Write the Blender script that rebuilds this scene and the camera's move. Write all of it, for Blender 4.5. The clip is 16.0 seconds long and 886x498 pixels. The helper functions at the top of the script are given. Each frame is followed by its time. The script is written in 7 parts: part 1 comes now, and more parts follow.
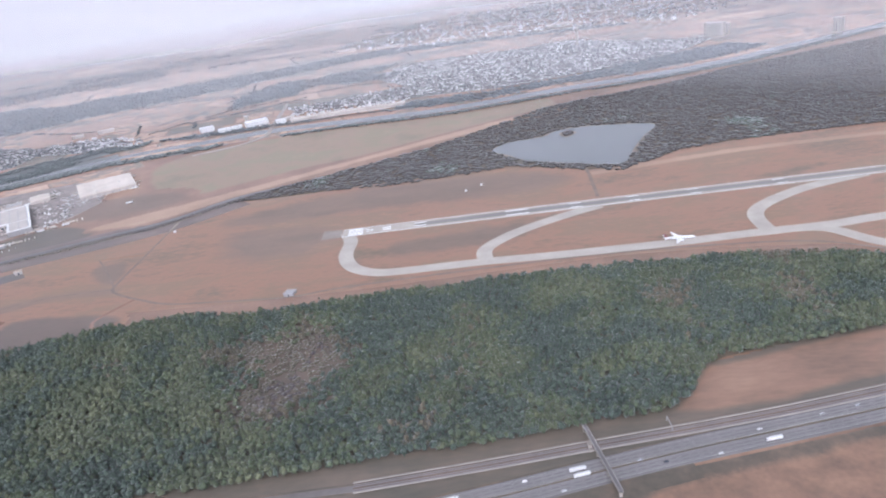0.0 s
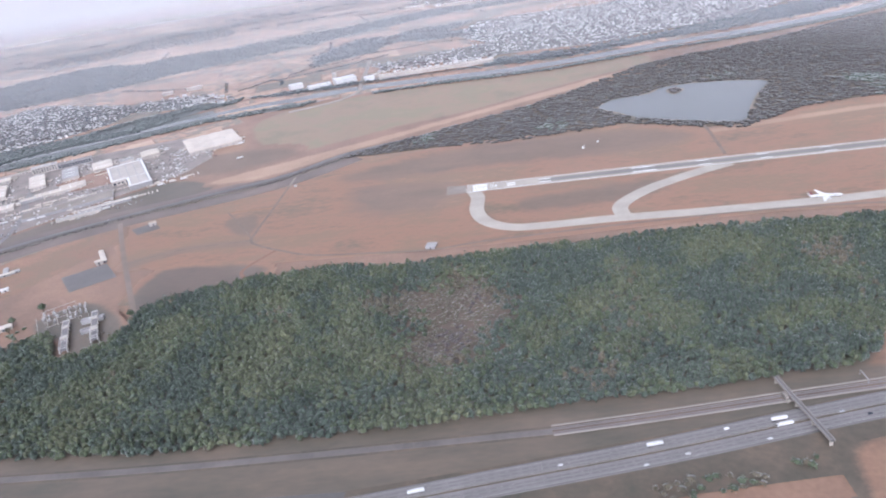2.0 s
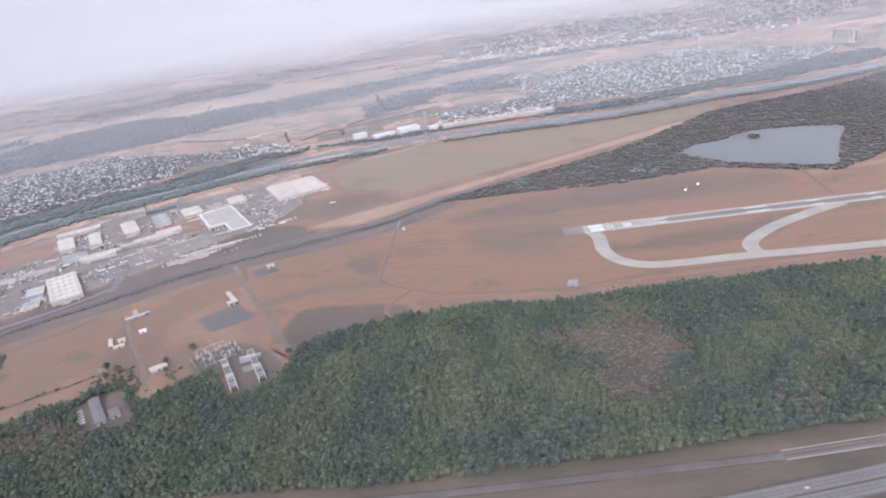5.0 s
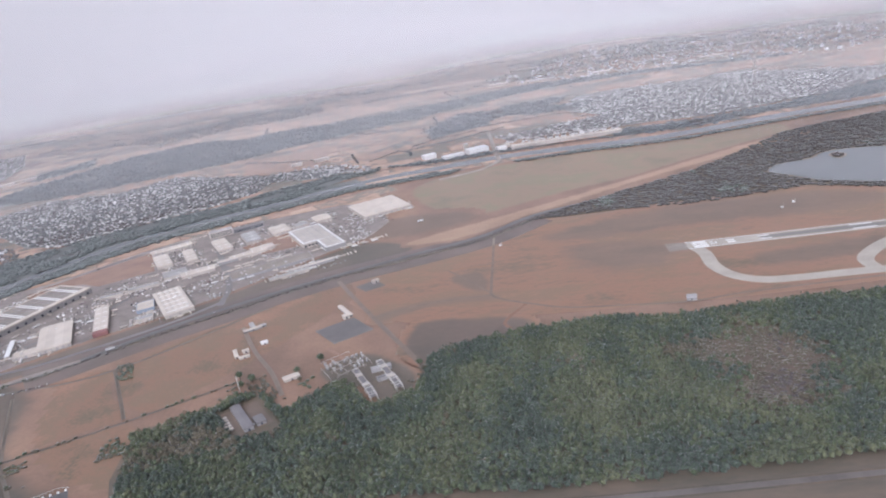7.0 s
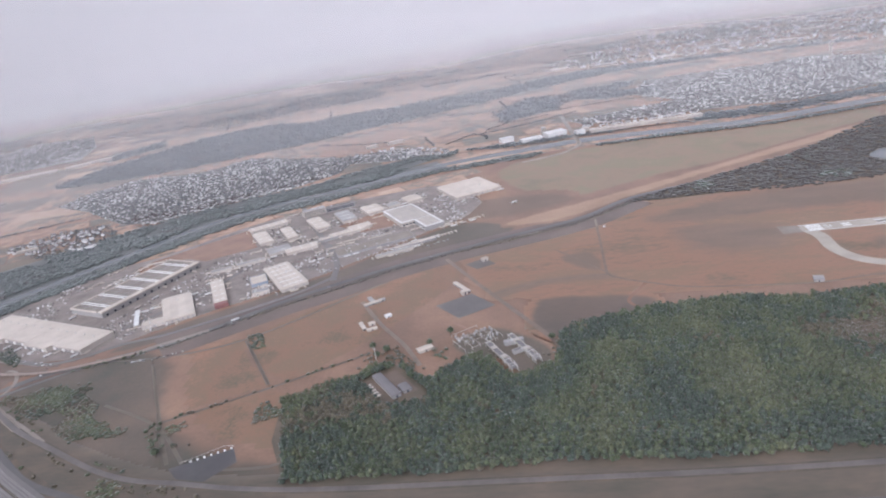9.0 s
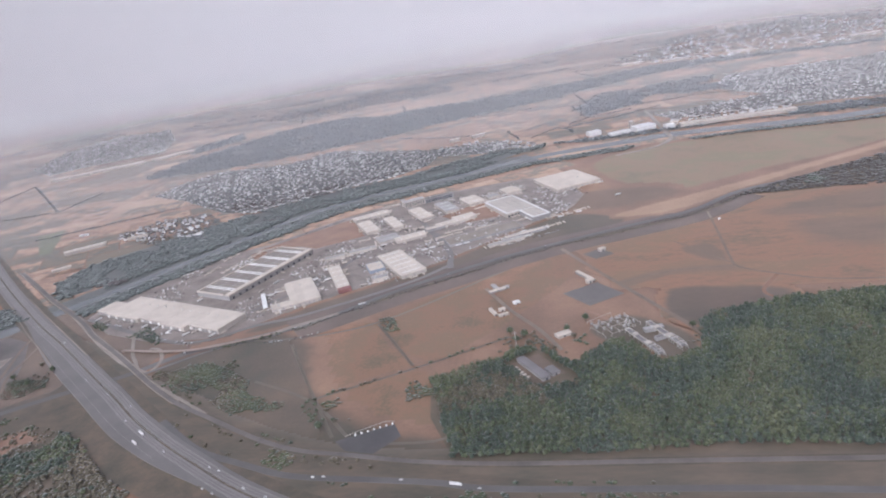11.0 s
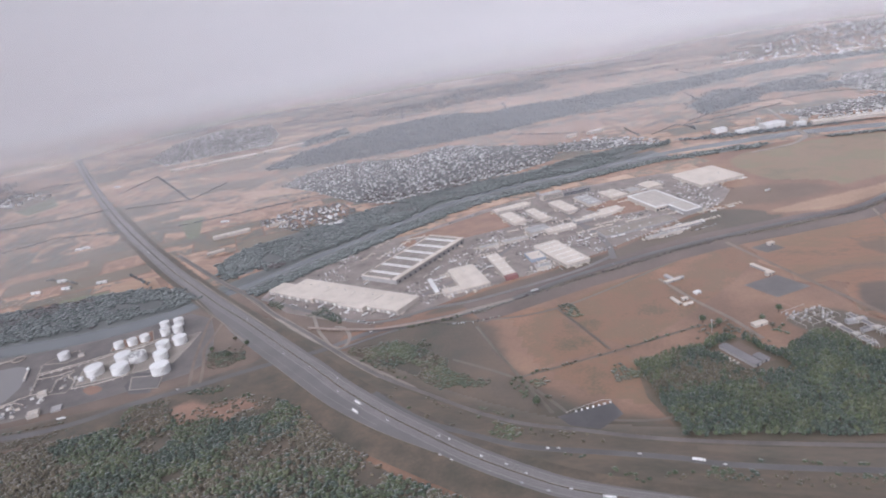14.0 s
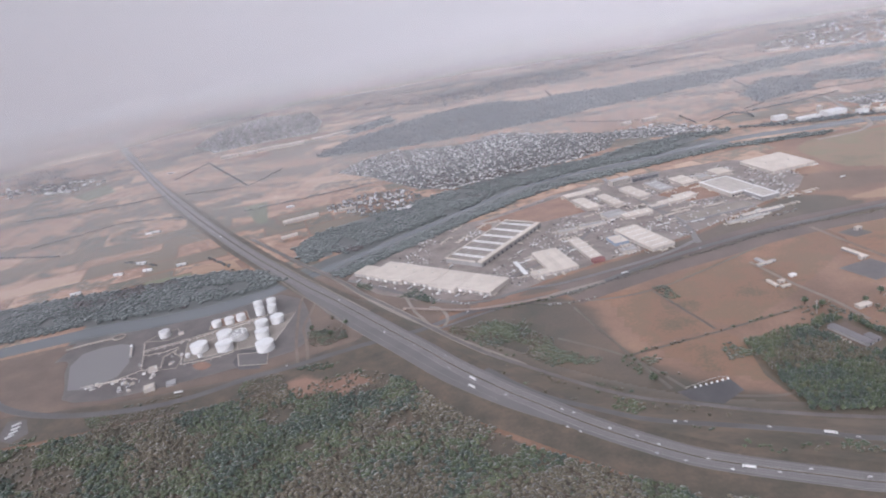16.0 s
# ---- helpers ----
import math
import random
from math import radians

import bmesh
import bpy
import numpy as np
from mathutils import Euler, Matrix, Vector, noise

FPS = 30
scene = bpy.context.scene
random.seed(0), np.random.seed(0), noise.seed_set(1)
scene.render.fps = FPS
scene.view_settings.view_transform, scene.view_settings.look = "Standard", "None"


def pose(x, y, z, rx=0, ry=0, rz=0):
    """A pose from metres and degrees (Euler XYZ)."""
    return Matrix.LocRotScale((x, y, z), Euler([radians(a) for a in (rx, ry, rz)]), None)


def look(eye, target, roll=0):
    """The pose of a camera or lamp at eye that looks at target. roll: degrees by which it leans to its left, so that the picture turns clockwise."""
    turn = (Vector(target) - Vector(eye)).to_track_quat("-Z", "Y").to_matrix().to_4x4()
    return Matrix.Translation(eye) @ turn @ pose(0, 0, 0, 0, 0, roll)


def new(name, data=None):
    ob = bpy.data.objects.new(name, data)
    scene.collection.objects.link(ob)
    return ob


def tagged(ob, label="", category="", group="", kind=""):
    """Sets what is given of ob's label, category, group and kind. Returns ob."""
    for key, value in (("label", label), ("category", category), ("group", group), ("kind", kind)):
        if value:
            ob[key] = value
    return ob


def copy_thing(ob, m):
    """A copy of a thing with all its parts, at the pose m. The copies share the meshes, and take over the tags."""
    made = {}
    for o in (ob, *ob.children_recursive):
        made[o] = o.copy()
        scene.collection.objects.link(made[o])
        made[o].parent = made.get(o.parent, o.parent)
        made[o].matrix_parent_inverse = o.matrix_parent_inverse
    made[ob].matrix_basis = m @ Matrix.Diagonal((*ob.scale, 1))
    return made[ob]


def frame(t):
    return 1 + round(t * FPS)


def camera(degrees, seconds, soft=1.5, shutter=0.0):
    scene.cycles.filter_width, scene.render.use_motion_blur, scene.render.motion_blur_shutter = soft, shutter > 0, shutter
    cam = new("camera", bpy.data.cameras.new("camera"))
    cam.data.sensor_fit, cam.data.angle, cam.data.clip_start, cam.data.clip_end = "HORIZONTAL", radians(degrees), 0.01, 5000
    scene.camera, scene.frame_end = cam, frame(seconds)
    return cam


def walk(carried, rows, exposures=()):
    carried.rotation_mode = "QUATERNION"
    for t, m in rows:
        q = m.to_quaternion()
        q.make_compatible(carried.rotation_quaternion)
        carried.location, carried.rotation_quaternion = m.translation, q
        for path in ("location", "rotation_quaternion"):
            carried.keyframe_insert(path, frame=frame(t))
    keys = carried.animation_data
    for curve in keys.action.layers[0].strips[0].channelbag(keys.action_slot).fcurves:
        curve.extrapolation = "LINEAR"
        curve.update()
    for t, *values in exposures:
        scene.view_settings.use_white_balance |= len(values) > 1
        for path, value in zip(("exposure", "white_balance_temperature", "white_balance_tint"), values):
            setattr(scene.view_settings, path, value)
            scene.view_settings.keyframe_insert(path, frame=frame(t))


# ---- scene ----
cam = camera(65.41, 16.0, soft=2.0)
PATH = [
    (0, (-0.867, 1.708, 203.964), (-4.259, 93.498, 164.429), -7.858),
    (0.5, (-18.499, -0.124, 205.861), (-23.190, 91.044, 165.041), -8.065),
    (1, (-36.167, -2.111, 207.742), (-42.278, 88.425, 165.721), -8.209),
    (1.5, (-53.870, -4.259, 209.611), (-61.737, 85.672, 166.594), -8.511),
    (2, (-71.599, -6.573, 211.469), (-81.050, 82.796, 167.607), -8.753),
    (2.5, (-89.353, -9.058, 213.321), (-100.060, 79.904, 168.923), -8.941),
    (3, (-107.124, -11.720, 215.169), (-118.023, 77.455, 171.248), -9.089),
    (5.5, (-196.108, -27.864, 224.472), (-203.122, 65.263, 188.720), -8.494),
    (6, (-213.898, -31.698, 226.367), (-221.685, 61.793, 191.742), -8.493),
    (6.5, (-231.674, -35.746, 228.281), (-240.490, 57.911, 194.358), -8.715),
    (7, (-249.433, -40.014, 230.216), (-259.592, 53.591, 196.528), -8.982),
    (7.5, (-267.169, -44.506, 232.178), (-278.144, 48.954, 198.344), -9.121),
    (8, (-284.878, -49.229, 234.168), (-296.974, 43.948, 199.936), -9.175),
    (8.5, (-302.556, -54.187, 236.189), (-316.053, 38.654, 201.571), -9.203),
    (9, (-320.198, -59.386, 238.246), (-334.867, 33.199, 203.420), -9.086),
    (11.5, (-407.706, -89.188, 249.162), (-429.512, 2.221, 214.973), -9.584),
    (12, (-425.035, -95.947, 251.494), (-448.204, -4.743, 217.655), -9.555),
    (12.5, (-442.296, -102.984, 253.884), (-466.919, -12.039, 220.378), -9.543),
    (13, (-459.485, -110.305, 256.333), (-485.445, -19.630, 223.103), -9.496),
    (13.5, (-476.596, -117.915, 258.846), (-503.474, -27.553, 225.495), -9.572),
    (14, (-493.626, -125.821, 261.426), (-521.198, -35.690, 228.015), -9.650),
    (14.5, (-510.569, -134.026, 264.076), (-538.440, -44.093, 230.381), -9.763),
    (15, (-527.421, -142.537, 266.798), (-555.694, -52.747, 233.061), -9.761),
    (15.5, (-544.177, -151.359, 269.598), (-573.150, -61.954, 235.432), -9.851),
    (16, (-560.833, -160.497, 272.476), (-590.323, -71.389, 237.978), -9.806),
]
walk(cam, [(t, look(eye, target, roll)) for t, eye, target, roll in PATH], exposures=[(0, 0.55, 5380, 14.5), (3, 0.68, 5410, 14.5), (6, 0.37, 5560, 14.5), (9, 0.26, 5610, 14.5), (12, 0.22, 5650, 14.5), (16, 0.23, 5690, 14.5)])

# ---- light ----
world = bpy.data.worlds.new("overcast_sky")
scene.world = world
world.use_nodes = True
wn, wl = world.node_tree.nodes, world.node_tree.links
wn.clear()
sky = wn.new("ShaderNodeTexSky")
sky.sky_type = "NISHITA"
sky.sun_disc = False
sky.sun_elevation = radians(38)
sky.sun_rotation = radians(200)
sky.air_density, sky.dust_density, sky.ozone_density = 1.0, 6.0, 1.0
pale = wn.new("ShaderNodeHueSaturation")
pale.inputs["Saturation"].default_value = 0.22
wbg = wn.new("ShaderNodeBackground")
wbg.inputs["Strength"].default_value = 0.15
wout = wn.new("ShaderNodeOutputWorld")
wl.new(sky.outputs[0], pale.inputs["Color"])
wl.new(pale.outputs[0], wbg.inputs["Color"])
wl.new(wbg.outputs[0], wout.inputs["Surface"])

sun_data = bpy.data.lights.new("sun", "SUN")
sun_data.energy, sun_data.angle, sun_data.color = 0.8, radians(35), (1.0, 0.96, 0.92)
sun = new("sun", sun_data)
sun.matrix_world = look((200, -900, 900), (0, 0, 0))

# ---- materials ----


def surf(name, low, high, scale=0.05, fine=1.0, rough=0.85, film=0.0, film_rough=0.35, film_ior=1.6, bump=0.0, metal=0.0, island=0.0, sheen=0.0, sheet=None, stretch=(1, 1, 1), obj=False, spec=0.5, stops=None, tint=None):
    """A matt surface: broad and fine mottling between two colours, with an optional gloss film and sheen that pale it
    at a slant, standing in for haze.
    """
    m = bpy.data.materials.new(name)
    m.use_nodes = True
    n, l = m.node_tree.nodes, m.node_tree.links
    p = n["Principled BSDF"]
    tc = n.new("ShaderNodeTexCoord")
    mp = n.new("ShaderNodeMapping")
    mp.inputs["Scale"].default_value = stretch
    l.new(tc.outputs["Object"], mp.inputs["Vector"])
    a = n.new("ShaderNodeTexNoise")
    a.inputs["Scale"].default_value, a.inputs["Detail"].default_value, a.inputs["Roughness"].default_value = scale, 6, 0.6
    b = n.new("ShaderNodeTexNoise")
    b.inputs["Scale"].default_value, b.inputs["Detail"].default_value = fine, 4
    l.new(mp.outputs[0], a.inputs["Vector"])
    l.new(mp.outputs[0], b.inputs["Vector"])
    mix = n.new("ShaderNodeMath")
    mix.operation = "MULTIPLY_ADD"
    mix.inputs[1].default_value = 0.45
    l.new(b.outputs["Fac"], mix.inputs[0])
    sc = n.new("ShaderNodeMath")
    sc.operation = "MULTIPLY_ADD"
    sc.inputs[1].default_value, sc.inputs[2].default_value = 1.5, -0.5
    l.new(a.outputs["Fac"], sc.inputs[0])
    l.new(sc.outputs[0], mix.inputs[2])
    fac = mix.outputs[0]
    if island:
        g = n.new("ShaderNodeNewGeometry")
        o = n.new("ShaderNodeObjectInfo")
        r = n.new("ShaderNodeMath")
        r.operation = "MULTIPLY_ADD"
        r.inputs[1].default_value = island
        l.new((o if obj else g).outputs["Random" if obj else "Random Per Island"], r.inputs[0])
        l.new(fac, r.inputs[2])
        s2 = n.new("ShaderNodeMath")
        s2.operation = "SUBTRACT"
        s2.inputs[1].default_value = island / 2
        l.new(r.outputs[0], s2.inputs[0])
        fac = s2.outputs[0]
    ramp = n.new("ShaderNodeValToRGB")
    ramp.color_ramp.elements[0].color = (*low, 1)
    ramp.color_ramp.elements[1].color = (*high, 1)
    ramp.color_ramp.elements[0].position, ramp.color_ramp.elements[1].position = 0.12, 0.95
    if sheet:
        e = ramp.color_ramp.elements.new(0.5)
        e.color = (*sheet, 1)
    if stops:
        for k, c in enumerate(stops):
            ramp.color_ramp.elements.new(0.16 + 0.75 * (k + 0.5) / len(stops)).color = (*c, 1)
    l.new(fac, ramp.inputs["Fac"])
    l.new(ramp.outputs["Color"], p.inputs["Base Color"])
    p.inputs["Roughness"].default_value = rough
    p.inputs["Metallic"].default_value = metal
    p.inputs["Specular IOR Level"].default_value = spec
    if film:
        p.inputs["Coat Weight"].default_value = film
        p.inputs["Coat Roughness"].default_value = film_rough
        p.inputs["Coat IOR"].default_value = film_ior
    if sheen:
        p.inputs["Sheen Weight"].default_value = sheen
        p.inputs["Sheen Roughness"].default_value = 0.4
        if tint:
            p.inputs["Sheen Tint"].default_value = (*tint, 1)
    if bump:
        bp = n.new("ShaderNodeBump")
        bp.inputs["Strength"].default_value = bump
        bp.inputs["Distance"].default_value = 0.3
        l.new(b.outputs["Fac"], bp.inputs["Height"])
        l.new(bp.outputs[0], p.inputs["Normal"])
    return m


# Gloss film added to dry ground so that it pales with distance like haze.
HAZE_FILM = dict(film=0.55, film_rough=0.27)
M_ground = surf("dry_grassland", (0.13, 0.08, 0.051), (0.3, 0.18, 0.113), 0.014, 0.4, sheet=(0.213, 0.122, 0.078), **HAZE_FILM)
M_grass = surf("airfield_grass", (0.105, 0.074, 0.045), (0.35, 0.2, 0.12), 0.02, 0.3, stops=[(0.145, 0.098, 0.058), (0.245, 0.126, 0.074), (0.185, 0.118, 0.068), (0.27, 0.142, 0.084)], stretch=(0.5, 1.2, 1), film=0.45, film_rough=0.28)
M_dark = surf("burnt_grass", (0.115, 0.078, 0.052), (0.205, 0.13, 0.087), 0.03, 0.5, **HAZE_FILM)
M_green = surf("thin_green_grass", (0.155, 0.118, 0.073), (0.28, 0.19, 0.118), 0.02, 0.4, stops=[(0.18, 0.14, 0.083), (0.225, 0.15, 0.095), (0.19, 0.152, 0.088), (0.24, 0.165, 0.102)], stretch=(0.5, 1.3, 1), **HAZE_FILM)
M_crop = surf("green_crop", (0.12, 0.125, 0.08), (0.2, 0.195, 0.12), 0.03, 0.4, **HAZE_FILM)
FIELD_HUES = [(0.12, 0.118, 0.09), (0.29, 0.178, 0.122), (0.44, 0.285, 0.195), (0.17, 0.14, 0.105), (0.36, 0.215, 0.146), (0.25, 0.155, 0.108), (0.42, 0.26, 0.178), (0.145, 0.13, 0.1), (0.33, 0.2, 0.138)]
M_field = surf("field_parcel", (0.18, 0.14, 0.098), (0.44, 0.3, 0.21), 0.004, 0.05, island=0.95, stops=FIELD_HUES, film=0.6, film_rough=0.27, film_ior=1.55)
# The far fields' gloss coat imitates haze; the ground itself is dry.
M_far_field = surf("haze_film_far_field", (0.19, 0.165, 0.12), (0.48, 0.34, 0.25), 0.004, 0.2, island=1.0, stops=FIELD_HUES, film=0.45, film_rough=0.27, film_ior=1.55)
M_outer_field = surf("haze_film_outer_field", (0.19, 0.165, 0.12), (0.48, 0.34, 0.25), 0.004, 0.2, island=1.0, stops=FIELD_HUES, film=0.8, film_rough=0.25, film_ior=1.6)
M_scrub = surf("scrubby_ground", (0.048, 0.047, 0.032), (0.165, 0.112, 0.076), 0.055, 0.4, sheet=(0.096, 0.073, 0.051), film=0.35, film_rough=0.3)
M_straw = surf("straw_coloured_grass", (0.24, 0.145, 0.09), (0.4, 0.262, 0.172), 0.03, 0.5, stretch=(0.5, 1.2, 1), **HAZE_FILM)
M_track = surf("gravel_track", (0.2, 0.155, 0.132), (0.33, 0.255, 0.215), 0.08, 0.6, film=0.2, film_rough=0.4)
M_dirt = surf("trodden_earth", (0.13, 0.098, 0.077), (0.225, 0.165, 0.128), 0.08, 0.6, film=0.3, film_rough=0.35)
M_plot = surf("rough_plot_grass", (0.09, 0.074, 0.044), (0.29, 0.178, 0.11), 0.03, 0.4, stops=[(0.13, 0.092, 0.053), (0.212, 0.114, 0.067), (0.175, 0.112, 0.065), (0.24, 0.128, 0.076), (0.268, 0.152, 0.09)], film=0.45, film_rough=0.3)
M_rough = surf("rough_brown_grass", (0.1, 0.074, 0.054), (0.21, 0.143, 0.1), 0.03, 0.45, sheet=(0.145, 0.101, 0.074), **HAZE_FILM)
M_strip = surf("dull_brown_grass", (0.07, 0.062, 0.044), (0.17, 0.12, 0.086), 0.04, 0.3, sheet=(0.112, 0.086, 0.062), stretch=(0.5, 1.3, 1), film=0.45, film_rough=0.3)
M_heath = surf("dark_heath", (0.078, 0.062, 0.045), (0.155, 0.1, 0.073), 0.03, 0.45, sheet=(0.115, 0.08, 0.058), film=0.4, film_rough=0.3)
M_wood_floor = surf("dark_undergrowth", (0.09, 0.093, 0.088), (0.122, 0.12, 0.112), 0.03, 0.3, film=0.4, film_rough=0.35)
M_town = surf("garden_ground", (0.115, 0.11, 0.102), (0.2, 0.172, 0.155), 0.02, 0.2, sheet=(0.15, 0.135, 0.122), film=0.5, film_rough=0.3)
M_verge = surf("verge_grass", (0.095, 0.074, 0.06), (0.19, 0.136, 0.108), 0.03, 0.4, sheet=(0.138, 0.1, 0.08), stretch=(0.6, 0.6, 1), **HAZE_FILM)
M_floor = surf("forest_floor", (0.07, 0.06, 0.04), (0.15, 0.105, 0.07), 0.05, 0.6, **HAZE_FILM)
M_asphalt = surf("worn_asphalt", (0.075, 0.068, 0.066), (0.135, 0.121, 0.116), 0.03, 0.8, film=0.4, film_rough=0.35)
M_weathered_road = surf("polished_lane", (0.135, 0.118, 0.111), (0.22, 0.194, 0.182), 0.05, 0.8, film=0.85, film_rough=0.3, film_ior=1.6)
M_pond = surf("dark_pond_lining", (0.055, 0.05, 0.05), (0.1, 0.09, 0.088), 0.06, 0.8, film=0.3, film_rough=0.3)
M_road = surf("motorway_asphalt", (0.095, 0.083, 0.078), (0.168, 0.147, 0.138), 0.03, 0.6, film=0.7, film_rough=0.3, film_ior=1.55)
M_tarmac = surf("dark_tarmac", (0.105, 0.093, 0.088), (0.17, 0.15, 0.141), 0.06, 0.8, film=0.25, film_rough=0.4)
M_concrete = surf("pale_concrete", (0.3, 0.262, 0.22), (0.43, 0.38, 0.325), 0.05, 0.8, rough=0.85, film=0.15, film_rough=0.4)
M_rubbered = surf("rubber_marked_concrete", (0.15, 0.135, 0.122), (0.24, 0.215, 0.195), 0.05, 0.8, rough=0.85, film=0.2, stretch=(0.3, 1.5, 1))
M_weathered = surf("weathered_concrete", (0.2, 0.17, 0.145), (0.32, 0.275, 0.24), 0.05, 0.8, rough=0.85)
M_yard = surf("industrial_yard", (0.115, 0.094, 0.082), (0.31, 0.252, 0.22), 0.06, 0.5, film=0.5, film_rough=0.4)
M_oil_yard = surf("stained_yard", (0.075, 0.064, 0.06), (0.18, 0.15, 0.135), 0.05, 0.5, film=0.5, film_rough=0.4)
M_goods = surf("stacked_goods", (0.1, 0.09, 0.085), (0.72, 0.7, 0.68), 0.05, 1.0, island=1.0, stops=[(0.4, 0.37, 0.34), (0.2, 0.18, 0.17), (0.62, 0.59, 0.56), (0.14, 0.12, 0.115), (0.32, 0.29, 0.27), (0.68, 0.65, 0.62), (0.24, 0.2, 0.185)])
M_paint = surf("white_road_paint", (0.26, 0.24, 0.228), (0.42, 0.395, 0.375), 0.3, 2.0)
M_runway_paint = surf("white_runway_paint", (0.6, 0.59, 0.57), (0.78, 0.77, 0.75), 0.3, 2.0)
M_mud = surf("bare_earth", (0.19, 0.108, 0.072), (0.31, 0.185, 0.13), 0.05, 0.5, **HAZE_FILM)
M_leaf = surf("broadleaf_crown", (0.04, 0.053, 0.028), (0.105, 0.112, 0.052), 0.03, 0.6, rough=0.7, sheet=(0.064, 0.079, 0.04), island=0.22, sheen=0.45)
M_leaf_deep = surf("deep_green_crown", (0.034, 0.047, 0.035), (0.075, 0.088, 0.058), 0.03, 0.6, rough=0.7, sheet=(0.05, 0.065, 0.045), island=0.2, sheen=0.45)
M_leaf_olive = surf("olive_crown", (0.058, 0.068, 0.036), (0.13, 0.13, 0.064), 0.03, 0.6, rough=0.7, sheet=(0.088, 0.096, 0.05), island=0.22, sheen=0.4)
M_leaf_dry = surf("dry_leaf_crown", (0.075, 0.065, 0.042), (0.155, 0.12, 0.078), 0.03, 0.4, rough=0.8, sheet=(0.108, 0.088, 0.057), island=0.2, sheen=0.5)
# Distant haze painted into the leaf colour: paler and bluer than near crowns.
M_leaf_hazed = surf("haze_paled_canopy", (0.108, 0.117, 0.122), (0.138, 0.145, 0.146), 0.012, 0.1, rough=0.95, island=0.05, sheen=0.6, spec=0.15, tint=(0.92, 0.96, 1.0))
# Riverbank crowns: some haze put into the colour, greyer than the forest greens.
M_leaf_bank = surf("haze_greyed_bank_canopy", (0.088, 0.097, 0.091), (0.122, 0.13, 0.12), 0.02, 0.08, rough=0.95, island=0.06, sheen=0.4, spec=0.1)
M_leafless = surf("leafless_canopy", (0.09, 0.077, 0.074), (0.118, 0.099, 0.094), 0.012, 0.1, rough=0.95, island=0.05, sheen=0.3, spec=0.1)
GREENS = [M_leaf, M_leaf_dry, M_leaf_deep, M_leaf_olive]
M_lakeside = surf("bare_lakeside_canopy", (0.062, 0.055, 0.05), (0.09, 0.077, 0.068), 0.012, 0.1, rough=0.95, island=0.04, sheen=0.25, spec=0.1)
M_bark = surf("bark", (0.05, 0.035, 0.025), (0.1, 0.075, 0.055), 0.5, 4)
M_roof = surf("pale_roof_sheet", (0.44, 0.378, 0.32), (0.6, 0.526, 0.452), 0.07, 0.7, rough=0.6)
M_roof_grey = surf("grey_roof_sheet", (0.28, 0.265, 0.255), (0.4, 0.375, 0.36), 0.06, 0.8, rough=0.6)
M_roof_dark = surf("dark_flat_roof", (0.14, 0.126, 0.126), (0.21, 0.19, 0.19), 0.06, 0.8, rough=0.75)
M_wall = surf("pale_cladding", (0.36, 0.318, 0.28), (0.5, 0.447, 0.397), 0.08, 0.9, rough=0.65)
M_wall_grey = surf("grey_cladding", (0.24, 0.225, 0.22), (0.34, 0.32, 0.31), 0.08, 0.9, rough=0.6)
M_red = surf("red_cladding", (0.18, 0.085, 0.08), (0.25, 0.122, 0.113), 0.1, 1, rough=0.7)
M_blue = surf("blue_cladding", (0.24, 0.27, 0.31), (0.3, 0.33, 0.375), 0.1, 1, rough=0.65)
M_white = surf("white_enamel", (0.58, 0.56, 0.54), (0.72, 0.7, 0.68), 0.1, 1, rough=0.4)
M_steel = surf("galvanised_steel", (0.42, 0.395, 0.37), (0.56, 0.53, 0.5), 0.4, 3, rough=0.5, metal=0.1)
M_glass = surf("dark_glazing", (0.03, 0.035, 0.045), (0.06, 0.065, 0.08), 0.2, 2, rough=0.12)
M_rubber = surf("tyre_rubber", (0.02, 0.02, 0.02), (0.035, 0.035, 0.035), 1, 8)
M_tile = surf("house_roof_tiles", (0.085, 0.07, 0.067), (0.6, 0.57, 0.55), 0.01, 0.5, sheet=(0.14, 0.115, 0.11), island=1.0, sheen=0.3)
M_render = surf("house_render", (0.52, 0.5, 0.48), (0.8, 0.78, 0.76), 0.01, 0.5, island=0.8)


def water(name, rough, tint):
    m = bpy.data.materials.new(name)
    m.use_nodes = True
    n, l = m.node_tree.nodes, m.node_tree.links
    p = n["Principled BSDF"]
    p.inputs["Base Color"].default_value = (*tint, 1)
    p.inputs["Roughness"].default_value = rough
    p.inputs["IOR"].default_value = 1.33
    p.inputs["Specular IOR Level"].default_value = 1.0
    tc, nz, bp = n.new("ShaderNodeTexCoord"), n.new("ShaderNodeTexNoise"), n.new("ShaderNodeBump")
    nz.inputs["Scale"].default_value, nz.inputs["Detail"].default_value = 0.25, 5
    bp.inputs["Strength"].default_value, bp.inputs["Distance"].default_value = 0.12, 0.2
    l.new(tc.outputs["Object"], nz.inputs["Vector"])
    l.new(nz.outputs["Fac"], bp.inputs["Height"])
    l.new(bp.outputs[0], p.inputs["Normal"])
    return m


M_lake = water("lake_water", 0.06, (0.125, 0.132, 0.134))
M_river = water("river_water", 0.1, (0.13, 0.138, 0.14))
M_mud_water = water("shallow_mud_water", 0.35, (0.2, 0.185, 0.178))
M_river.node_tree.nodes["Principled BSDF"].inputs["Specular IOR Level"].default_value = 0.9

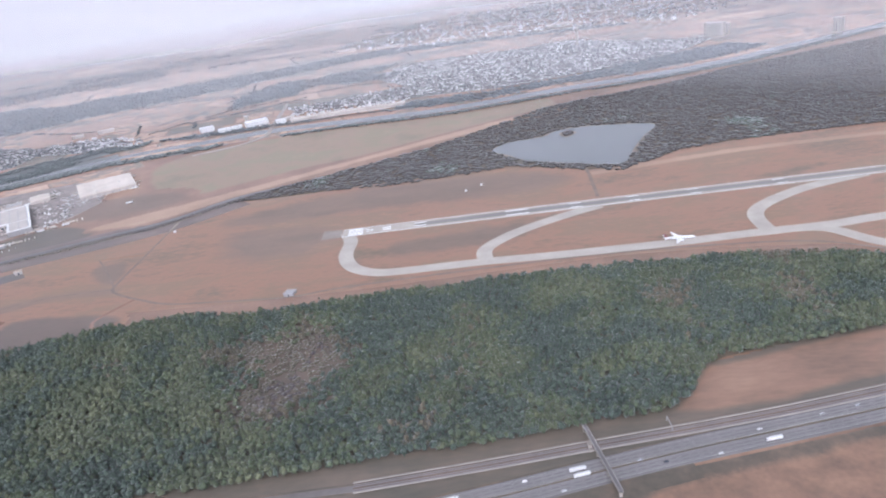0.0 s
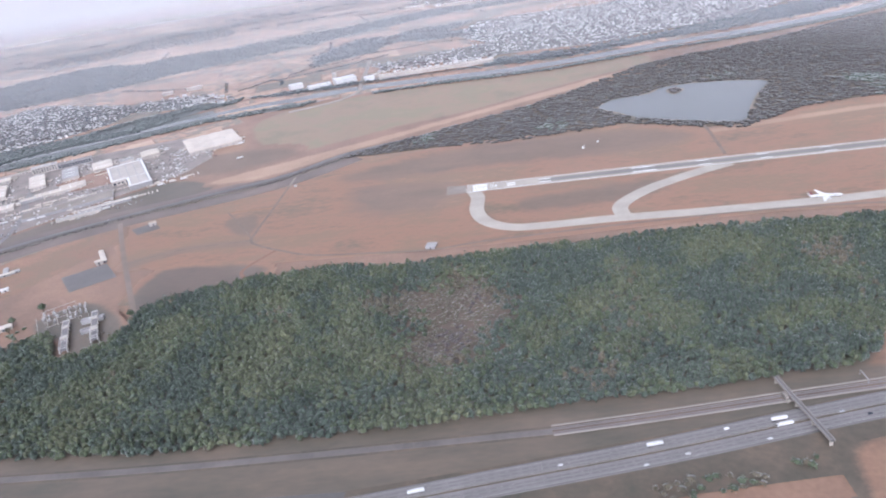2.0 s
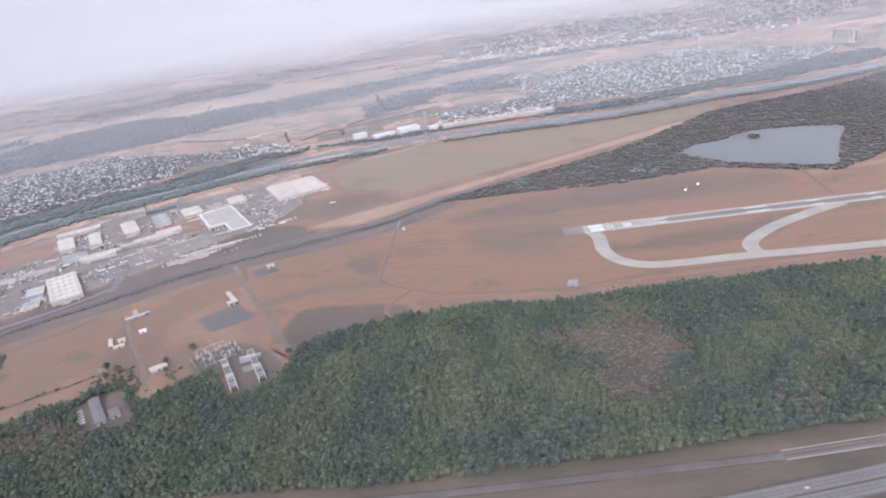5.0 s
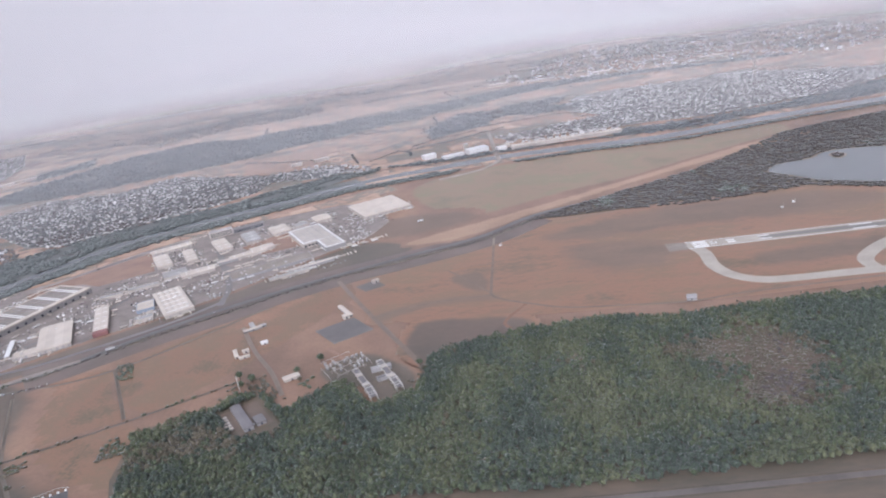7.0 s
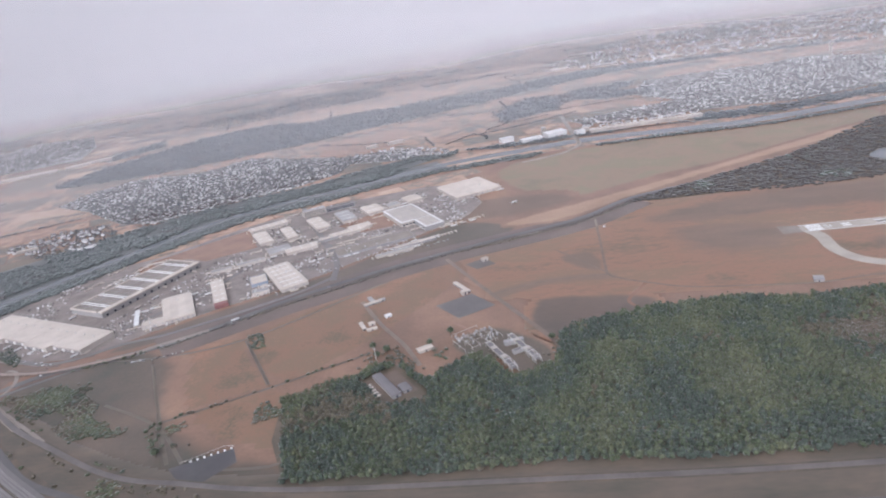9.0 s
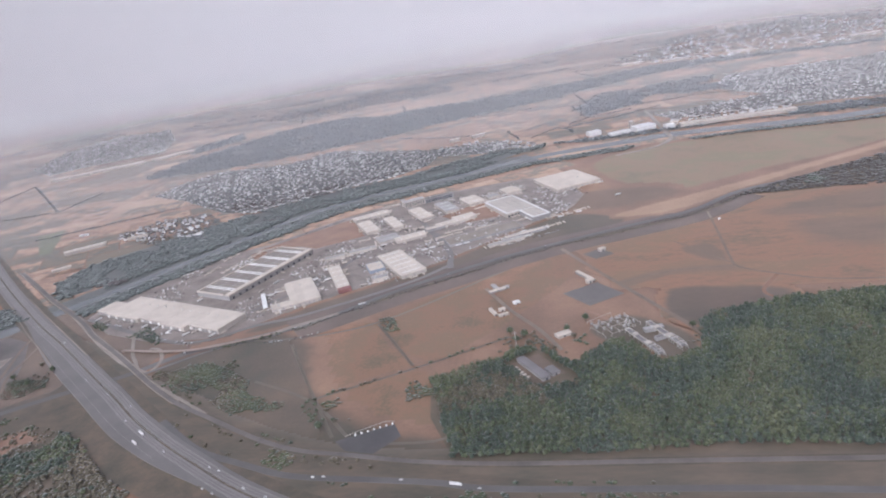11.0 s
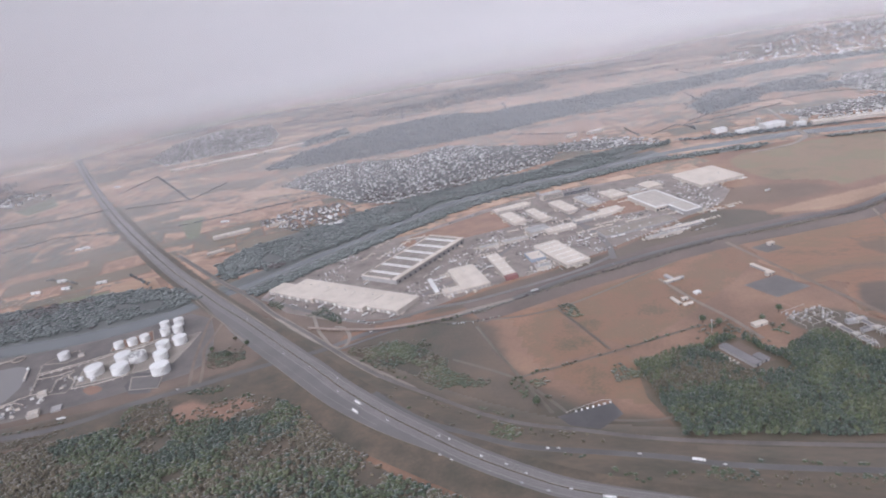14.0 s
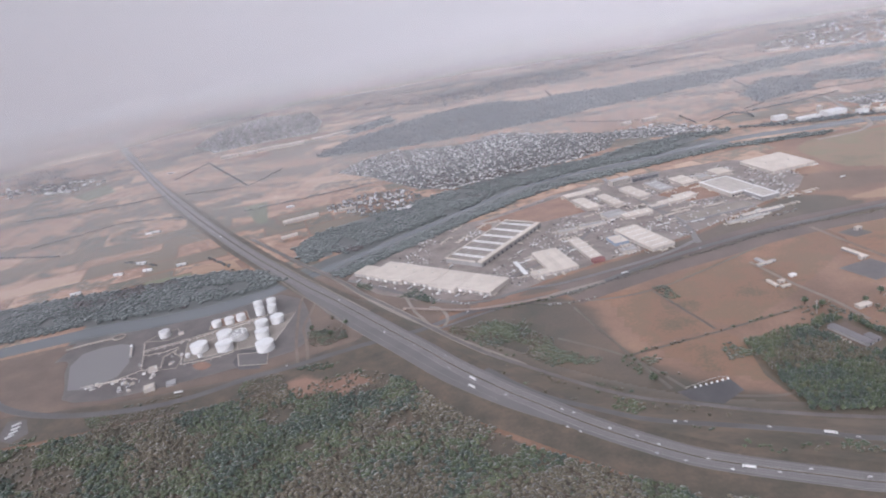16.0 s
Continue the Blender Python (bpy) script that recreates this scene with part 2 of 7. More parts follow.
# ---- building helpers ----


def mesh_of(name, verts, faces, material, smooth=False):
    me = bpy.data.meshes.new(name)
    me.from_pydata([tuple(v) for v in verts], [], faces)
    for mat in (material if isinstance(material, (list, tuple)) else [material]):
        me.materials.append(mat)
    if smooth:
        me.shade_smooth()
    me.update()
    return me


def part(name, bm, material, parent=None, label=""):
    me = bpy.data.meshes.new(name)
    bm.to_mesh(me)
    bm.free()
    me.materials.append(material)
    ob = new(name, me)
    ob.parent = parent
    if label:
        ob["label"] = label
    return ob


def thing(name, x, y, z=0.0, turn=0.0, label="", category="", group=""):
    ob = new(name)
    ob.matrix_basis = pose(x, y, z, 0, 0, turn)
    return tagged(ob, label, category, group)


def box(bm, x0, y0, z0, x1, y1, z1, bevel=0.0):
    r = bmesh.ops.create_cube(bm, size=1, matrix=Matrix.Translation(((x0 + x1) / 2, (y0 + y1) / 2, (z0 + z1) / 2)) @ Matrix.Diagonal((x1 - x0, y1 - y0, z1 - z0, 1)))
    if bevel:
        es = list({e for v in r["verts"] for e in v.link_edges})
        bmesh.ops.bevel(bm, geom=es, offset=bevel, segments=1, affect="EDGES")
    return bm


def boxes(*rows, bevel=0.0):
    bm = bmesh.new()
    for r in rows:
        box(bm, *r, bevel=bevel)
    return bm


def rod(bm, a, b, radius, sides=8, radius2=None):
    a, b = Vector(a), Vector(b)
    m = Matrix.Translation((a + b) / 2) @ (b - a).to_track_quat("Z", "Y").to_matrix().to_4x4()
    bmesh.ops.create_cone(bm, cap_ends=True, segments=sides, radius1=radius, radius2=radius if radius2 is None else radius2, depth=(b - a).length, matrix=m)
    return bm


def curve_points(pts, step=4, closed=False):
    """Catmull-Rom through the points."""
    n, out = len(pts), []
    for i in range(n if closed else n - 1):
        p = [Vector(pts[(i + k) % n] if closed else pts[min(max(i + k, 0), n - 1)]) for k in (-1, 0, 1, 2)]
        for s in range(step):
            t = s / step
            out.append(0.5 * (2 * p[1] + (p[2] - p[0]) * t + (2 * p[0] - 5 * p[1] + 4 * p[2] - p[3]) * t * t + (3 * p[1] - p[0] - 3 * p[2] + p[3]) * t ** 3))
    if not closed:
        out.append(Vector(pts[-1]))
    return out


def sheet(name, pts, z, material, label="", category="", smooth=0, kind="structure", depth=0.0):
    """A flat piece of ground with a low edge."""
    ring = curve_points(pts, smooth, True) if smooth else [Vector(p) for p in pts]
    if sum(a[0] * b[1] - b[0] * a[1] for a, b in zip(ring, ring[1:] + ring[:1])) < 0:
        ring = ring[::-1]
    bm = bmesh.new()
    f = bm.faces.new([bm.verts.new((p[0], p[1], z)) for p in ring])
    f.normal_update()
    bmesh.ops.triangulate(bm, faces=[f], ngon_method="EAR_CLIP")
    return tagged(part(name, bm, material), label, category, "", kind)


def faded(material, ground):
    """The ground's surface, passing in patches into another one where the attribute "edge" rises to 1."""
    key = material.name + ground.name
    if key not in FADED:
        m = FADED[key] = ground.copy()
        n, l = m.node_tree.nodes, m.node_tree.links
        at, tc, nz, add, cut, ramp, mix = (n.new("ShaderNode" + k) for k in ("Attribute", "TexCoord", "TexNoise", "Math", "MapRange", "ValToRGB", "MixRGB"))
        at.attribute_name = "edge"
        nz.inputs["Scale"].default_value, nz.inputs["Detail"].default_value, nz.inputs["Roughness"].default_value = 0.05, 6, 0.65
        cut.interpolation_type = "SMOOTHSTEP"
        cut.inputs["From Min"].default_value, cut.inputs["From Max"].default_value = 0.66, 1.3
        own = next(k for k in n if k.bl_idname == "ShaderNodeValToRGB" and k is not ramp)
        stops = next(k for k in material.node_tree.nodes if k.bl_idname == "ShaderNodeValToRGB").color_ramp.elements
        e = ramp.color_ramp.elements
        e[0].position, e[0].color = stops[0].position, stops[0].color
        e[1].position, e[1].color = stops[len(stops) - 1].position, stops[len(stops) - 1].color
        for k in range(1, len(stops) - 1):
            e.new(stops[k].position).color = stops[k].color
        l.new(own.inputs["Fac"].links[0].from_socket, ramp.inputs["Fac"])
        l.new(tc.outputs["Object"], nz.inputs["Vector"])
        l.new(at.outputs["Fac"], add.inputs[0])
        l.new(nz.outputs["Fac"], add.inputs[1])
        l.new(add.outputs[0], cut.inputs["Value"])
        l.new(cut.outputs["Result"], mix.inputs["Fac"])
        l.new(own.outputs["Color"], mix.inputs["Color1"])
        l.new(ramp.outputs["Color"], mix.inputs["Color2"])
        l.new(mix.outputs["Color"], n["Principled BSDF"].inputs["Base Color"])
    return FADED[key]


FADED = {}


def soft_sheet(name, pts, z, material, ground, width, label, category):
    """A flat patch of growth whose border thins out over the given width."""
    ring = np.array([(p[0], p[1]) for p in curve_points(pts, 4, True)])
    step = max(1.5, width / 4)
    xs, ys = (np.arange(ring[:, k].min() - step, ring[:, k].max() + 2 * step, step) for k in (0, 1))
    gx, gy = np.meshgrid(xs, ys)
    Q = np.c_[gx.ravel(), gy.ravel()]
    a, b = ring, np.roll(ring, -1, 0)
    near = np.full(len(Q), 1e9)
    for p, q in zip(a, b):
        d = q - p
        t = (((Q - p) @ d) / max(d @ d, 1e-9)).clip(0, 1)
        near = np.minimum(near, np.hypot(*(Q - p - t[:, None] * d).T))
    near *= np.where(inside_all(Q, ring.tolist()), 1.0, -1.0)
    cols, keep = len(xs), near > -width * 0.3
    cells = [(k, k + 1, k + cols + 1, k + cols) for r in range(len(ys) - 1) for k in range(r * cols, (r + 1) * cols - 1)]
    F = np.array([c for c in cells if keep[list(c)].any()])
    used, flat = np.unique(F, return_inverse=True)
    me = mesh_of(name, [(*Q[k], z) for k in used], flat.reshape(F.shape).tolist(), faded(material, ground))
    me.attributes.new("edge", "FLOAT", "POINT").data.foreach_set("value", (near[used] / width + 0.3).clip(0, 1))
    return tagged(new(name, me), label, category, "", "structure")


def ribbon(name, pts, width, z, material, label="", category="", step=6, offset=0.0, kind="structure", parent=None, dash=0, edge=0.0):
    """A road-like band along a line. dash: drawn and left out by turns."""
    line = curve_points(pts, step)
    bm = bmesh.new()
    rows = []
    for i, p in enumerate(line):
        d = (line[min(i + 1, len(line) - 1)] - line[max(i - 1, 0)]).normalized()
        nrm = Vector((-d.y, d.x))
        half = (width(p.x) if callable(width) else width) / 2
        a, b = p + nrm * (offset + half), p + nrm * (offset - half)
        row = [bm.verts.new((a.x, a.y, z)), bm.verts.new((b.x, b.y, z))]
        if edge:
            a, b = a + nrm * edge * 2, b - nrm * edge * 2
            row = [bm.verts.new((a.x, a.y, z - edge)), *row, bm.verts.new((b.x, b.y, z - edge))]
        rows.append(row)
    for i, (r, s) in enumerate(zip(rows, rows[1:])):
        if dash and i // dash % 2:
            continue
        for k in range(len(r) - 1):
            bm.faces.new((r[k], r[k + 1], s[k + 1], s[k]))
    ob = part(name, bm, material, parent)
    return ob if parent else tagged(ob, label, category, "", kind)


def inside(p, poly):
    hit, n = False, len(poly)
    for i in range(n):
        (x1, y1), (x2, y2) = poly[i][:2], poly[(i + 1) % n][:2]
        if (y1 > p[1]) != (y2 > p[1]) and p[0] < (x2 - x1) * (p[1] - y1) / (y2 - y1) + x1:
            hit = not hit
    return hit


def inside_all(P, poly):
    """The same for an array of points."""
    hit = np.zeros(len(P), bool)
    n = len(poly)
    for i in range(n):
        (x1, y1), (x2, y2) = poly[i][:2], poly[(i + 1) % n][:2]
        if y1 == y2:
            continue
        hit ^= ((y1 > P[:, 1]) != (y2 > P[:, 1])) & (P[:, 0] < (x2 - x1) * (P[:, 1] - y1) / (y2 - y1) + x1)
    return hit


def joined(name, V, F, material, slots=None):
    """One mesh from arrays of vertices and of triangles."""
    me = bpy.data.meshes.new(name)
    me.vertices.add(len(V))
    me.vertices.foreach_set("co", V.astype(np.float32).ravel())
    me.loops.add(F.size)
    me.loops.foreach_set("vertex_index", F.astype(np.int32).ravel())
    me.polygons.add(len(F))
    me.polygons.foreach_set("loop_start", np.arange(0, F.size, 3, dtype=np.int32))
    for mat in (material if isinstance(material, (list, tuple)) else [material]):
        me.materials.append(mat)
    if slots is not None:
        me.polygons.foreach_set("material_index", slots.astype(np.int32))
    me.update(calc_edges=True)
    return me


def crown_shape(seed, leaves, level=2, leaf=0.3, uneven=1.0):
    """One tree crown: an uneven core and loose leaf clumps round it, 1 wide, from 0 up."""
    rng = np.random.default_rng(seed)
    bm = bmesh.new()
    bmesh.ops.create_icosphere(bm, subdivisions=level, radius=1)
    for v in bm.verts:
        d = v.co.normalized()
        k = 0.78 + 0.45 * uneven * noise.noise(d * 1.7 + Vector((seed * 3.1, 0, 0))) + 0.22 * uneven * noise.noise(d * 4.5 + Vector((0, seed * 2.3, 0)))
        v.co = d * max(k, 0.35)
        v.co.z = v.co.z * (0.95 if v.co.z > 0 else 0.55)
    V = [tuple(v.co) for v in bm.verts]
    F = [[v.index for v in f.verts] for f in bm.faces]
    bm.free()
    for _ in range(leaves):
        d = Vector(rng.normal(size=3))
        d.z = abs(d.z) * 1.1 - 0.25
        d.normalize()
        k = 0.8 + 0.45 * noise.noise(d * 1.7 + Vector((seed * 3.1, 0, 0))) + rng.uniform(-0.1, 0.22)
        c = d * k
        c.z *= 0.95 if c.z > 0 else 0.55
        u = Vector(rng.normal(size=3)).normalized()
        w = (u.cross(d) + d * rng.uniform(-0.4, 0.4)).normalized()
        u = w.cross(d + Vector(rng.normal(size=3)) * 0.5).normalized()
        s = leaf * rng.uniform(0.6, 1.3)
        i = len(V)
        V += [tuple(c + u * s), tuple(c - u * s * 0.6 + w * s * 0.8), tuple(c - u * s * 0.5 - w * s * 0.9)]
        F.append([i, i + 1, i + 2])
    V = np.array(V)
    V[:, 2] += 0.75
    return V, np.array(F, int)


CROWNS_NEAR = [crown_shape(k, 52, 2, 0.32) for k in range(6)]
CROWNS_MID = [crown_shape(20 + k, 28, 1, 0.32) for k in range(6)]
CROWNS_SOFT = [crown_shape(60 + k, 14, 1, 0.3, 0.85) for k in range(6)]
CROWNS_BANK = [crown_shape(90 + k, 5, 1, 0.28, 0.75) for k in range(5)]


def scatter(poly, spacing, holes=(), keep=1.0, patchy=0.0, seed=1):
    rng = np.random.default_rng(seed)
    P = np.array(poly, float)
    x0, y0, x1, y1 = *P.min(0), *P.max(0)
    spacing = float(spacing)
    gx, gy = np.meshgrid(np.arange(x0, x1, spacing), np.arange(y0, y1, spacing * 0.87))
    gx[1::2] += spacing / 2
    Q = np.c_[gx.ravel(), gy.ravel()] + rng.uniform(-0.38, 0.38, (gx.size, 2)) * spacing
    ok = inside_all(Q, poly) & (rng.random(len(Q)) < keep)
    for h in holes:
        ok &= ~inside_all(Q, h)
    Q = Q[ok]
    if patchy:
        f = np.array([noise.noise(Vector((x * 0.025, y * 0.025, seed))) for x, y in Q])
        Q = Q[f > patchy - 0.5]
    return Q


def woodland(name, spots, radius, height, shapes, materials, label, seed=3, mixed=0.0, category="woodland", soft=False):
    """Trees packed into one wood."""
    rng = np.random.default_rng(seed)
    Vs, Fs, Ss, n = [], [], [], 0
    spots = np.asarray(spots, float)
    for k, (V, F) in enumerate(shapes):
        Q = spots[k::len(shapes)]
        if not len(Q):
            continue
        a = rng.uniform(0, 6.283, len(Q))
        r = radius * rng.uniform(0.7, 1.35, len(Q))
        swell = np.array([noise.noise(Vector((x * 0.055, y * 0.055, 9.1))) for x, y in Q])
        h = height * (rng.uniform(0.72, 1.22, len(Q)) + 0.45 * swell).clip(0.5, 1.6)
        c, s = np.cos(a)[:, None] * r[:, None], np.sin(a)[:, None] * r[:, None]
        X = V[None, :, 0] * c - V[None, :, 1] * s + Q[:, :1]
        Y = V[None, :, 0] * s + V[None, :, 1] * c + Q[:, 1:]
        Z = V[None, :, 2] * (h / 1.7)[:, None]
        Vs.append(np.stack([X, Y, Z], -1).reshape(-1, 3))
        Fs.append((F[None] + (np.arange(len(Q)) * len(V))[:, None, None] + n).reshape(-1, 3))
        f = np.array([noise.noise(Vector((x * 0.02, y * 0.02, 5.5))) for x, y in Q]) + rng.normal(0, 0.12, len(Q))
        kind = (f > 0.5 - mixed).astype(int)
        if len(materials) > 2:
            tone = np.array([noise.noise(Vector((x * 0.035, y * 0.035, 2.7))) for x, y in Q]) + rng.normal(0, 0.22, len(Q))
            kind = np.where(kind == 1, 1, np.where(tone < -0.16, 2, np.where(tone > 0.2, 3, 0)))
        Ss.append(np.repeat(kind, len(F)))
        n += len(Q) * len(V)
    me = joined(name, np.concatenate(Vs), np.concatenate(Fs), materials, np.concatenate(Ss))
    if soft:
        me.shade_smooth()
    return tagged(new(name, me), label, category, "", "stuff")

# ---- ground and distance ----
HUB = (-280.0, -60.0)
bm = bmesh.new()
bmesh.ops.create_circle(bm, cap_ends=True, segments=96, radius=3305, matrix=Matrix.Translation((*HUB, 0)))
tagged(part("ground", bm, M_ground), "wide flat plain of dry reddish grassland", "ground", "", "structure")

cloud = bpy.data.materials.new("low_cloud")
cloud.use_nodes = True
n, l = cloud.node_tree.nodes, cloud.node_tree.links
n.clear()
tc, mp, nz, ramp, em, out, sep, up = (n.new("ShaderNode" + k) for k in ("TexCoord", "Mapping", "TexNoise", "ValToRGB", "Emission", "OutputMaterial", "SeparateXYZ", "Math"))
up.operation, up.inputs[1].default_value = "MULTIPLY_ADD", 0.0009
mp.inputs["Scale"].default_value = (0.0007, 0.0007, 0.004)
nz.inputs["Scale"].default_value, nz.inputs["Detail"].default_value = 1.0, 5
ramp.color_ramp.elements[0].position, ramp.color_ramp.elements[0].color = 0.36, (0.53, 0.485, 0.478, 1)
ramp.color_ramp.elements[1].position, ramp.color_ramp.elements[1].color = 1.0, (0.6, 0.578, 0.565, 1)
em.inputs["Strength"].default_value = 1.0
for a, b in ((tc.outputs["Object"], mp.inputs["Vector"]), (mp.outputs[0], nz.inputs["Vector"]), (tc.outputs["Object"], sep.inputs[0]), (sep.outputs["Z"], up.inputs[0]), (nz.outputs["Fac"], up.inputs[2]), (up.outputs[0], ramp.inputs["Fac"]), (ramp.outputs[0], em.inputs["Color"]), (em.outputs[0], out.inputs["Surface"])):
    l.new(a, b)
bm = bmesh.new()
bmesh.ops.create_cone(bm, cap_ends=False, segments=128, radius1=3300, radius2=3300, depth=1000, matrix=Matrix.Translation((*HUB, 499)))
tagged(part("backdrop", bm, cloud), "pale grey low cloud behind the plain", "sky", "", "structure")


def mist_bank(radius, density, rise, ragged, label):
    """A bank of thin mist over the far fields, lit by the sky: it thins out towards the ground and towards its top."""
    m = bpy.data.materials.new("thin_mist")
    m.use_nodes = True
    n, l = m.node_tree.nodes, m.node_tree.links
    n.clear()
    tc, mp, nz, sep, wave, unit, thin, clear, front, back, both, blend, out = (n.new("ShaderNode" + k) for k in ("TexCoord", "Mapping", "TexNoise", "SeparateXYZ", "Math", "Math", "ValToRGB", "BsdfTransparent", "BsdfDiffuse", "BsdfTranslucent", "MixShader", "MixShader", "OutputMaterial"))
    mp.inputs["Scale"].default_value = (0.0016, 0.0016, 0.008)
    nz.inputs["Scale"].default_value, nz.inputs["Detail"].default_value = 1.0, 5
    wave.operation, wave.inputs[1].default_value = "MULTIPLY_ADD", ragged
    unit.operation, unit.inputs[1].default_value, unit.inputs[2].default_value = "MULTIPLY_ADD", 0.001, -0.0005 * ragged
    e = thin.color_ramp.elements
    e[0].position, e[0].color = 0.0, (0, 0, 0, 1)
    e[1].position, e[1].color = rise * 0.001, (density, density, density, 1)
    for p, v in ((rise * 0.0003, density * 0.15), (rise * 0.00065, density * 0.75), (0.38, density), (0.85, density * 0.25)):
        e.new(p).color = (v, v, v, 1)
    for sh in (front, back):
        sh.inputs["Color"].default_value = (0.8, 0.778, 0.785, 1)
    for a, b in ((tc.outputs["Object"], mp.inputs["Vector"]), (mp.outputs[0], nz.inputs["Vector"]), (tc.outputs["Object"], sep.inputs[0]), (nz.outputs["Fac"], wave.inputs[0]), (sep.outputs["Z"], wave.inputs[2]), (wave.outputs[0], unit.inputs[0]), (unit.outputs[0], thin.inputs["Fac"]),
                 (front.outputs[0], both.inputs[1]), (back.outputs[0], both.inputs[2]), (thin.outputs[0], blend.inputs["Fac"]), (clear.outputs[0], blend.inputs[1]), (both.outputs[0], blend.inputs[2]), (blend.outputs[0], out.inputs["Surface"])):
        l.new(a, b)
    steps = 72
    V = [(HUB[0] + radius * math.sin(u), HUB[1] + radius * math.cos(u), z) for z in (0.0, 1000.0) for u in (radians(-100 + 180 * k / steps) for k in range(steps + 1))]
    me = mesh_of("mist_bank", V, [(k + 1, k, k + steps + 1, k + steps + 2) for k in range(steps)], m, True)
    return tagged(new("mist_bank", me), label, "mist", "", "structure")


mist_bank(1850, 0.94, 165, 55, "pale mist over the far end of the plain")
mist_bank(1000, 0.29, 85, 16, "thin haze over the fields beyond the river")

# far field parcels, in strips along the valley


def parcels(name, x0, x1, y0, y1, w, d, turn, gap, seed, z=0.06, keep=0.97, material=None):
    rng = np.random.default_rng(seed)
    V, F = [], []
    c, s = math.cos(radians(turn)), math.sin(radians(turn))
    y = y0
    while y < y1:
        dd = d * rng.uniform(0.5, 1.5)
        x = x0 + rng.uniform(-w, 0)
        while x < x1:
            ww = w * rng.uniform(0.4, 1.9)
            k = rng.uniform(-0.12, 0.12) * dd
            q = [(x, y), (x + ww - gap, y + k), (x + ww - gap, y + dd - gap + k), (x, y + dd - gap)]
            q = [(a * c - b * s, a * s + b * c) for a, b in q]
            m = (sum(p[0] for p in q) / 4, sum(p[1] for p in q) / 4)
            if rng.random() < keep and math.dist(m, HUB) < 3290:
                i = len(V)
                V += [(*p, z) for p in q]
                F += [(i, i + 1, i + 2), (i, i + 2, i + 3)]
            x += ww
        y += dd
    me = joined(name, np.array(V), np.array(F), material or M_field)
    return tagged(new(name, me), "patchwork of dry straw, stubble and brown fields", "fields", "", "stuff")


parcels("far_fields", -3400, 3400, 960, 1950, 105, 48, 12, 2.5, 4)
parcels("misty_fields", -3400, 3400, 1955, 2480, 150, 62, 10, 2, 6, 0.07, 1.0, M_far_field)
parcels("wet_fields", -3400, 3400, 2483, 3400, 190, 75, 10, 2, 8, 0.072, 1.0, M_outer_field)
parcels("misty_fields", -3500, -1900, 600, 1900, 210, 100, 10, 2, 7, 0.08, 1.0, M_far_field)
parcels("riverside_fields", -1500, 60, 880, 1700, 90, 46, 32, 2.0, 15, 0.05)
sheet("green_field", [(-1155, 446), (-1162, 488), (-1112, 511), (-1083, 470), (-1139, 440)], 0.094, M_crop, "green crop field beside the river wood", "field")
sheet("straw_field", [(-1125, 531), (-1075, 548), (-1034, 508), (-1086, 476)], 0.094, M_straw, "straw-coloured stubble field near the motorway", "field")
sheet("green_field", [(-1714, 962), (-1692, 1049), (-1613, 974), (-1635, 918)], 0.094, M_crop, "green crop field among dry fields", "field")
sheet("green_field", [(-1196, 782), (-1166, 804), (-1103, 692), (-1119, 688)], 0.094, M_crop, "narrow green crop field beside a farm", "field")
parcels("west_fields", -1750, -700, 1250, 2000, 105, 60, 32, 2.5, 5, 0.09)

# ---- river and lake ----
RIVER = [(-1750, 30), (-1400, 215), (-1145, 352), (-1063, 379), (-985, 422), (-920, 502), (-844, 612), (-759, 738), (-690, 800), (-600, 845), (-455, 922), (-345, 950), (-240, 970), (-78, 962), (4, 965), (175, 1000), (302, 1016), (430, 1052), (540, 1105), (733, 1185), (1300, 1480), (2300, 1800)]
ribbon("river", RIVER, lambda x: 27 if x < -1000 else max(12, 27 - (x + 1000) * 0.15) if x < -600 else min(27, 12 + (x + 600) * 0.05), 0.12, M_river, "wide grey river between wooded banks", "river")
LAKE = [(38.6, 722.5), (59.5, 747.8), (98, 753.2), (117, 772), (152.7, 774.3), (189, 765.3), (221.5, 747), (198, 708.7), (174.4, 664), (153, 624.2), (104.5, 649.8), (69, 674), (54.5, 699.5)]
sheet("lake", LAKE, 0.14, M_lake, "calm pale grey quarry lake with wooded shores", "lake", smooth=3)

# ---- motorway, railway and roads ----
MOTORWAY = [(-2502, 1997), (-1939, 1413), (-1441, 914), (-1139, 634), (-955, 478), (-871, 413), (-790, 348), (-752, 318), (-716, 288), (-673, 257), (-640, 236), (-600, 212), (-552, 190), (-522, 182), (-480, 175), (-446, 171), (-340, 170), (-220, 183), (-92, 202.5), (-12, 215), (79, 231.5), (173, 245), (400, 281), (1200, 406)]
ribbon("motorway", MOTORWAY, lambda x: 18.5 if x < -640 else max(14.5, 18.5 - (x + 640) * 0.02), 0.3, M_road, "wide grey motorway with white lane lines", "motorway", edge=0.28)
RAIL = [(-1090, 622), (-1022, 567), (-961, 518), (-916, 485), (-879, 456), (-851, 430), (-815, 402), (-783, 377), (-729, 333), (-692, 306), (-651, 283), (-605, 258), (-573, 246), (-543, 241), (-497, 233), (-440, 229), (-340, 228), (-220, 227), (-61, 231)]
EXIT = [(-690, 284), (-646, 251), (-605, 234), (-569, 222.5), (-519, 218), (-481, 214.5), (-455, 209.5), (-406, 207.5), (-330, 206.5), (-240, 203), (-150, 202)]
ribbon("side_road", EXIT, 4.4, 0.24, M_asphalt, "grey side road leaving the motorway", "road", edge=0.2)
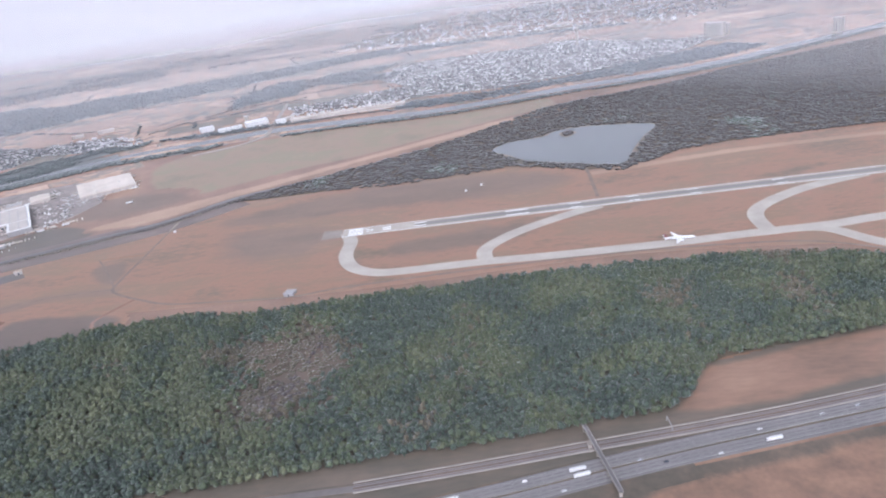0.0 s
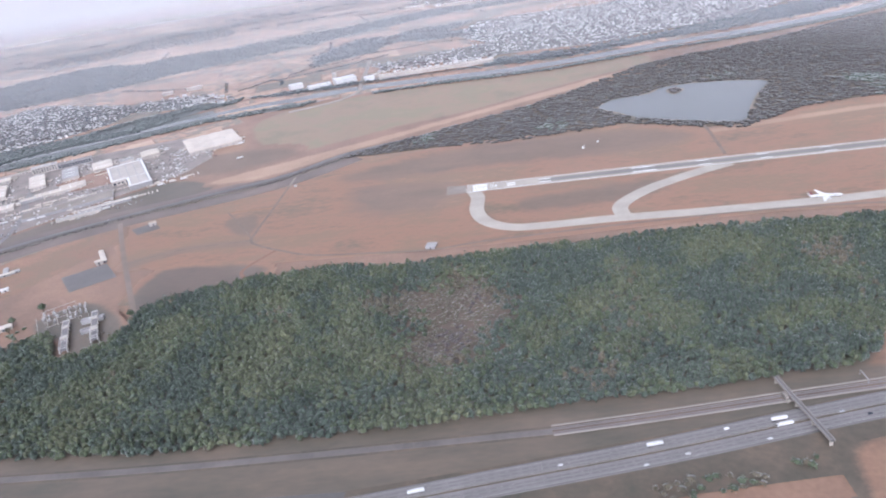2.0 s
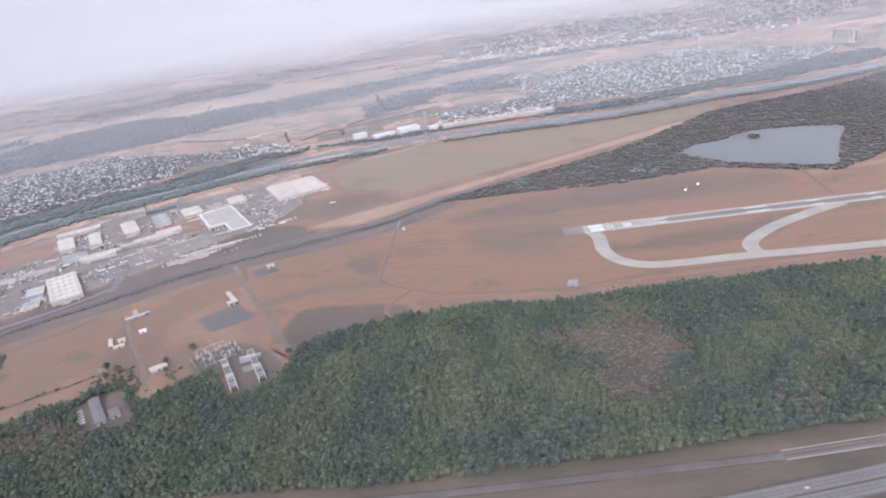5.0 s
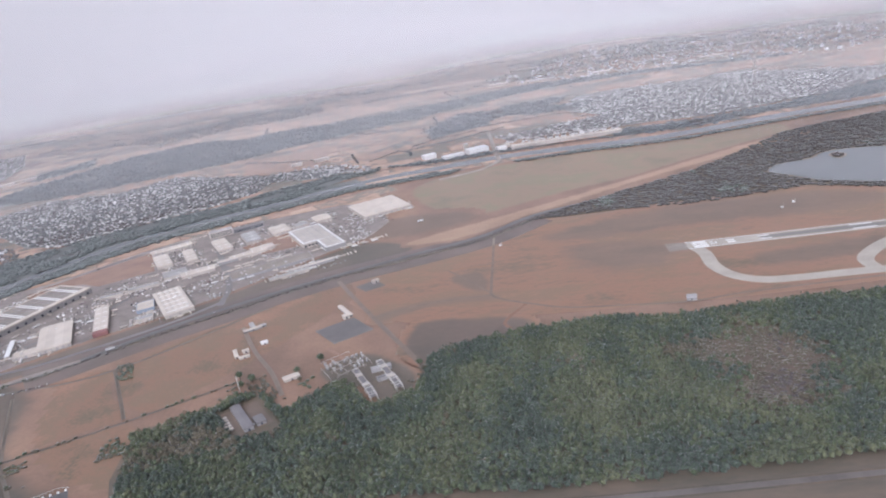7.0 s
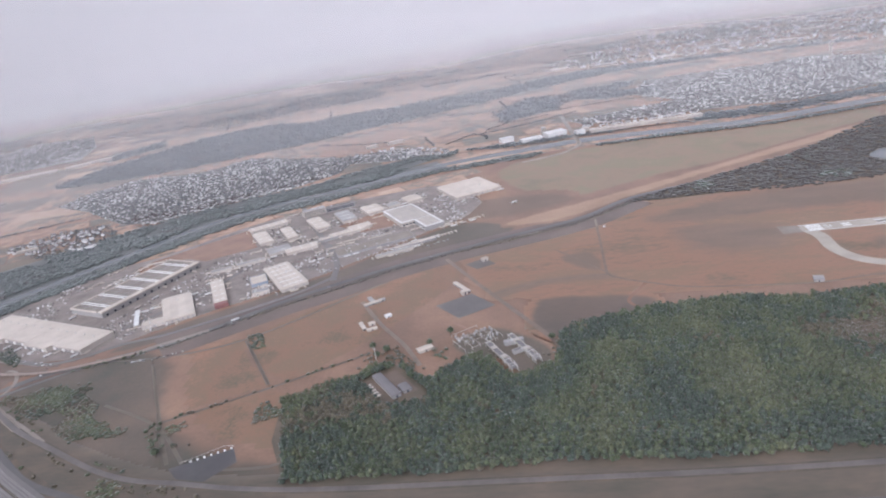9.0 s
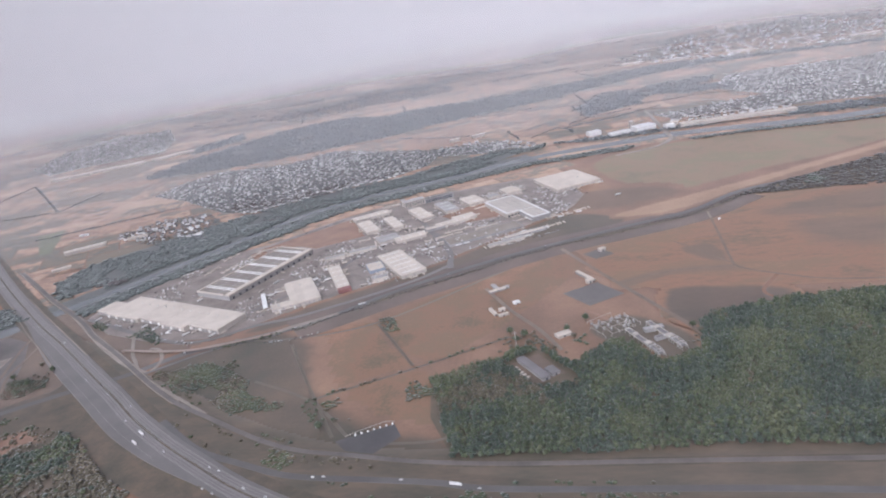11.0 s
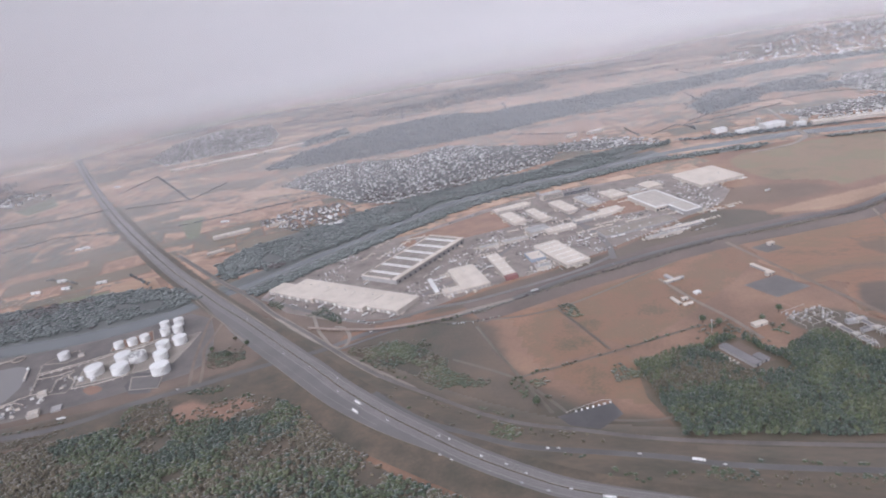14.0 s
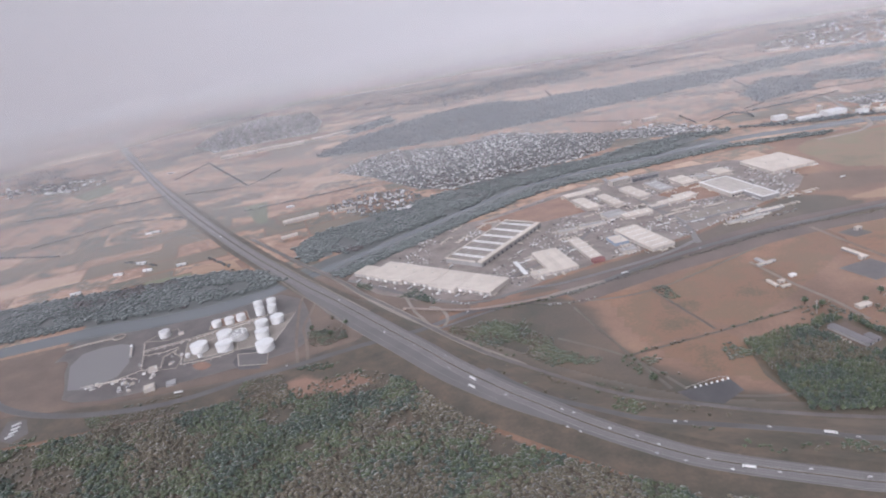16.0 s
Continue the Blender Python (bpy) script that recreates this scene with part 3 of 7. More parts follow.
ribbon("road", [(-1170, 262), (-1140, 240), (-1111, 224), (-1064, 214), (-1012, 215.5), (-960, 227), (-924, 245), (-895, 268), (-855, 292), (-808, 324), (-762, 350), (-726, 381), (-678, 399), (-622, 426), (-553, 484), (-466, 538), (-354, 590), (-281, 622), (-221, 672), (-125, 706)], 7, 0.2, M_asphalt, "grey country road beside the industrial estate", "road", edge=0.15)

soft_sheet("scrub", [(-935, 465), (-880, 425), (-830, 405), (-735, 340), (-690, 318), (-640, 286), (-590, 262), (-540, 246), (-480, 240), (-383, 240), (-322, 243), (-120, 244), (-3, 252), (40, 257), (90, 262), (140, 262), (200, 270), (420, 310), (420, 280), (200, 245), (40, 226), (-60, 208), (-200, 184), (-440, 172), (-520, 184), (-640, 236), (-750, 310)], 0.115, M_scrub, M_strip, 8, "brown scrubby ground between motorway and plots", "ground")
sheet("scrub", [(-1120, 200), (-990, 235), (-905, 268), (-862, 298), (-820, 330), (-790, 318), (-760, 290), (-794, 286), (-850, 257), (-900, 233), (-1030, 178), (-1120, 150)], 0.118, M_scrub, "brown scrubby ground south of the motorway", "ground")
sheet("scrub", [(-812, 345), (-770, 310), (-700, 256), (-630, 216), (-560, 190), (-440, 168), (-440, 138), (-560, 158), (-700, 226), (-800, 280), (-850, 262)], 0.116, M_scrub, "brown scrubby ground south of the motorway", "ground")
BARE_SLOPE = [(-854, 262), (-838, 276), (-818, 268), (-800, 280), (-772, 266), (-790, 258), (-788, 244), (-812, 250), (-830, 238)]
soft_sheet("bare_slope", BARE_SLOPE, 0.13, M_mud, M_scrub, 14, "bare reddish earth at the wood edge", "ground")
soft_sheet("straw_strip", [(-359, 632), (-185, 722), (45, 851), (128, 886), (127, 862), (-60, 770), (-200, 690), (-300, 625)], 0.134, M_straw, M_ground, 12, "pale straw-coloured grass strip along the road", "grass")
soft_sheet("straw_strip", [(-60, 600), (20, 622), (100, 612), (260, 628), (420, 622), (420, 612), (260, 615), (100, 598), (20, 606)], 0.129, M_straw, M_grass, 8, "paler dry grass strip on the airfield", "grass")

ribbon("river_bank", RIVER[2:11], 60, 0.088, M_wood_floor, "dark overgrown river banks", "ground")
soft_sheet("rough_ground", [(-745, 352), (-690, 400), (-640, 408), (-610, 380), (-585, 318), (-535, 270), (-470, 250), (-470, 225), (-560, 225), (-660, 275)], 0.0985, M_scrub, M_ground, 24, "rough brown grass between junction and plots", "ground")
sheet("river_flats", [(-1420, 190), (-1280, 262), (-1130, 335), (-1050, 372), (-975, 420), (-915, 490), (-870, 480), (-800, 420), (-735, 402), (-690, 412), (-640, 372), (-575, 312), (-540, 262), (-480, 250), (-480, 180), (-620, 215), (-760, 270), (-860, 240), (-1000, 190), (-1200, 130)], 0.09, M_rough, "grey-brown rough ground between river and motorway", "ground", smooth=3)
# ---- airfield ----
AIRFIELD = [(-420, 560), (-360, 590), (-281, 615), (-225, 655), (-131, 661), (-62, 651), (28, 660), (52, 673), (105, 648), (153, 622), (213, 645), (270, 653), (420, 652), (900, 640), (900, 380), (330, 380), (262, 391), (226, 408), (103, 427), (-83, 423), (-244, 431), (-340, 442), (-400, 500)]
sheet("airfield_grass", AIRFIELD, 0.08, M_grass, "dry reddish grass of the airfield", "grass", smooth=3)
soft_sheet("dark_grass", [(-213, 560), (-188, 576), (-126, 564), (-104, 540), (-106, 505), (-142, 488), (-197, 505)], 0.111, M_dark, M_grass, 46, "darker brown worn grass before the runway", "grass")
soft_sheet("dark_grass", [(-310, 524), (-279, 526), (-274, 484), (-296, 496)], 0.116, M_dark, M_grass, 10, "darker olive grass between the tracks", "grass")
soft_sheet("dark_grass", [(-368, 462), (-320, 481), (-270, 478), (-267, 466), (-323, 464), (-360, 446)], 0.121, M_dark, M_grass, 9, "darker trodden grass beside the heath", "grass")
soft_sheet("dark_grass", [(-60, 500), (40, 512), (60, 490), (10, 470), (-55, 470)], 0.126, M_dark, M_grass, 24, "darker grass inside the taxiway loop", "grass")
soft_sheet("dark_grass", [(-230, 600), (-120, 642), (20, 648), (110, 610), (60, 575), (-80, 580), (-180, 575)], 0.131, M_dark, M_grass, 26, "darker grass between runway and lake wood", "grass")
soft_sheet("dark_grass", [(-425, 668), (-404, 722), (-330, 728), (-286, 706), (-300, 672), (-374, 650)], 0.083, M_dark, M_ground, 24, "darker brown rough grass beside the warehouse", "grass")
soft_sheet("road_verge", [(-690, 408), (-640, 458), (-535, 532), (-435, 632), (-392, 645), (-350, 606), (-466, 548), (-553, 494), (-622, 436)], 0.1085, M_strip, M_ground, 9, "dull brown growth between yards and country road", "verge")
soft_sheet("river_meadow", [(-375, 840), (-330, 898), (-235, 922), (-150, 928), (0, 925), (120, 950), (141, 918), (122, 870), (-20, 800), (-180, 745), (-285, 696), (-340, 740)], 0.07, M_green, M_ground, 14, "thin green grass between the road and the river", "grass")
ribbon("runway", [(-101, 532.5), (-40, 532.4), (45, 532), (140, 531), (256, 528.8), (340, 527.4), (700, 521), (1400, 508)], 16.5, 0.22, M_concrete, "grey runway with white markings", "runway", edge=0.1)
ribbon("taxiway", [(-98, 533), (-92, 512), (-93, 485), (-86, 463), (-70, 449), (-48, 445), (7, 444), (66, 440), (143, 437), (202, 437), (240, 432), (262, 400), (300, 370)], 11, 0.2, M_concrete, "curved pale concrete taxiway", "taxiway", edge=0.1)
ribbon("taxiway", [(12, 445), (12, 462), (22, 476), (45, 494), (84, 514), (110, 524)], 11, 0.23, M_concrete, "curved pale concrete runway exit", "taxiway", edge=0.1)
ribbon("taxiway", [(207, 440), (210, 467), (224, 485), (256, 504), (285, 514), (320, 522)], 11, 0.23, M_concrete, "curved pale concrete runway exit", "taxiway", edge=0.1)
ribbon("taxiway", [(215, 437), (250, 436), (320, 440), (600, 438)], 11, 0.24, M_concrete, "pale concrete taxiway along the runway", "taxiway", edge=0.1)

# ---- industrial estate ground ----
sheet("estate_ground", [(-882, 468), (-848, 590), (-760, 640), (-690, 715), (-613, 765), (-496, 805), (-436, 806), (-388, 716), (-432, 634), (-532, 535), (-637, 462), (-683, 420), (-768, 404)], 0.1, M_yard, "grey paved yards of the industrial estate", "pavement", smooth=2)
sheet("tank_farm_ground", [(-1130, 336), (-1067, 362), (-948, 436), (-893, 392), (-866, 330), (-892, 300), (-980, 250), (-1040, 232), (-1100, 260)], 0.1, M_oil_yard, "grey paved ground of the tank farm", "pavement", smooth=2)

# ---- woods ----
SUBSTATION = [(-402, 384), (-372, 406), (-345, 398), (-318, 374), (-320, 342), (-338, 329), (-352, 327), (-364, 350), (-374, 360), (-390, 356)]
COURT = [(-456, 334), (-431, 352), (-406, 320), (-400, 306), (-428, 303)]
CLEARING = [(-152, 380), (-121, 384), (-80, 373), (-66, 343), (-77, 294), (-106, 276), (-124, 277), (-140, 291), (-142, 317), (-148, 345)]
MAIN_WOOD = [(-325, 368), (-305, 390), (-275, 400), (-240, 408), (-198, 413), (-136, 402), (-83, 408), (26, 412), (103, 411), (176, 404), (226, 393), (262, 376), (330, 352), (420, 350), (420, 320), (206, 305), (156, 300), (123, 296), (109, 289), (94, 268), (82, 258), (38, 254), (-3, 249), (-39, 249), (-120, 240), (-250, 236), (-322, 240), (-335, 300), (-330, 340)]
sheet("forest_floor", MAIN_WOOD, 0.11, M_floor, "dark leaf-strewn forest floor", "ground", smooth=2)
woodland("forest", scatter(MAIN_WOOD, 3.0, [CLEARING, SUBSTATION], seed=1), 1.95, 5.0, CROWNS_MID, GREENS, "dense dark green broadleaf forest", 3, 0.1)
WEST_WOOD = [(-503, 318), (-485, 330), (-457, 342), (-440, 356), (-424, 350), (-408, 332), (-392, 342), (-380, 362), (-364, 362), (-345, 350), (-325, 345), (-322, 240), (-383, 236), (-475, 234)]
sheet("forest_floor", WEST_WOOD, 0.11, M_floor, "dark leaf-strewn forest floor", "ground", smooth=2)
woodland("forest", scatter(WEST_WOOD, 3.0, [COURT, SUBSTATION], seed=2), 1.95, 5.0, CROWNS_MID, GREENS, "dark green wood with dry brown patches", 4, 0.12)
SOUTH_WOOD = [(-1160, 130), (-1050, 167), (-1025, 175), (-898, 230), (-850, 254), (-794, 283), (-750, 269), (-700, 228), (-640, 190), (-560, 160), (-440, 140), (-440, 105), (-1160, 90)]
sheet("forest_floor", SOUTH_WOOD, 0.11, M_scrub, "brown scrubby forest floor", "ground", smooth=2)
woodland("heath_scrub", scatter(SOUTH_WOOD, 4.4, keep=0.6, seed=12), 2.0, 1.8, CROWNS_BANK, [M_leaf_dry, M_leaf], "low dry brown scrub between trees", 13, 0.0, "scrub", soft=True)
woodland("forest", scatter(SOUTH_WOOD, 3.4, [BARE_SLOPE], patchy=0.2, seed=3), 2.2, 2.9, CROWNS_SOFT, GREENS, "patchy dark green wood south of the motorway", 5, 0.42, soft=True)
LAKE_WOOD = [(-234, 657), (-127, 717), (-29, 769), (47, 829), (119, 893), (180, 918), (288, 943), (409, 999), (675, 1087), (900, 1180), (760, 900), (560, 655), (414, 652), (270, 653), (213, 645), (150, 605), (100, 630), (52, 660), (28, 655), (-62, 645), (-131, 655)]
LAKE_RIM = [(p[0] + (p[0] - 128) * 0.06, p[1] + (p[1] - 705) * 0.06) for p in LAKE]
sheet("forest_floor", LAKE_WOOD, 0.11, M_floor, "dark leaf-strewn forest floor", "ground", smooth=2)
woodland("forest", scatter(LAKE_WOOD, 2.9, [LAKE_RIM], keep=0.47, seed=4), 3.6, 1.3, CROWNS_BANK, [M_lakeside, M_leaf_deep], "bare brown-grey wood round the quarry lake", 6, -0.2, soft=True)
sheet("clearing_ground", CLEARING, 0.13, M_heath, "dark brown heath in a forest clearing", "ground", smooth=3)
woodland("heath_scrub", scatter(CLEARING, 2.9, seed=8, keep=0.8), 1.5, 1.4, CROWNS_MID, [M_leaf_dry, M_leafless], "low dry brown scrub in a forest clearing", 9, -0.1, "scrub")
CLEARING_HEART = [(-108 + (x + 108) * 0.68, 330 + (y - 330) * 0.68) for x, y in CLEARING]
woodland("clearing_edge", scatter(CLEARING, 3.4, [CLEARING_HEART], keep=0.62, seed=7), 1.9, 3.9, CROWNS_MID, GREENS, "young green trees closing in on a forest clearing", 8, 0.15)
woodland("clearing_trees", scatter(CLEARING, 5.0, seed=9, keep=0.7, patchy=0.5), 2.0, 3.6, CROWNS_MID, GREENS, "scattered green trees in a forest clearing", 10, 0.1)
soft_sheet("heath", [(-338, 404), (-333, 432), (-314, 442), (-256, 432), (-242, 416), (-262, 396), (-303, 380), (-322, 374)], 0.128, M_heath, M_grass, 12, "dark reddish-brown heath at the forest edge", "ground")
ribbon("road", [(-270, 1168), (-265, 1096), (-260, 1003), (-258, 945), (-285, 905), (-340, 880)], 5, 0.6, M_weathered, "pale road crossing the river on a bridge", "road", edge=0.5)
woodland("islet_bushes", scatter([(120, 759), (130, 763), (133, 752), (122, 743)], 2.6, seed=330), 1.9, 1.8, CROWNS_BANK, [M_leafless, M_leaf_hazed], "bushes on a small islet in the lake", 31, 0.0, "bushes")
sheet("islet", [(117, 756), (128, 767), (136, 754), (122, 739)], 0.3, M_floor, "small low islet in the quarry lake", "ground", smooth=3)
sheet("bare_field", [(-765, 625), (-675, 708), (-640, 640), (-690, 612), (-715, 625)], 0.13, M_mud, "reddish bare building plot", "ground")
sheet("bare_field", [(-556, 684), (-512, 728), (-476, 668), (-521, 652)], 0.13, M_mud, "reddish bare building plot in the estate", "ground")
ribbon("road", [(-625, 775), (-583, 685), (-553, 620), (-528, 566), (-522, 532), (-520, 520)], 6, 0.19, M_road, "grey main road of the industrial estate", "road", edge=0.08)
ribbon("road", [(-700, 455), (-650, 520), (-620, 590), (-560, 630), (-528, 566)], 4.5, 0.17, M_road, "grey side road of the industrial estate", "road", edge=0.05)
ribbon("road", [(-880, 465), (-840, 445), (-790, 420), (-745, 402), (-715, 404), (-680, 425), (-640, 440), (-560, 490), (-522, 528)], 5, 0.18, M_road, "grey service road past the warehouse", "road", edge=0.08)
over = thing("overpass", 0, 0, 0, 0, "low pale concrete road bridge on square piers", "bridge")
ribbon("deck", [(-790, 391), (-758, 386), (-726, 384), (-705, 388), (-676, 397), (-659, 404)], 2.4, 1.7, M_track, parent=over, edge=0.35)
for x, y in ((-786, 390.6), (-770, 387.6), (-757, 386), (-744, 384.6), (-730, 384), (-716, 385.6), (-700, 389.4), (-684, 394.4), (-668, 400.4)):
    part("pier", boxes((x - 0.4, y - 1.1, 0, x + 0.4, y + 1.1, 1.45)), M_track, over)
for x, y in ((-791, 391), (-659, 404)):
    part("abutment", boxes((x - 1.6, y - 1.4, 0, x + 1.6, y + 1.4, 1.64)), M_track, over)
ribbon("road", [(-658, 406), (-647, 415), (-627, 426), (-608, 437)], 5.5, 0.225, M_weathered, "wide pale concrete strip beside the road", "pavement", edge=0.08)
ribbon("road", [(-748, 349), (-727, 366), (-703, 384), (-674, 396), (-650, 406)], 3.2, 0.212, M_asphalt, "grey road running under the bridge", "road", edge=0.08)
ribbon("road", [(-800, 420), (-781, 388), (-768, 372), (-757, 359), (-744, 352)], 2.8, 0.21, M_weathered, "curving grey ramp of the junction", "road", edge=0.08)
ribbon("road", [(-767, 394), (-757, 391), (-746, 377), (-742, 364), (-743, 353)], 2.8, 0.205, M_weathered, "curving grey ramp of the junction", "road", edge=0.08)
ribbon("road", [(-940, 500), (-916, 484), (-833, 412), (-786, 375), (-731, 337), (-660, 290)], 2.4, 0.22, M_weathered, "narrow pale service road beside the motorway", "road", edge=0.08)
ribbon("road", [(-847, 291), (-854, 308), (-868, 334), (-882, 358), (-890, 390), (-898, 423), (-903, 440)], 2.6, 0.19, M_dirt, "curving brown track beside the tank farm", "road", edge=0.05)
ribbon("road", [(-855, 291), (-875, 328), (-888, 356), (-899, 381), (-912, 412), (-919, 438)], 2.6, 0.193, M_dirt, "curving brown track beside the tank farm", "road", edge=0.05)
soft_sheet("dry_clearing", [(86, 256), (90, 266), (107, 286), (114, 290), (128, 292), (160, 299), (210, 306), (300, 318), (420, 316), (420, 300), (180, 266), (135, 257)], 0.142, M_ground, M_strip, 7, "reddish dry clearing beside the forest", "ground")
sheet("verge", [(-340, 160), (-220, 172), (-92, 192), (-12, 206), (79, 222), (173, 235), (400, 270), (400, 236), (173, 205), (79, 195), (-12, 190), (-220, 150)], 0.112, M_scrub, "dark brown grass verge south of the motorway", "verge", smooth=2)
sheet("grass_strip", [(-330, 243), (-120, 243), (-3, 251), (40, 256), (84, 259), (110, 284), (160, 296), (200, 268), (200, 252), (79, 240), (-12, 224), (-92, 212), (-220, 196), (-330, 200), (-470, 222), (-470, 238)], 0.134, M_strip, "dull brown rough grass between forest and motorway", "grass")
soft_sheet("dry_grass", [(52, 202), (60, 212), (80, 216), (117, 221.5), (173, 231), (260, 245), (400, 260), (400, 200), (60, 150), (50, 185)], 0.118, M_ground, M_scrub, 9, "dry reddish grass south of the motorway", "grass")
woodland("heath_scrub", scatter([(-42, 190), (0, 200), (40, 206), (44, 200), (10, 190), (-30, 182)], 3.6, keep=0.4, seed=38), 1.9, 2.0, CROWNS_MID, [M_leaf, M_leaf_dry], "low green bushes on the motorway verge", 39, 0.3, "scrub")

# ---- industrial estate buildings ----


def flat_block(parent, x0, y0, x1, y1, h, wall, roof, parapet=0.5, trim=None):
    part("wall", boxes((x0, y0, 0, x1, y1, h - 0.35)), wall, parent)
    part("roof", boxes((x0 + 0.2, y0 + 0.2, h - 0.35, x1 - 0.2, y1 - 0.2, h - 0.1)), roof, parent)
    t = 0.45
    part("parapet", boxes((x0 - 0.1, y0 - 0.1, h - 0.35, x1 + 0.1, y0 + t, h + parapet * 0.4), (x0 - 0.1, y1 - t, h - 0.35, x1 + 0.1, y1 + 0.1, h + parapet * 0.4),
                          (x0 - 0.1, y0 + t, h - 0.35, x0 + t, y1 - t, h + parapet * 0.4), (x1 - t, y0 + t, h - 0.35, x1 + 0.1, y1 - t, h + parapet * 0.4)), trim or wall, parent)


def ridged_roof(parent, x0, y0, x1, y1, h, rise, bays, roof, along_x):
    """Low gables side by side, with an eave all round."""
    bm = bmesh.new()
    a0, a1, b0, b1 = (x0, x1, y0, y1) if along_x else (y0, y1, x0, x1)
    a0, a1, b0, b1 = a0 - 0.3, a1 + 0.3, b0 - 0.3, b1 + 0.3
    w = (b1 - b0) / bays
    prof = [(b0, h)]
    for k in range(bays):
        prof += [(b0 + w * (k + 0.5), h + rise), (b0 + w * (k + 1), h + (0.06 if k < bays - 1 else 0))]
    ring = []
    for a in (a0, a1):
        top = [bm.verts.new((a, b, z) if along_x else (b, a, z)) for b, z in prof]
        low = [bm.verts.new((a, b, h - 0.3) if along_x else (b, a, h - 0.3)) for b in (b1, b0)]
        ring.append(top + low)
    for i in range(len(ring[0])):
        j = (i + 1) % len(ring[0])
        bm.faces.new((ring[0][i], ring[0][j], ring[1][j], ring[1][i]))
    bm.faces.new(ring[0])
    bm.faces.new(ring[1][::-1])
    bmesh.ops.recalc_face_normals(bm, faces=bm.faces[:])
    part("roof", bm, roof, parent)


def hall(cx, cy, L, W, h, turn, roof=M_roof, wall=M_wall, bays=1, flat=False, lights=0, doors=0, door_side="y0", vents=0, label="pale sheet-roofed warehouse in the industrial estate", name="warehouse", seed=0):
    rng = random.Random(seed + int(cx))
    h = h * 0.8 if name == "warehouse" else h
    ob = thing(name, cx, cy, 0.1, turn, label, name.replace("_", " "), "buildings of the industrial estate")
    x0, y0, x1, y1 = -L / 2, -W / 2, L / 2, W / 2
    along_x = L >= W
    if flat:
        flat_block(ob, x0, y0, x1, y1, h, wall, roof)
    else:
        part("wall", boxes((x0, y0, 0, x1, y1, h - 0.1)), wall, ob)
        ridged_roof(ob, x0, y0, x1, y1, h, 0.35 + 0.02 * min(L, W) / bays, bays, roof, along_x)
    for k in range(lights):
        f = (k + 0.5) / lights
        if along_x:
            c = x0 + L * f
            part("rooflight", boxes((c - 0.5, y0 * 0.75, h + 0.02, c + 0.5, y1 * 0.75, h + 0.5), bevel=0.1), M_glass if flat else M_white, ob)
        else:
            c = y0 + W * f
            part("rooflight", boxes((x0 * 0.75, c - 0.5, h + 0.02, x1 * 0.75, c + 0.5, h + 0.5), bevel=0.1), M_glass if flat else M_white, ob)
    for k in range(vents):
        vx, vy, s = rng.uniform(x0 * 0.8, x1 * 0.8), rng.uniform(y0 * 0.8, y1 * 0.8), rng.uniform(0.5, 1.1)
        part("roof_vent", boxes((vx - s, vy - s * 0.7, h - 0.1, vx + s, vy + s * 0.7, h + 1.0), bevel=0.1), M_steel, ob)
    for k in range(doors):
        f = (k + 0.5) / doors
        if door_side in ("y0", "y1"):
            c, yy = x0 + L * f, y0 if door_side == "y0" else y1
            part("dock_door", boxes((c - 0.8, yy - 0.08, 0.4, c + 0.8, yy + 0.08, min(2.3, h - 0.4))), M_wall_grey, ob)
        else:
            c, xx = y0 + W * f, x0 if door_side == "x0" else x1
            part("dock_door", boxes((xx - 0.08, c - 0.8, 0.4, xx + 0.08, c + 0.8, min(2.3, h - 0.4))), M_wall_grey, ob)
    return ob


# the broad white hall nearest the meadow
hall(-408, 775, 60, 64, 4.8, 29, M_roof, M_wall, bays=4, doors=8, vents=3, label="broad white flat warehouse on the edge of the meadow")
# L-shaped factory with glazed roof fields
ob = thing("factory", -473.5, 726, 0.1, 30.5, "L-shaped white factory with rows of grey roof panels", "factory", "buildings of the industrial estate")
flat_block(ob, -37.7, -60.6, 0, 0, 5, M_wall, M_roof_grey, trim=M_white)
flat_block(ob, -22, -93.6, 0, -60.8, 5, M_wall_grey, M_roof_grey, trim=M_white)
part("roof_rim", boxes((-37.4, -60.3, 4.9, -35.6, -0.3, 5.3), (-2.1, -93.3, 4.9, -0.3, -0.3, 5.3), (-35.6, -2.1, 4.9, -2.1, -0.3, 5.3), (-35.6, -60.3, 4.9, -22, -58.5, 5.3), (-21.7, -93.3, 4.9, -19.9, -61, 5.3), (-19.9, -93.3, 4.9, -2.1, -91.5, 5.3)), M_white, ob)
for i in range(4):
    for j in range(7):
        part("roof_panel", boxes((-34.8 + i * 8.1, -57.8 + j * 7.9, 4.9, -27.5 + i * 8.1, -50.6 + j * 7.9, 5.22)), M_wall, ob)
for i in range(2):
    for j in range(4):
        part("roof_panel", boxes((-19.3 + i * 8.4, -90.8 + j * 7.6, 4.9, -11.7 + i * 8.4, -84 + j * 7.6, 5.22)), M_wall, ob)
for j in range(9):
    part("dock_door", boxes((-36 + j * 4, -60.75, 0.4, -33.5 + j * 4, -60.55, 2.6)), M_glass, ob)

hall(-478, 757, 20, 24, 4, 30, M_roof, bays=1, vents=2)
hall(-524, 731, 21, 33, 4, 30, M_roof, bays=2, lights=2, doors=3)
hall(-500, 742, 16, 14, 3.4, 30, M_roof_grey, flat=True, vents=2, label="small grey flat-roofed workshop")
hall(-554, 714, 17, 42, 4, 30, M_roof_grey, bays=2, lights=3, label="long grey-roofed workshop hall")
hall(-583, 696, 16, 48, 4.5, 32, M_roof, bays=1, lights=4, doors=4)
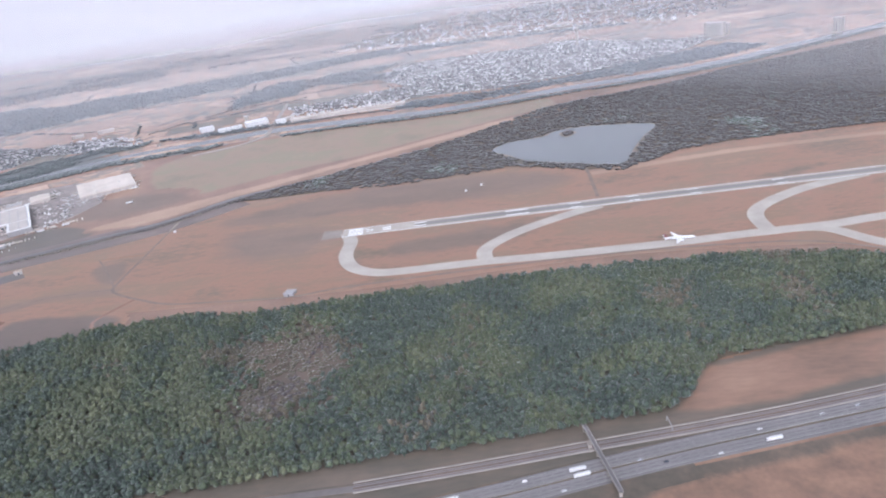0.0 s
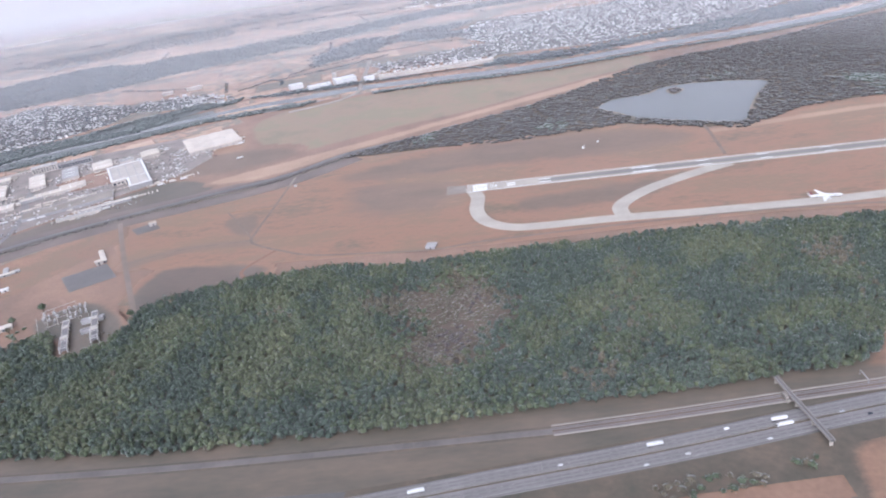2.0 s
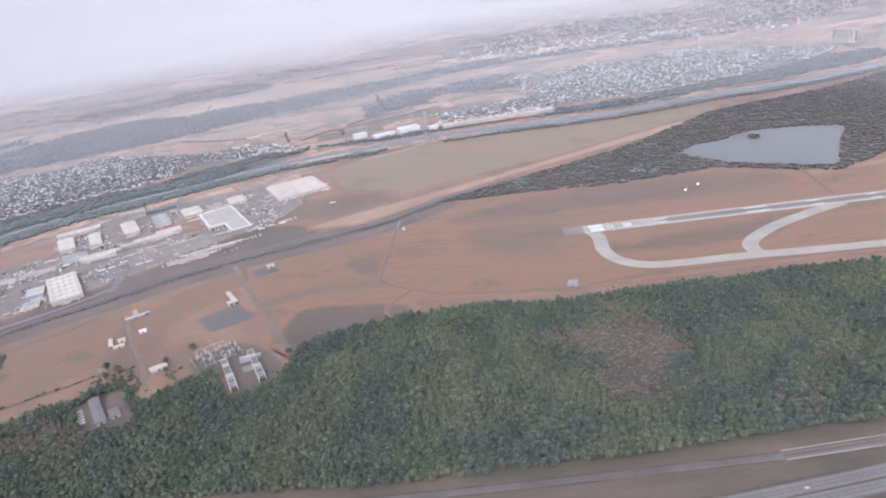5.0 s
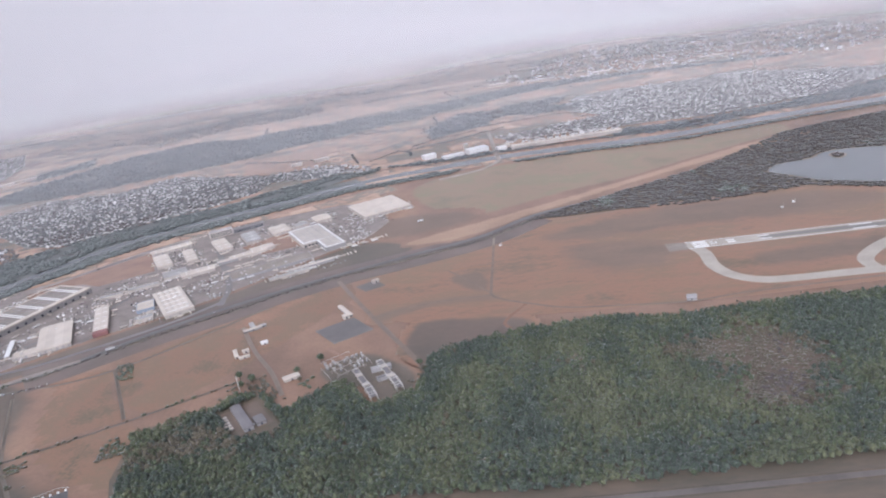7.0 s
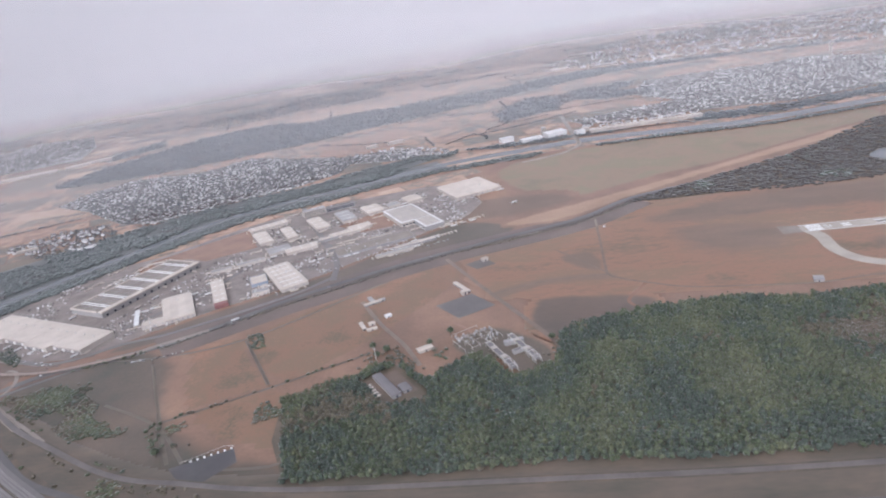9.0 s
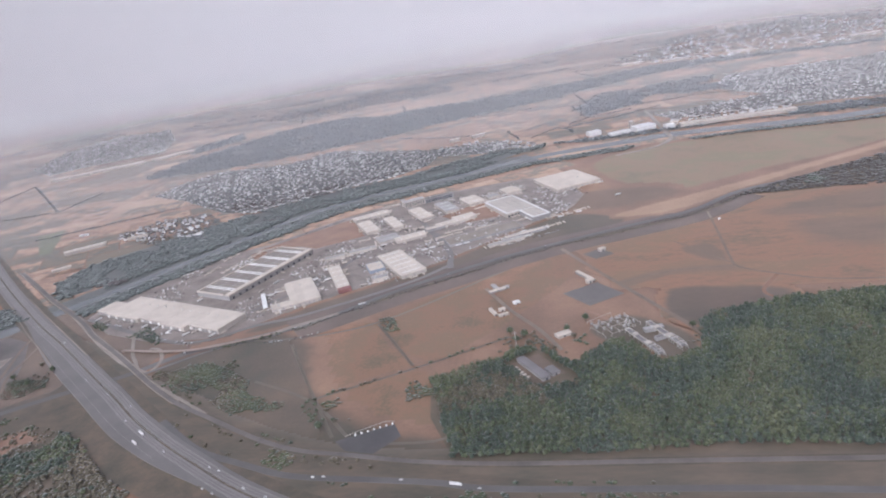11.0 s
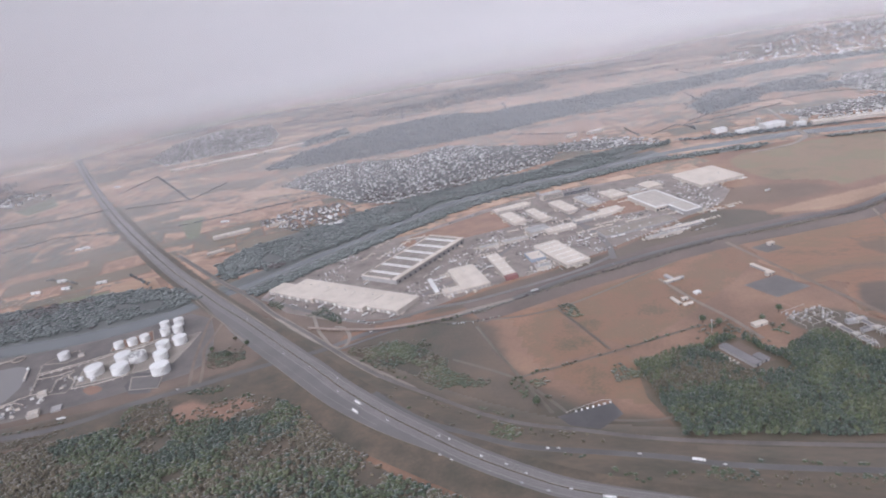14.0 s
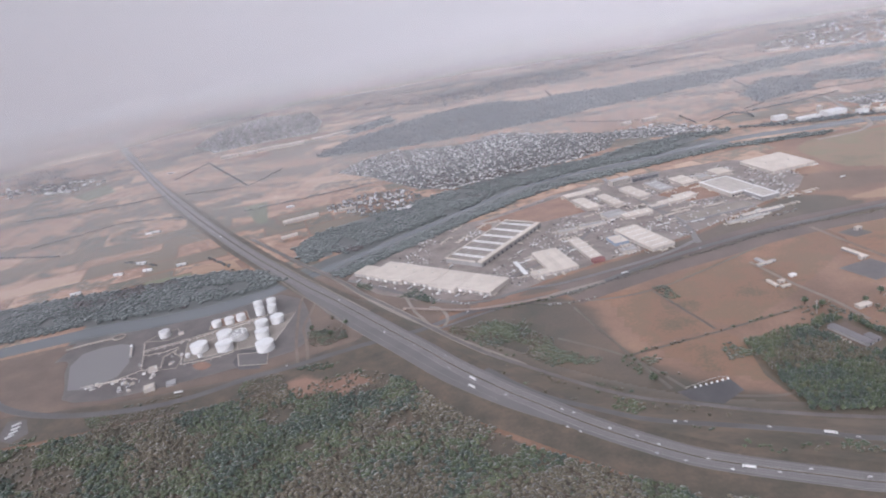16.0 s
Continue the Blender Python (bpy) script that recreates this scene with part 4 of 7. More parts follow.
ob = hall(-602, 744, 28, 11, 7, 30, M_roof_grey, M_wall, flat=True, vents=3, name="office_building", label="pale multi-storey office block with window rows")
for fl in range(3):
    for k in range(9):
        part("window", boxes((-12.6 + k * 2.9, -5.62, 1.2 + fl * 1.9, -10.8 + k * 2.9, -5.46, 2.3 + fl * 1.9)), M_glass, ob)
ob = hall(-571, 756, 38, 8, 5.5, 27, M_roof_dark, M_wall_grey, flat=True, vents=2, name="office_building", label="dark glazed long office building")
for fl in range(2):
    for k in range(12):
        part("window", boxes((-18 + k * 3, -4.12, 1.0 + fl * 2, -15.6 + k * 3, -3.96, 2.4 + fl * 2)), M_glass, ob)
hall(-497, 607, 84, 22, 3, 28, M_weathered, M_wall_grey, flat=True, vents=9, label="long dusty flat-roofed building beside the yards")
hall(-573, 538, 26, 70, 4.8, 34, M_roof, M_wall, bays=5, doors=3, door_side="y0", lights=6, vents=4, label="large pale hall with ribbed roof")
ob = hall(-599, 535, 16, 22, 4, 26, M_roof, M_blue, flat=True, vents=2, label="white-roofed workshop with blue walls")
hall(-588, 509, 16, 9, 3, 22, M_roof_grey, M_wall, flat=True, vents=3, label="low grey annex beside parked vans")
ob = hall(-632, 515, 12, 62, 4.6, 27, M_roof, M_wall, bays=1, lights=5, label="long narrow white hall with red end wall")
part("end_annex", boxes((-6.2, -37.5, 0, 6.2, -31.1, 3.8), bevel=0.2), M_red, ob, "red-clad annex")
hall(-674, 504, 16, 20, 4, 27, M_roof, M_wall, flat=True, vents=3, doors=4)
hall(-669, 458.5, 21, 12, 4.0, 28, M_roof, M_wall, flat=True, doors=3, vents=2, label="low pale wing of the logistics hall")
hall(-660, 487, 27, 57, 4.6, 29, M_roof, M_wall, bays=2, doors=6, label="square white-roofed logistics hall")
ob = thing("loading_canopy", -692, 470, 0.1, -63, "long narrow white loading canopy on posts", "canopy", "buildings of the industrial estate")
part("canopy_roof", boxes((-19, -2.2, 3.0, 19, 2.2, 3.4), bevel=0.1), M_white, ob)
for k in range(7):
    for s in (-1.8, 1.8):
        part("post", boxes((-18 + k * 6 - 0.12, s - 0.12, 0, -18 + k * 6 + 0.12, s + 0.12, 3.0)), M_steel, ob)
hall(-650, 708, 46, 14, 4.2, 32, M_roof, M_wall, bays=1, lights=5, doors=6)
hall(-641, 664, 16, 44, 4.2, 32, M_roof, M_wall, bays=1, lights=4)
hall(-612, 672, 12, 46, 4.2, 30, M_roof, M_wall, bays=1, lights=4)
hall(-606, 618, 24, 20, 4, 30, M_roof_grey, M_wall, bays=2, vents=2)
hall(-580, 616, 34, 14, 4, 28, M_roof, M_wall, bays=1, lights=3)
hall(-556, 640, 22, 9, 3.4, 28, M_roof, M_wall_grey, flat=True, vents=2)
hall(-538, 655, 40, 10, 3.6, 30, M_roof, M_wall, bays=1, lights=4)
hall(-526, 668, 26, 15, 4, 30, M_roof, M_wall, flat=True, vents=4)
hall(-628, 590, 30, 8, 3, 24, M_roof_grey, M_wall, flat=True, vents=2, label="low grey office pavilion")
hall(-655, 575, 22, 7, 3, 24, M_roof_grey, M_wall, flat=True, vents=2, label="low grey office pavilion")
hall(-452, 596, 46, 7, 2.8, 28, M_roof, M_wall_grey, flat=True, vents=4, label="narrow row of workshop units")
hall(-470, 577, 40, 6, 2.6, 28, M_roof_grey, M_wall, flat=True, vents=3, label="narrow row of workshop units")

# hall with a car deck and white cross beams
ob = thing("warehouse", -733.5, 549, 0.1, 67.5, "large hall with dusty roof decks and white cross beams", "warehouse", "buildings of the industrial estate")
part("wall", boxes((-61, -24, 0, 61, 24, 4.6)), M_wall_grey, ob)
part("roof", boxes((-60.6, -23.6, 4.6, 60.6, 23.6, 5.0)), M_weathered, ob)
part("roof_strip", boxes((-61, -24.3, 4.6, 61, -18.5, 6.2), bevel=0.3), M_roof, ob)
part("parapet", boxes((-61.2, 23.4, 4.6, 61.2, 24.3, 6.0), (-61.2, -15.4, 4.6, -60.2, 23.3, 6.0), (60.2, -15.4, 4.6, 61.2, 23.3, 6.0)), M_roof, ob)
for k in range(6):
    for d in (-1.5, 1.5):
        x = -48 + k * 19.6 + d
        part("cross_beam", boxes((x - 0.4, -18.4, 5.0, x + 0.4, 23.3, 5.8), bevel=0.1), M_white, ob)
for k in range(24):
    x = -58 + k * 5
    if all(abs(x - (-48 + j * 19.6)) > 2.8 for j in range(6)):
        v = 3.0 if k % 3 else 9.0
        part("roof_rib", boxes((x - 0.22, -17.4 + v, 5.0, x + 0.22, 22.8 - v * 0.6, 5.35)), M_roof_dark, ob)
for y in (-6, 8):
    part("roof_rib", boxes((-60, y - 0.2, 5.02, 60, y + 0.2, 5.3)), M_roof_grey, ob)
for k in range(14):
    part("dock_door", boxes((-57 + k * 8.6, -24.12, 0.4, -54.6 + k * 8.6, -23.9, 2.4)), M_glass, ob)

# long stepped warehouse beside the motorway
ob = thing("warehouse", -844, 502.5, 0.1, -22.3, "very long pale warehouse with stepped loading front", "warehouse", "buildings of the industrial estate")
for k, (xa, xb, ya) in enumerate(((0, 50, -39), (50.1, 85, -36), (85.1, 118, -39), (118.1, 157, -33))):
    part("wall", boxes((xa, ya, 0, xb, 0, 4.3)), M_wall, ob)
    part("roof", boxes((xa - 0.1 if k == 0 else xa + 0.15, ya - 0.4, 4.3, xb - 0.15, 0.4, 4.7 + 0.02 * k), bevel=0.12), M_roof, ob)
    for j in range(int((xb - xa) / 4.2)):
        part("dock_shelter", boxes((xa + 1.5 + j * 4.2, ya - 1.0, 0.3, xa + 3.5 + j * 4.2, ya + 0.1, 2.8), bevel=0.08), M_wall_grey if j % 3 else M_white, ob)
part("wall", boxes((-20, -37, 0, -0.1, -15.2, 3.9)), M_wall, ob)
part("roof", boxes((-20.4, -37.4, 3.9, -0.2, -14.8, 4.3), bevel=0.12), M_roof, ob)
for j in range(4):
    part("dock_shelter", boxes((-19 + j * 4.6, -38, 0.3, -17 + j * 4.6, -36.9, 2.6), bevel=0.08), M_wall_grey, ob)
for j in range(12):
    part("roof_vent", boxes((6 + j * 12.6, -12, 4.7, 7.2 + j * 12.6, -10.8, 5.4)), M_steel, ob)

# sheds across the river and on the farms
hall(-1048, 692, 52, 10, 4, 33, M_roof, M_wall, bays=1, lights=6, name="farm_shed", label="long white farm shed among fields")
hall(-988, 722, 26, 7, 3.5, 22, M_roof, M_wall, bays=1, name="farm_shed", label="white farm shed beside the hamlet")
hall(-1030, 620, 22, 6, 3, 40, M_roof, M_wall, bays=1, name="farm_shed", label="narrow white farm shed near the river")
hall(-364, 1026, 20, 14, 6, 25, M_white, M_white, bays=1, name="riverside_works", label="white riverside works hall")
hall(-325, 1012, 34, 12, 4, 25, M_white, M_white, flat=True, vents=6, name="riverside_works", label="pale riverside works with flat roofs")
hall(-288, 1024, 32, 20, 7, 25, M_white, M_white, bays=3, doors=7, name="riverside_works", label="tall white riverside works hall")
hall(-305, 1036, 6, 6, 13, 25, M_white, M_wall, flat=True, name="riverside_works", label="narrow white works tower by the river")
hall(-250, 1018, 14, 12, 5, 20, M_white, M_white, bays=1, name="riverside_works", label="small white works hall at the bridge")
hall(-241, 1036, 10, 9, 4, 20, M_roof, M_wall, bays=1, name="riverside_works", label="small pale works shed at the bridge")
hall(-190, 1020, 90, 14, 5, 7, M_roof, M_wall, bays=1, lights=8, name="riverside_works", label="very long white hall beside the river")
hall(-105, 1028, 80, 13, 5, 5, M_roof, M_wall, bays=1, lights=7, name="riverside_works", label="very long white hall beside the river")
for k, (x, y, L, W) in enumerate(((-1440, 1215, 40, 12), (-1400, 1240, 46, 14), (-1350, 1262, 60, 16), (-1290, 1300, 50, 12), (-1480, 1200, 36, 12), (-1255, 1330, 44, 10), (-560, 1120, 26, 9), (-600, 1105, 18, 8))):
    hall(x, y, L, W, 5, 28, M_roof, M_wall, bays=1, name="factory_hall", label="pale factory hall beside the far village")
for k, (x, y, L, W) in enumerate(((-240, 1790, 50, 16), (-130, 1760, 70, 14), (20, 1750, 46, 16), (150, 1830, 70, 24), (290, 1750, 70, 20), (240, 1960, 54, 18), (-160, 2050, 80, 14), (60, 2150, 70, 18), (420, 1900, 60, 20))):
    hall(x, y, L, W, 5, 8, M_roof_grey if k % 2 else M_roof, M_wall, bays=1, name="factory_hall", label="pale factory hall in the distant town")
for x, y, L, W, h in ((488, 1285, 34, 12, 24), (650, 1176, 16, 10, 22), (510, 1300, 20, 12, 18)):
    ob = hall(x, y, L, W, h, -40, M_roof_grey, M_wall, flat=True, name="tower_block", label="pale residential tower block in the distance")
    for fl in range(int(h / 2.6)):
        for k in range(int(L / 4)):
            part("window", boxes((-L / 2 + 1 + k * 4, -W / 2 - 0.06, 1 + fl * 2.6, -L / 2 + 3.4 + k * 4, -W / 2 + 0.1, 2.4 + fl * 2.6)), M_glass, ob)
ob = thing("water_tower", 263, 1397, 0, 0, "slender pale tower with wider head above the town", "tower")
bm = rod(bmesh.new(), (0, 0, 0), (0, 0, 26), 3.0, 14, 2.4)
part("shaft", bm, M_wall, ob)
part("head", rod(rod(bmesh.new(), (0, 0, 26), (0, 0, 29), 3.0, 14, 5.0), (0, 0, 29), (0, 0, 33), 5.0, 14, 4.6), M_wall, ob)
part("mast", rod(bmesh.new(), (0, 0, 33), (0, 0, 42), 0.6, 6, 0.2), M_steel, ob)

# ---- tank farm ----


def tank(r, h, open_top=False):
    ob = thing("storage_tank", 0, 0, 0.1, 0, "white cylindrical fuel storage tank" if not open_top else "white storage tank with open floating roof", "tank", "tanks of the tank farm")
    bm = bmesh.new()
    prof = [(r, 0), (r, h * 0.33), (r + 0.06, h * 0.335), (r, h * 0.345), (r, h * 0.66), (r + 0.06, h * 0.665), (r, h * 0.675), (r, h)]
    rings = [[bm.verts.new((a * math.cos(t), a * math.sin(t), z)) for t in (math.tau * k / 36 for k in range(36))] for a, z in prof]
    for p, q in zip(rings, rings[1:]):
        for k in range(36):
            bm.faces.new((p[k], p[(k + 1) % 36], q[(k + 1) % 36], q[k]))
    part("shell", bm, M_white, ob)
    bm = bmesh.new()
    bmesh.ops.create_cone(bm, cap_ends=True, segments=36, radius1=r + 0.12, radius2=r + 0.12, depth=0.25, matrix=Matrix.Translation((0, 0, h - (0.9 if open_top else 0.05))))
    if not open_top:
        bmesh.ops.create_cone(bm, cap_ends=True, segments=36, radius1=r, radius2=0.4, depth=0.5 + r * 0.05, matrix=Matrix.Translation((0, 0, h + (0.5 + r * 0.05) / 2)))
    part("tank_roof", bm, M_roof_grey if open_top else M_white, ob)
    if open_top:
        for k in range(5):
            a = math.tau * k / 5
            bm = bmesh.new()
            bmesh.ops.create_cone(bm, cap_ends=True, segments=14, radius1=r * 0.2, radius2=r * 0.18, depth=0.4, matrix=Matrix.Translation((r * 0.55 * math.cos(a), r * 0.55 * math.sin(a), h - 0.4)))
            part("pontoon", bm, M_white, ob)
    bm = bmesh.new()
    for k in range(36):
        a, b = math.tau * k / 36, math.tau * (k + 1) / 36
        rod(bm, (r * math.cos(a), r * math.sin(a), h + 0.7), (r * math.cos(b), r * math.sin(b), h + 0.7), 0.05, 4)
        if k % 3 == 0:
            rod(bm, (r * math.cos(a), r * math.sin(a), h), (r * math.cos(a), r * math.sin(a), h + 0.7), 0.05, 4)
    part("railing", bm, M_steel, ob)
    bm = bmesh.new()
    flight = []
    for k in range(29):
        a, z = -1.9 + k * 0.05, h * ((k + 1) // 2) / 14
        flight.append([bm.verts.new((q * math.cos(a), q * math.sin(a), z + dz)) for q, dz in ((r + 0.05, 0.0), (r + 0.95, 0.0), (r + 0.95, -0.25), (r + 0.05, -0.25))])
    for p, q in zip(flight, flight[1:]):
        for k in range(4):
            bm.faces.new((p[k], q[k], q[(k + 1) % 4], p[(k + 1) % 4]))
    bm.faces.new(flight[0])
    bm.faces.new(flight[-1][::-1])
    part("stair", bm, M_steel, ob)
    return ob


TANKS = [(-901, 319, 8.2, 7.5), (-970, 318, 8, 7), (-944, 320, 7.8, 7), (-956, 340, 7.5, 7), (-928, 361, 6.4, 7), (-917, 342, 6.4, 7), (-917, 372, 6.4, 7), (-1030, 347, 5.3, 6), (-982, 366, 4.7, 5.5), (-971, 372, 4.7, 5.5), (-962, 379, 4.7, 5.5), (-956, 404, 4.7, 7), (-946, 390, 4.7, 7), (-944, 410, 4.7, 7), (-935, 395, 4.7, 7)]
made = {}
for x, y, r, h in TANKS:
    if (r, h) not in made:
        made[r, h] = tank(r, h)
        made[r, h].matrix_basis = pose(x, y, 0.1, 0, 0, 20)
    else:
        copy_thing(made[r, h], pose(x, y, 0.1, 0, 0, (x * 7) % 90))
tank(8, 6.5, True).matrix_basis = pose(-941, 341, 0.1)
for x, y in ((-975, 306), (-962, 306)):
    tank(2.2, 3.2).matrix_basis = pose(x, y, 0.1)
sheet("bund", [(-974, 298), (-994, 333), (-981, 354), (-945, 369), (-929, 378), (-908, 393), (-903, 362), (-900, 335), (-914, 325), (-943, 313)], 0.16, M_weathered, "grey concrete bund under the tanks", "pavement")
sheet("bund", [(-986, 358), (-994, 376), (-968, 399), (-951, 377)], 0.17, M_mud, "reddish bund under small tanks", "pavement")
sheet("wet_paving", [(-925, 310), (-896, 314), (-886, 293), (-912, 290)], 0.165, M_tarmac, "dark wet paving beside the big tank", "pavement")
sheet("bare_patch", [(-961, 291), (-955, 298), (-941, 292), (-946, 283)], 0.168, M_mud, "reddish bare patch between pipes", "ground", smooth=3)
BUNDS = [[(-974, 298), (-994, 333), (-981, 354), (-945, 369), (-929, 378), (-908, 393), (-903, 362), (-900, 335), (-914, 325), (-943, 313), (-974, 298)], [(-958, 305), (-974, 335), (-962, 350)], [(-931, 319), (-946, 345), (-936, 360)], [(-914, 325), (-934, 372)], [(-986, 358), (-994, 376), (-968, 399), (-951, 377), (-986, 358)],
         [(-925, 310), (-896, 314), (-886, 293), (-912, 290), (-925, 310)], [(-1045, 336), (-1040, 352), (-1026, 362), (-1012, 350), (-1020, 338), (-1045, 336)], [(-1006, 280), (-975, 287), (-980, 304), (-1000, 317)]]
for k, line in enumerate(BUNDS):
    ribbon("bund_wall", line, 0.4, 0.6, M_concrete, "low pale concrete bund wall round the tanks", "wall", step=1, edge=0.25)
for k, line in enumerate(([(-1031, 315), (-998, 336), (-941, 379)], [(-1029, 312), (-996, 333), (-938, 376)], [(-1042, 331), (-1024, 306), (-1007, 280)], [(-989, 285), (-1000, 304), (-993, 319)], [(-1049, 252), (-1022, 263), (-1007, 280), (-989, 285)], [(-1036, 254), (-1012, 268), (-1000, 266)], [(-980, 304), (-972, 290), (-950, 298), (-930, 312)], [(-968, 352), (-950, 365), (-934, 385)], [(-1024, 306), (-1006, 312), (-996, 322)])):
    ob = thing("pipe_rack", 0, 0, 0.1, 0, "raised rack of pale steel pipes at the tanks", "pipes", "pipes of the tank farm")
    for off in (-0.45, 0, 0.45):
        for (ax, ay), (bx, by) in zip(line, line[1:]):
            d = Vector((by - ay, ax - bx)).normalized() * off
            part("pipe", rod(bmesh.new(), (ax + d.x, ay + d.y, 2.0), (bx + d.x, by + d.y, 2.0), 0.13, 6), M_roof, ob)
    for (ax, ay), (bx, by) in zip(line, line[1:]):
        m = int(math.dist((ax, ay), (bx, by)) / 7)
        for j in range(m):
            x, y = ax + (bx - ax) * (j + 0.5) / m, ay + (by - ay) * (j + 0.5) / m
            part("trestle", boxes((x - 0.12, y - 0.9, 0, x + 0.12, y - 0.7, 1.75), (x - 0.12, y + 0.7, 0, x + 0.12, y + 0.9, 1.75), (x - 0.12, y - 1.1, 1.7, x + 0.12, y + 1.1, 1.9)), M_steel, ob)
hall(-977, 253, 9, 9, 3, 35, M_roof, M_wall, flat=True, vents=1, name="pump_house", label="small pale pump house at the tank farm")
hall(-996, 283, 8, 7, 3, 35, M_roof, M_wall, flat=True, vents=1, name="pump_house", label="small pale pump house at the tank farm")
hall(-962, 262, 8, 9, 1.5, 35, M_roof_grey, M_wall_grey, flat=True, name="pump_house", label="low grey shelter at the tank farm")
hall(-1014, 351, 5, 4, 2.4, 35, M_roof_grey, M_wall, flat=True, name="pump_house", label="small grey hut at the tank farm")
sheet("basin", [(-1063, 250), (-1078, 268), (-1097, 290), (-1103, 314), (-1090, 326), (-1072, 333), (-1054, 330), (-1045, 312), (-1034, 297), (-1028, 274), (-1038, 253)], 0.15, M_mud_water, "shallow grey mud basin beside the tank farm", "water", smooth=1)
sheet("earth_mound", [(-1101, 227), (-1128, 256), (-1134, 288), (-1110, 300), (-1092, 278), (-1064, 247), (-1048, 218), (-1070, 214)], 0.14, M_rough, "rough brown earth beside the basin", "ground", smooth=3)
sheet("holding_pond", [(-922, 296), (-926, 318), (-903, 318), (-889, 286), (-908, 284)], 0.16, M_pond, "dark shallow holding pond beside the tanks", "pond")
ob = thing("barge", -1047, 317, 0.16, 126, "narrow pale barge moored in the basin", "boat")
part("hull", boxes((-14, -1.5, 0, 14, 1.5, 1.2), bevel=0.4), M_roof_grey, ob)
part("hatch", boxes((-11, -1.0, 1.2, 7, 1.0, 1.6), bevel=0.1), M_roof, ob)
part("wheelhouse", boxes((9, -1.1, 1.2, 12, 1.1, 3.0), bevel=0.15), M_white, ob)
clutter = random.Random(44)
for k in range(34):
    x, y = clutter.choice([(-1040, 256), (-1026, 261), (-1014, 268), (-1004, 262), (-996, 272), (-1002, 254), (-984, 296), (-990, 310), (-1012, 296)])
    w, d, h = clutter.uniform(0.7, 2.4), clutter.uniform(0.6, 1.6), clutter.uniform(0.8, 2.4)
    ob = thing("pump_skid", x + clutter.uniform(-7, 7), y + clutter.uniform(-5, 5), 0.15, clutter.choice([30, 35, 120, 125]), "pale pump and valve skid between pipes", "pump", "skids of the tank farm")
    part("casing", boxes((-w, -d, 0.2, w, d, h), bevel=0.12), clutter.choice([M_roof, M_white, M_wall_grey, M_steel]), ob)
    part("frame", boxes((-w - 0.2, -d - 0.15, 0, w + 0.2, d + 0.15, 0.2)), M_steel, ob)
ob = thing("jetty", 0, 0, 0, 0, "narrow pale jetty with round dolphin in the river", "jetty")
bm = bmesh.new()
for (ax, ay), (bx, by) in zip([(-1129, 320), (-1111, 333), (-1090, 344)], [(-1111, 333), (-1090, 344)]):
    rod(bm, (ax, ay, 1.0), (bx, by, 1.0), 0.9, 6)
part("walkway", bm, M_concrete, ob)
bm = bmesh.new()
bmesh.ops.create_circle(bm, segments=24, radius=6, matrix=Matrix.Translation((-1085, 346, 1.0)))
ring = [v.co.copy() for v in bm.verts]
bm.clear()
for a, b in zip(ring, ring[1:] + ring[:1]):
    rod(bm, a, b, 0.7, 5)
part("dolphin_ring", bm, M_concrete, ob)
for k in range(5):
    part("pile", rod(bmesh.new(), (-1127 + k * 9, 321.5 + k * 5.4, -1), (-1127 + k * 9, 321.5 + k * 5.4, 1), 0.4, 6), M_steel, ob)

# ---- villages ----


def houses(name, poly, spacing, size, turn, label, near=None, seed=1, holes=(), keep=0.78):
    """Closely set gabled houses; those inside near become things of their own."""
    rng = np.random.default_rng(seed)
    c, s = math.cos(radians(turn)), math.sin(radians(turn))
    local = [(x * c + y * s, -x * s + y * c) for x, y in poly]
    Q = scatter(local, spacing, keep=keep, seed=seed)
    street = np.abs((Q[:, 1] / (spacing * 3.6)) % 1 - 0.5) < 0.43
    Q = Q[street & (np.abs((Q[:, 0] / (spacing * 9)) % 1 - 0.5) < 0.46)]
    P = np.c_[Q[:, 0] * c - Q[:, 1] * s, Q[:, 0] * s + Q[:, 1] * c]
    V, F, S = [], [], []
    for x, y in P:
        if any(inside((x, y), h) for h in holes):
            continue
        L, W, h = size * rng.uniform(0.8, 1.5), size * rng.uniform(0.65, 0.95), size * rng.uniform(0.45, 0.7)
        a = radians(turn + rng.choice([0, 90]) + rng.normal(0, 6))
        rise = W * rng.uniform(0.3, 0.45)
        if near and inside((x, y), near):
            HOUSES.append((x, y, math.degrees(a), rng.integers(0, 4)))
            continue
        ca, sa = math.cos(a), math.sin(a)
        pts = [(sx * L / 2, sy * W / 2, z) for z in (0, h) for sx, sy in ((-1, -1), (1, -1), (1, 1), (-1, 1))]
        pts += [(-L / 2, 0, h + rise * 0.97), (L / 2, 0, h + rise * 0.97)]
        o = 0.12 * W
        pts += [(sx * (L / 2 + o), sy * (W / 2 + o), h - 0.1 * W) for sx, sy in ((-1, -1), (1, -1), (1, 1), (-1, 1))] + [(-L / 2 - o, 0, h + rise), (L / 2 + o, 0, h + rise)]
        i = len(V)
        V += [(px * ca - py * sa + x, px * sa + py * ca + y, z) for px, py, z in pts]
        walls = [(0, 1, 5), (0, 5, 4), (1, 2, 6), (1, 6, 5), (2, 3, 7), (2, 7, 6), (3, 0, 4), (3, 4, 7), (4, 8, 7), (5, 6, 9)]
        roof = [(10, 11, 15), (10, 15, 14), (12, 13, 14), (12, 14, 15)]
        F += [tuple(k + i for k in f) for f in walls + roof]
        S += [0] * len(walls) + [1] * len(roof)
    if V:
        me = joined(name, np.array(V), np.array(F), [M_render, M_tile], np.array(S))
        tagged(new(name, me), label, "houses", "", "stuff")
    return P


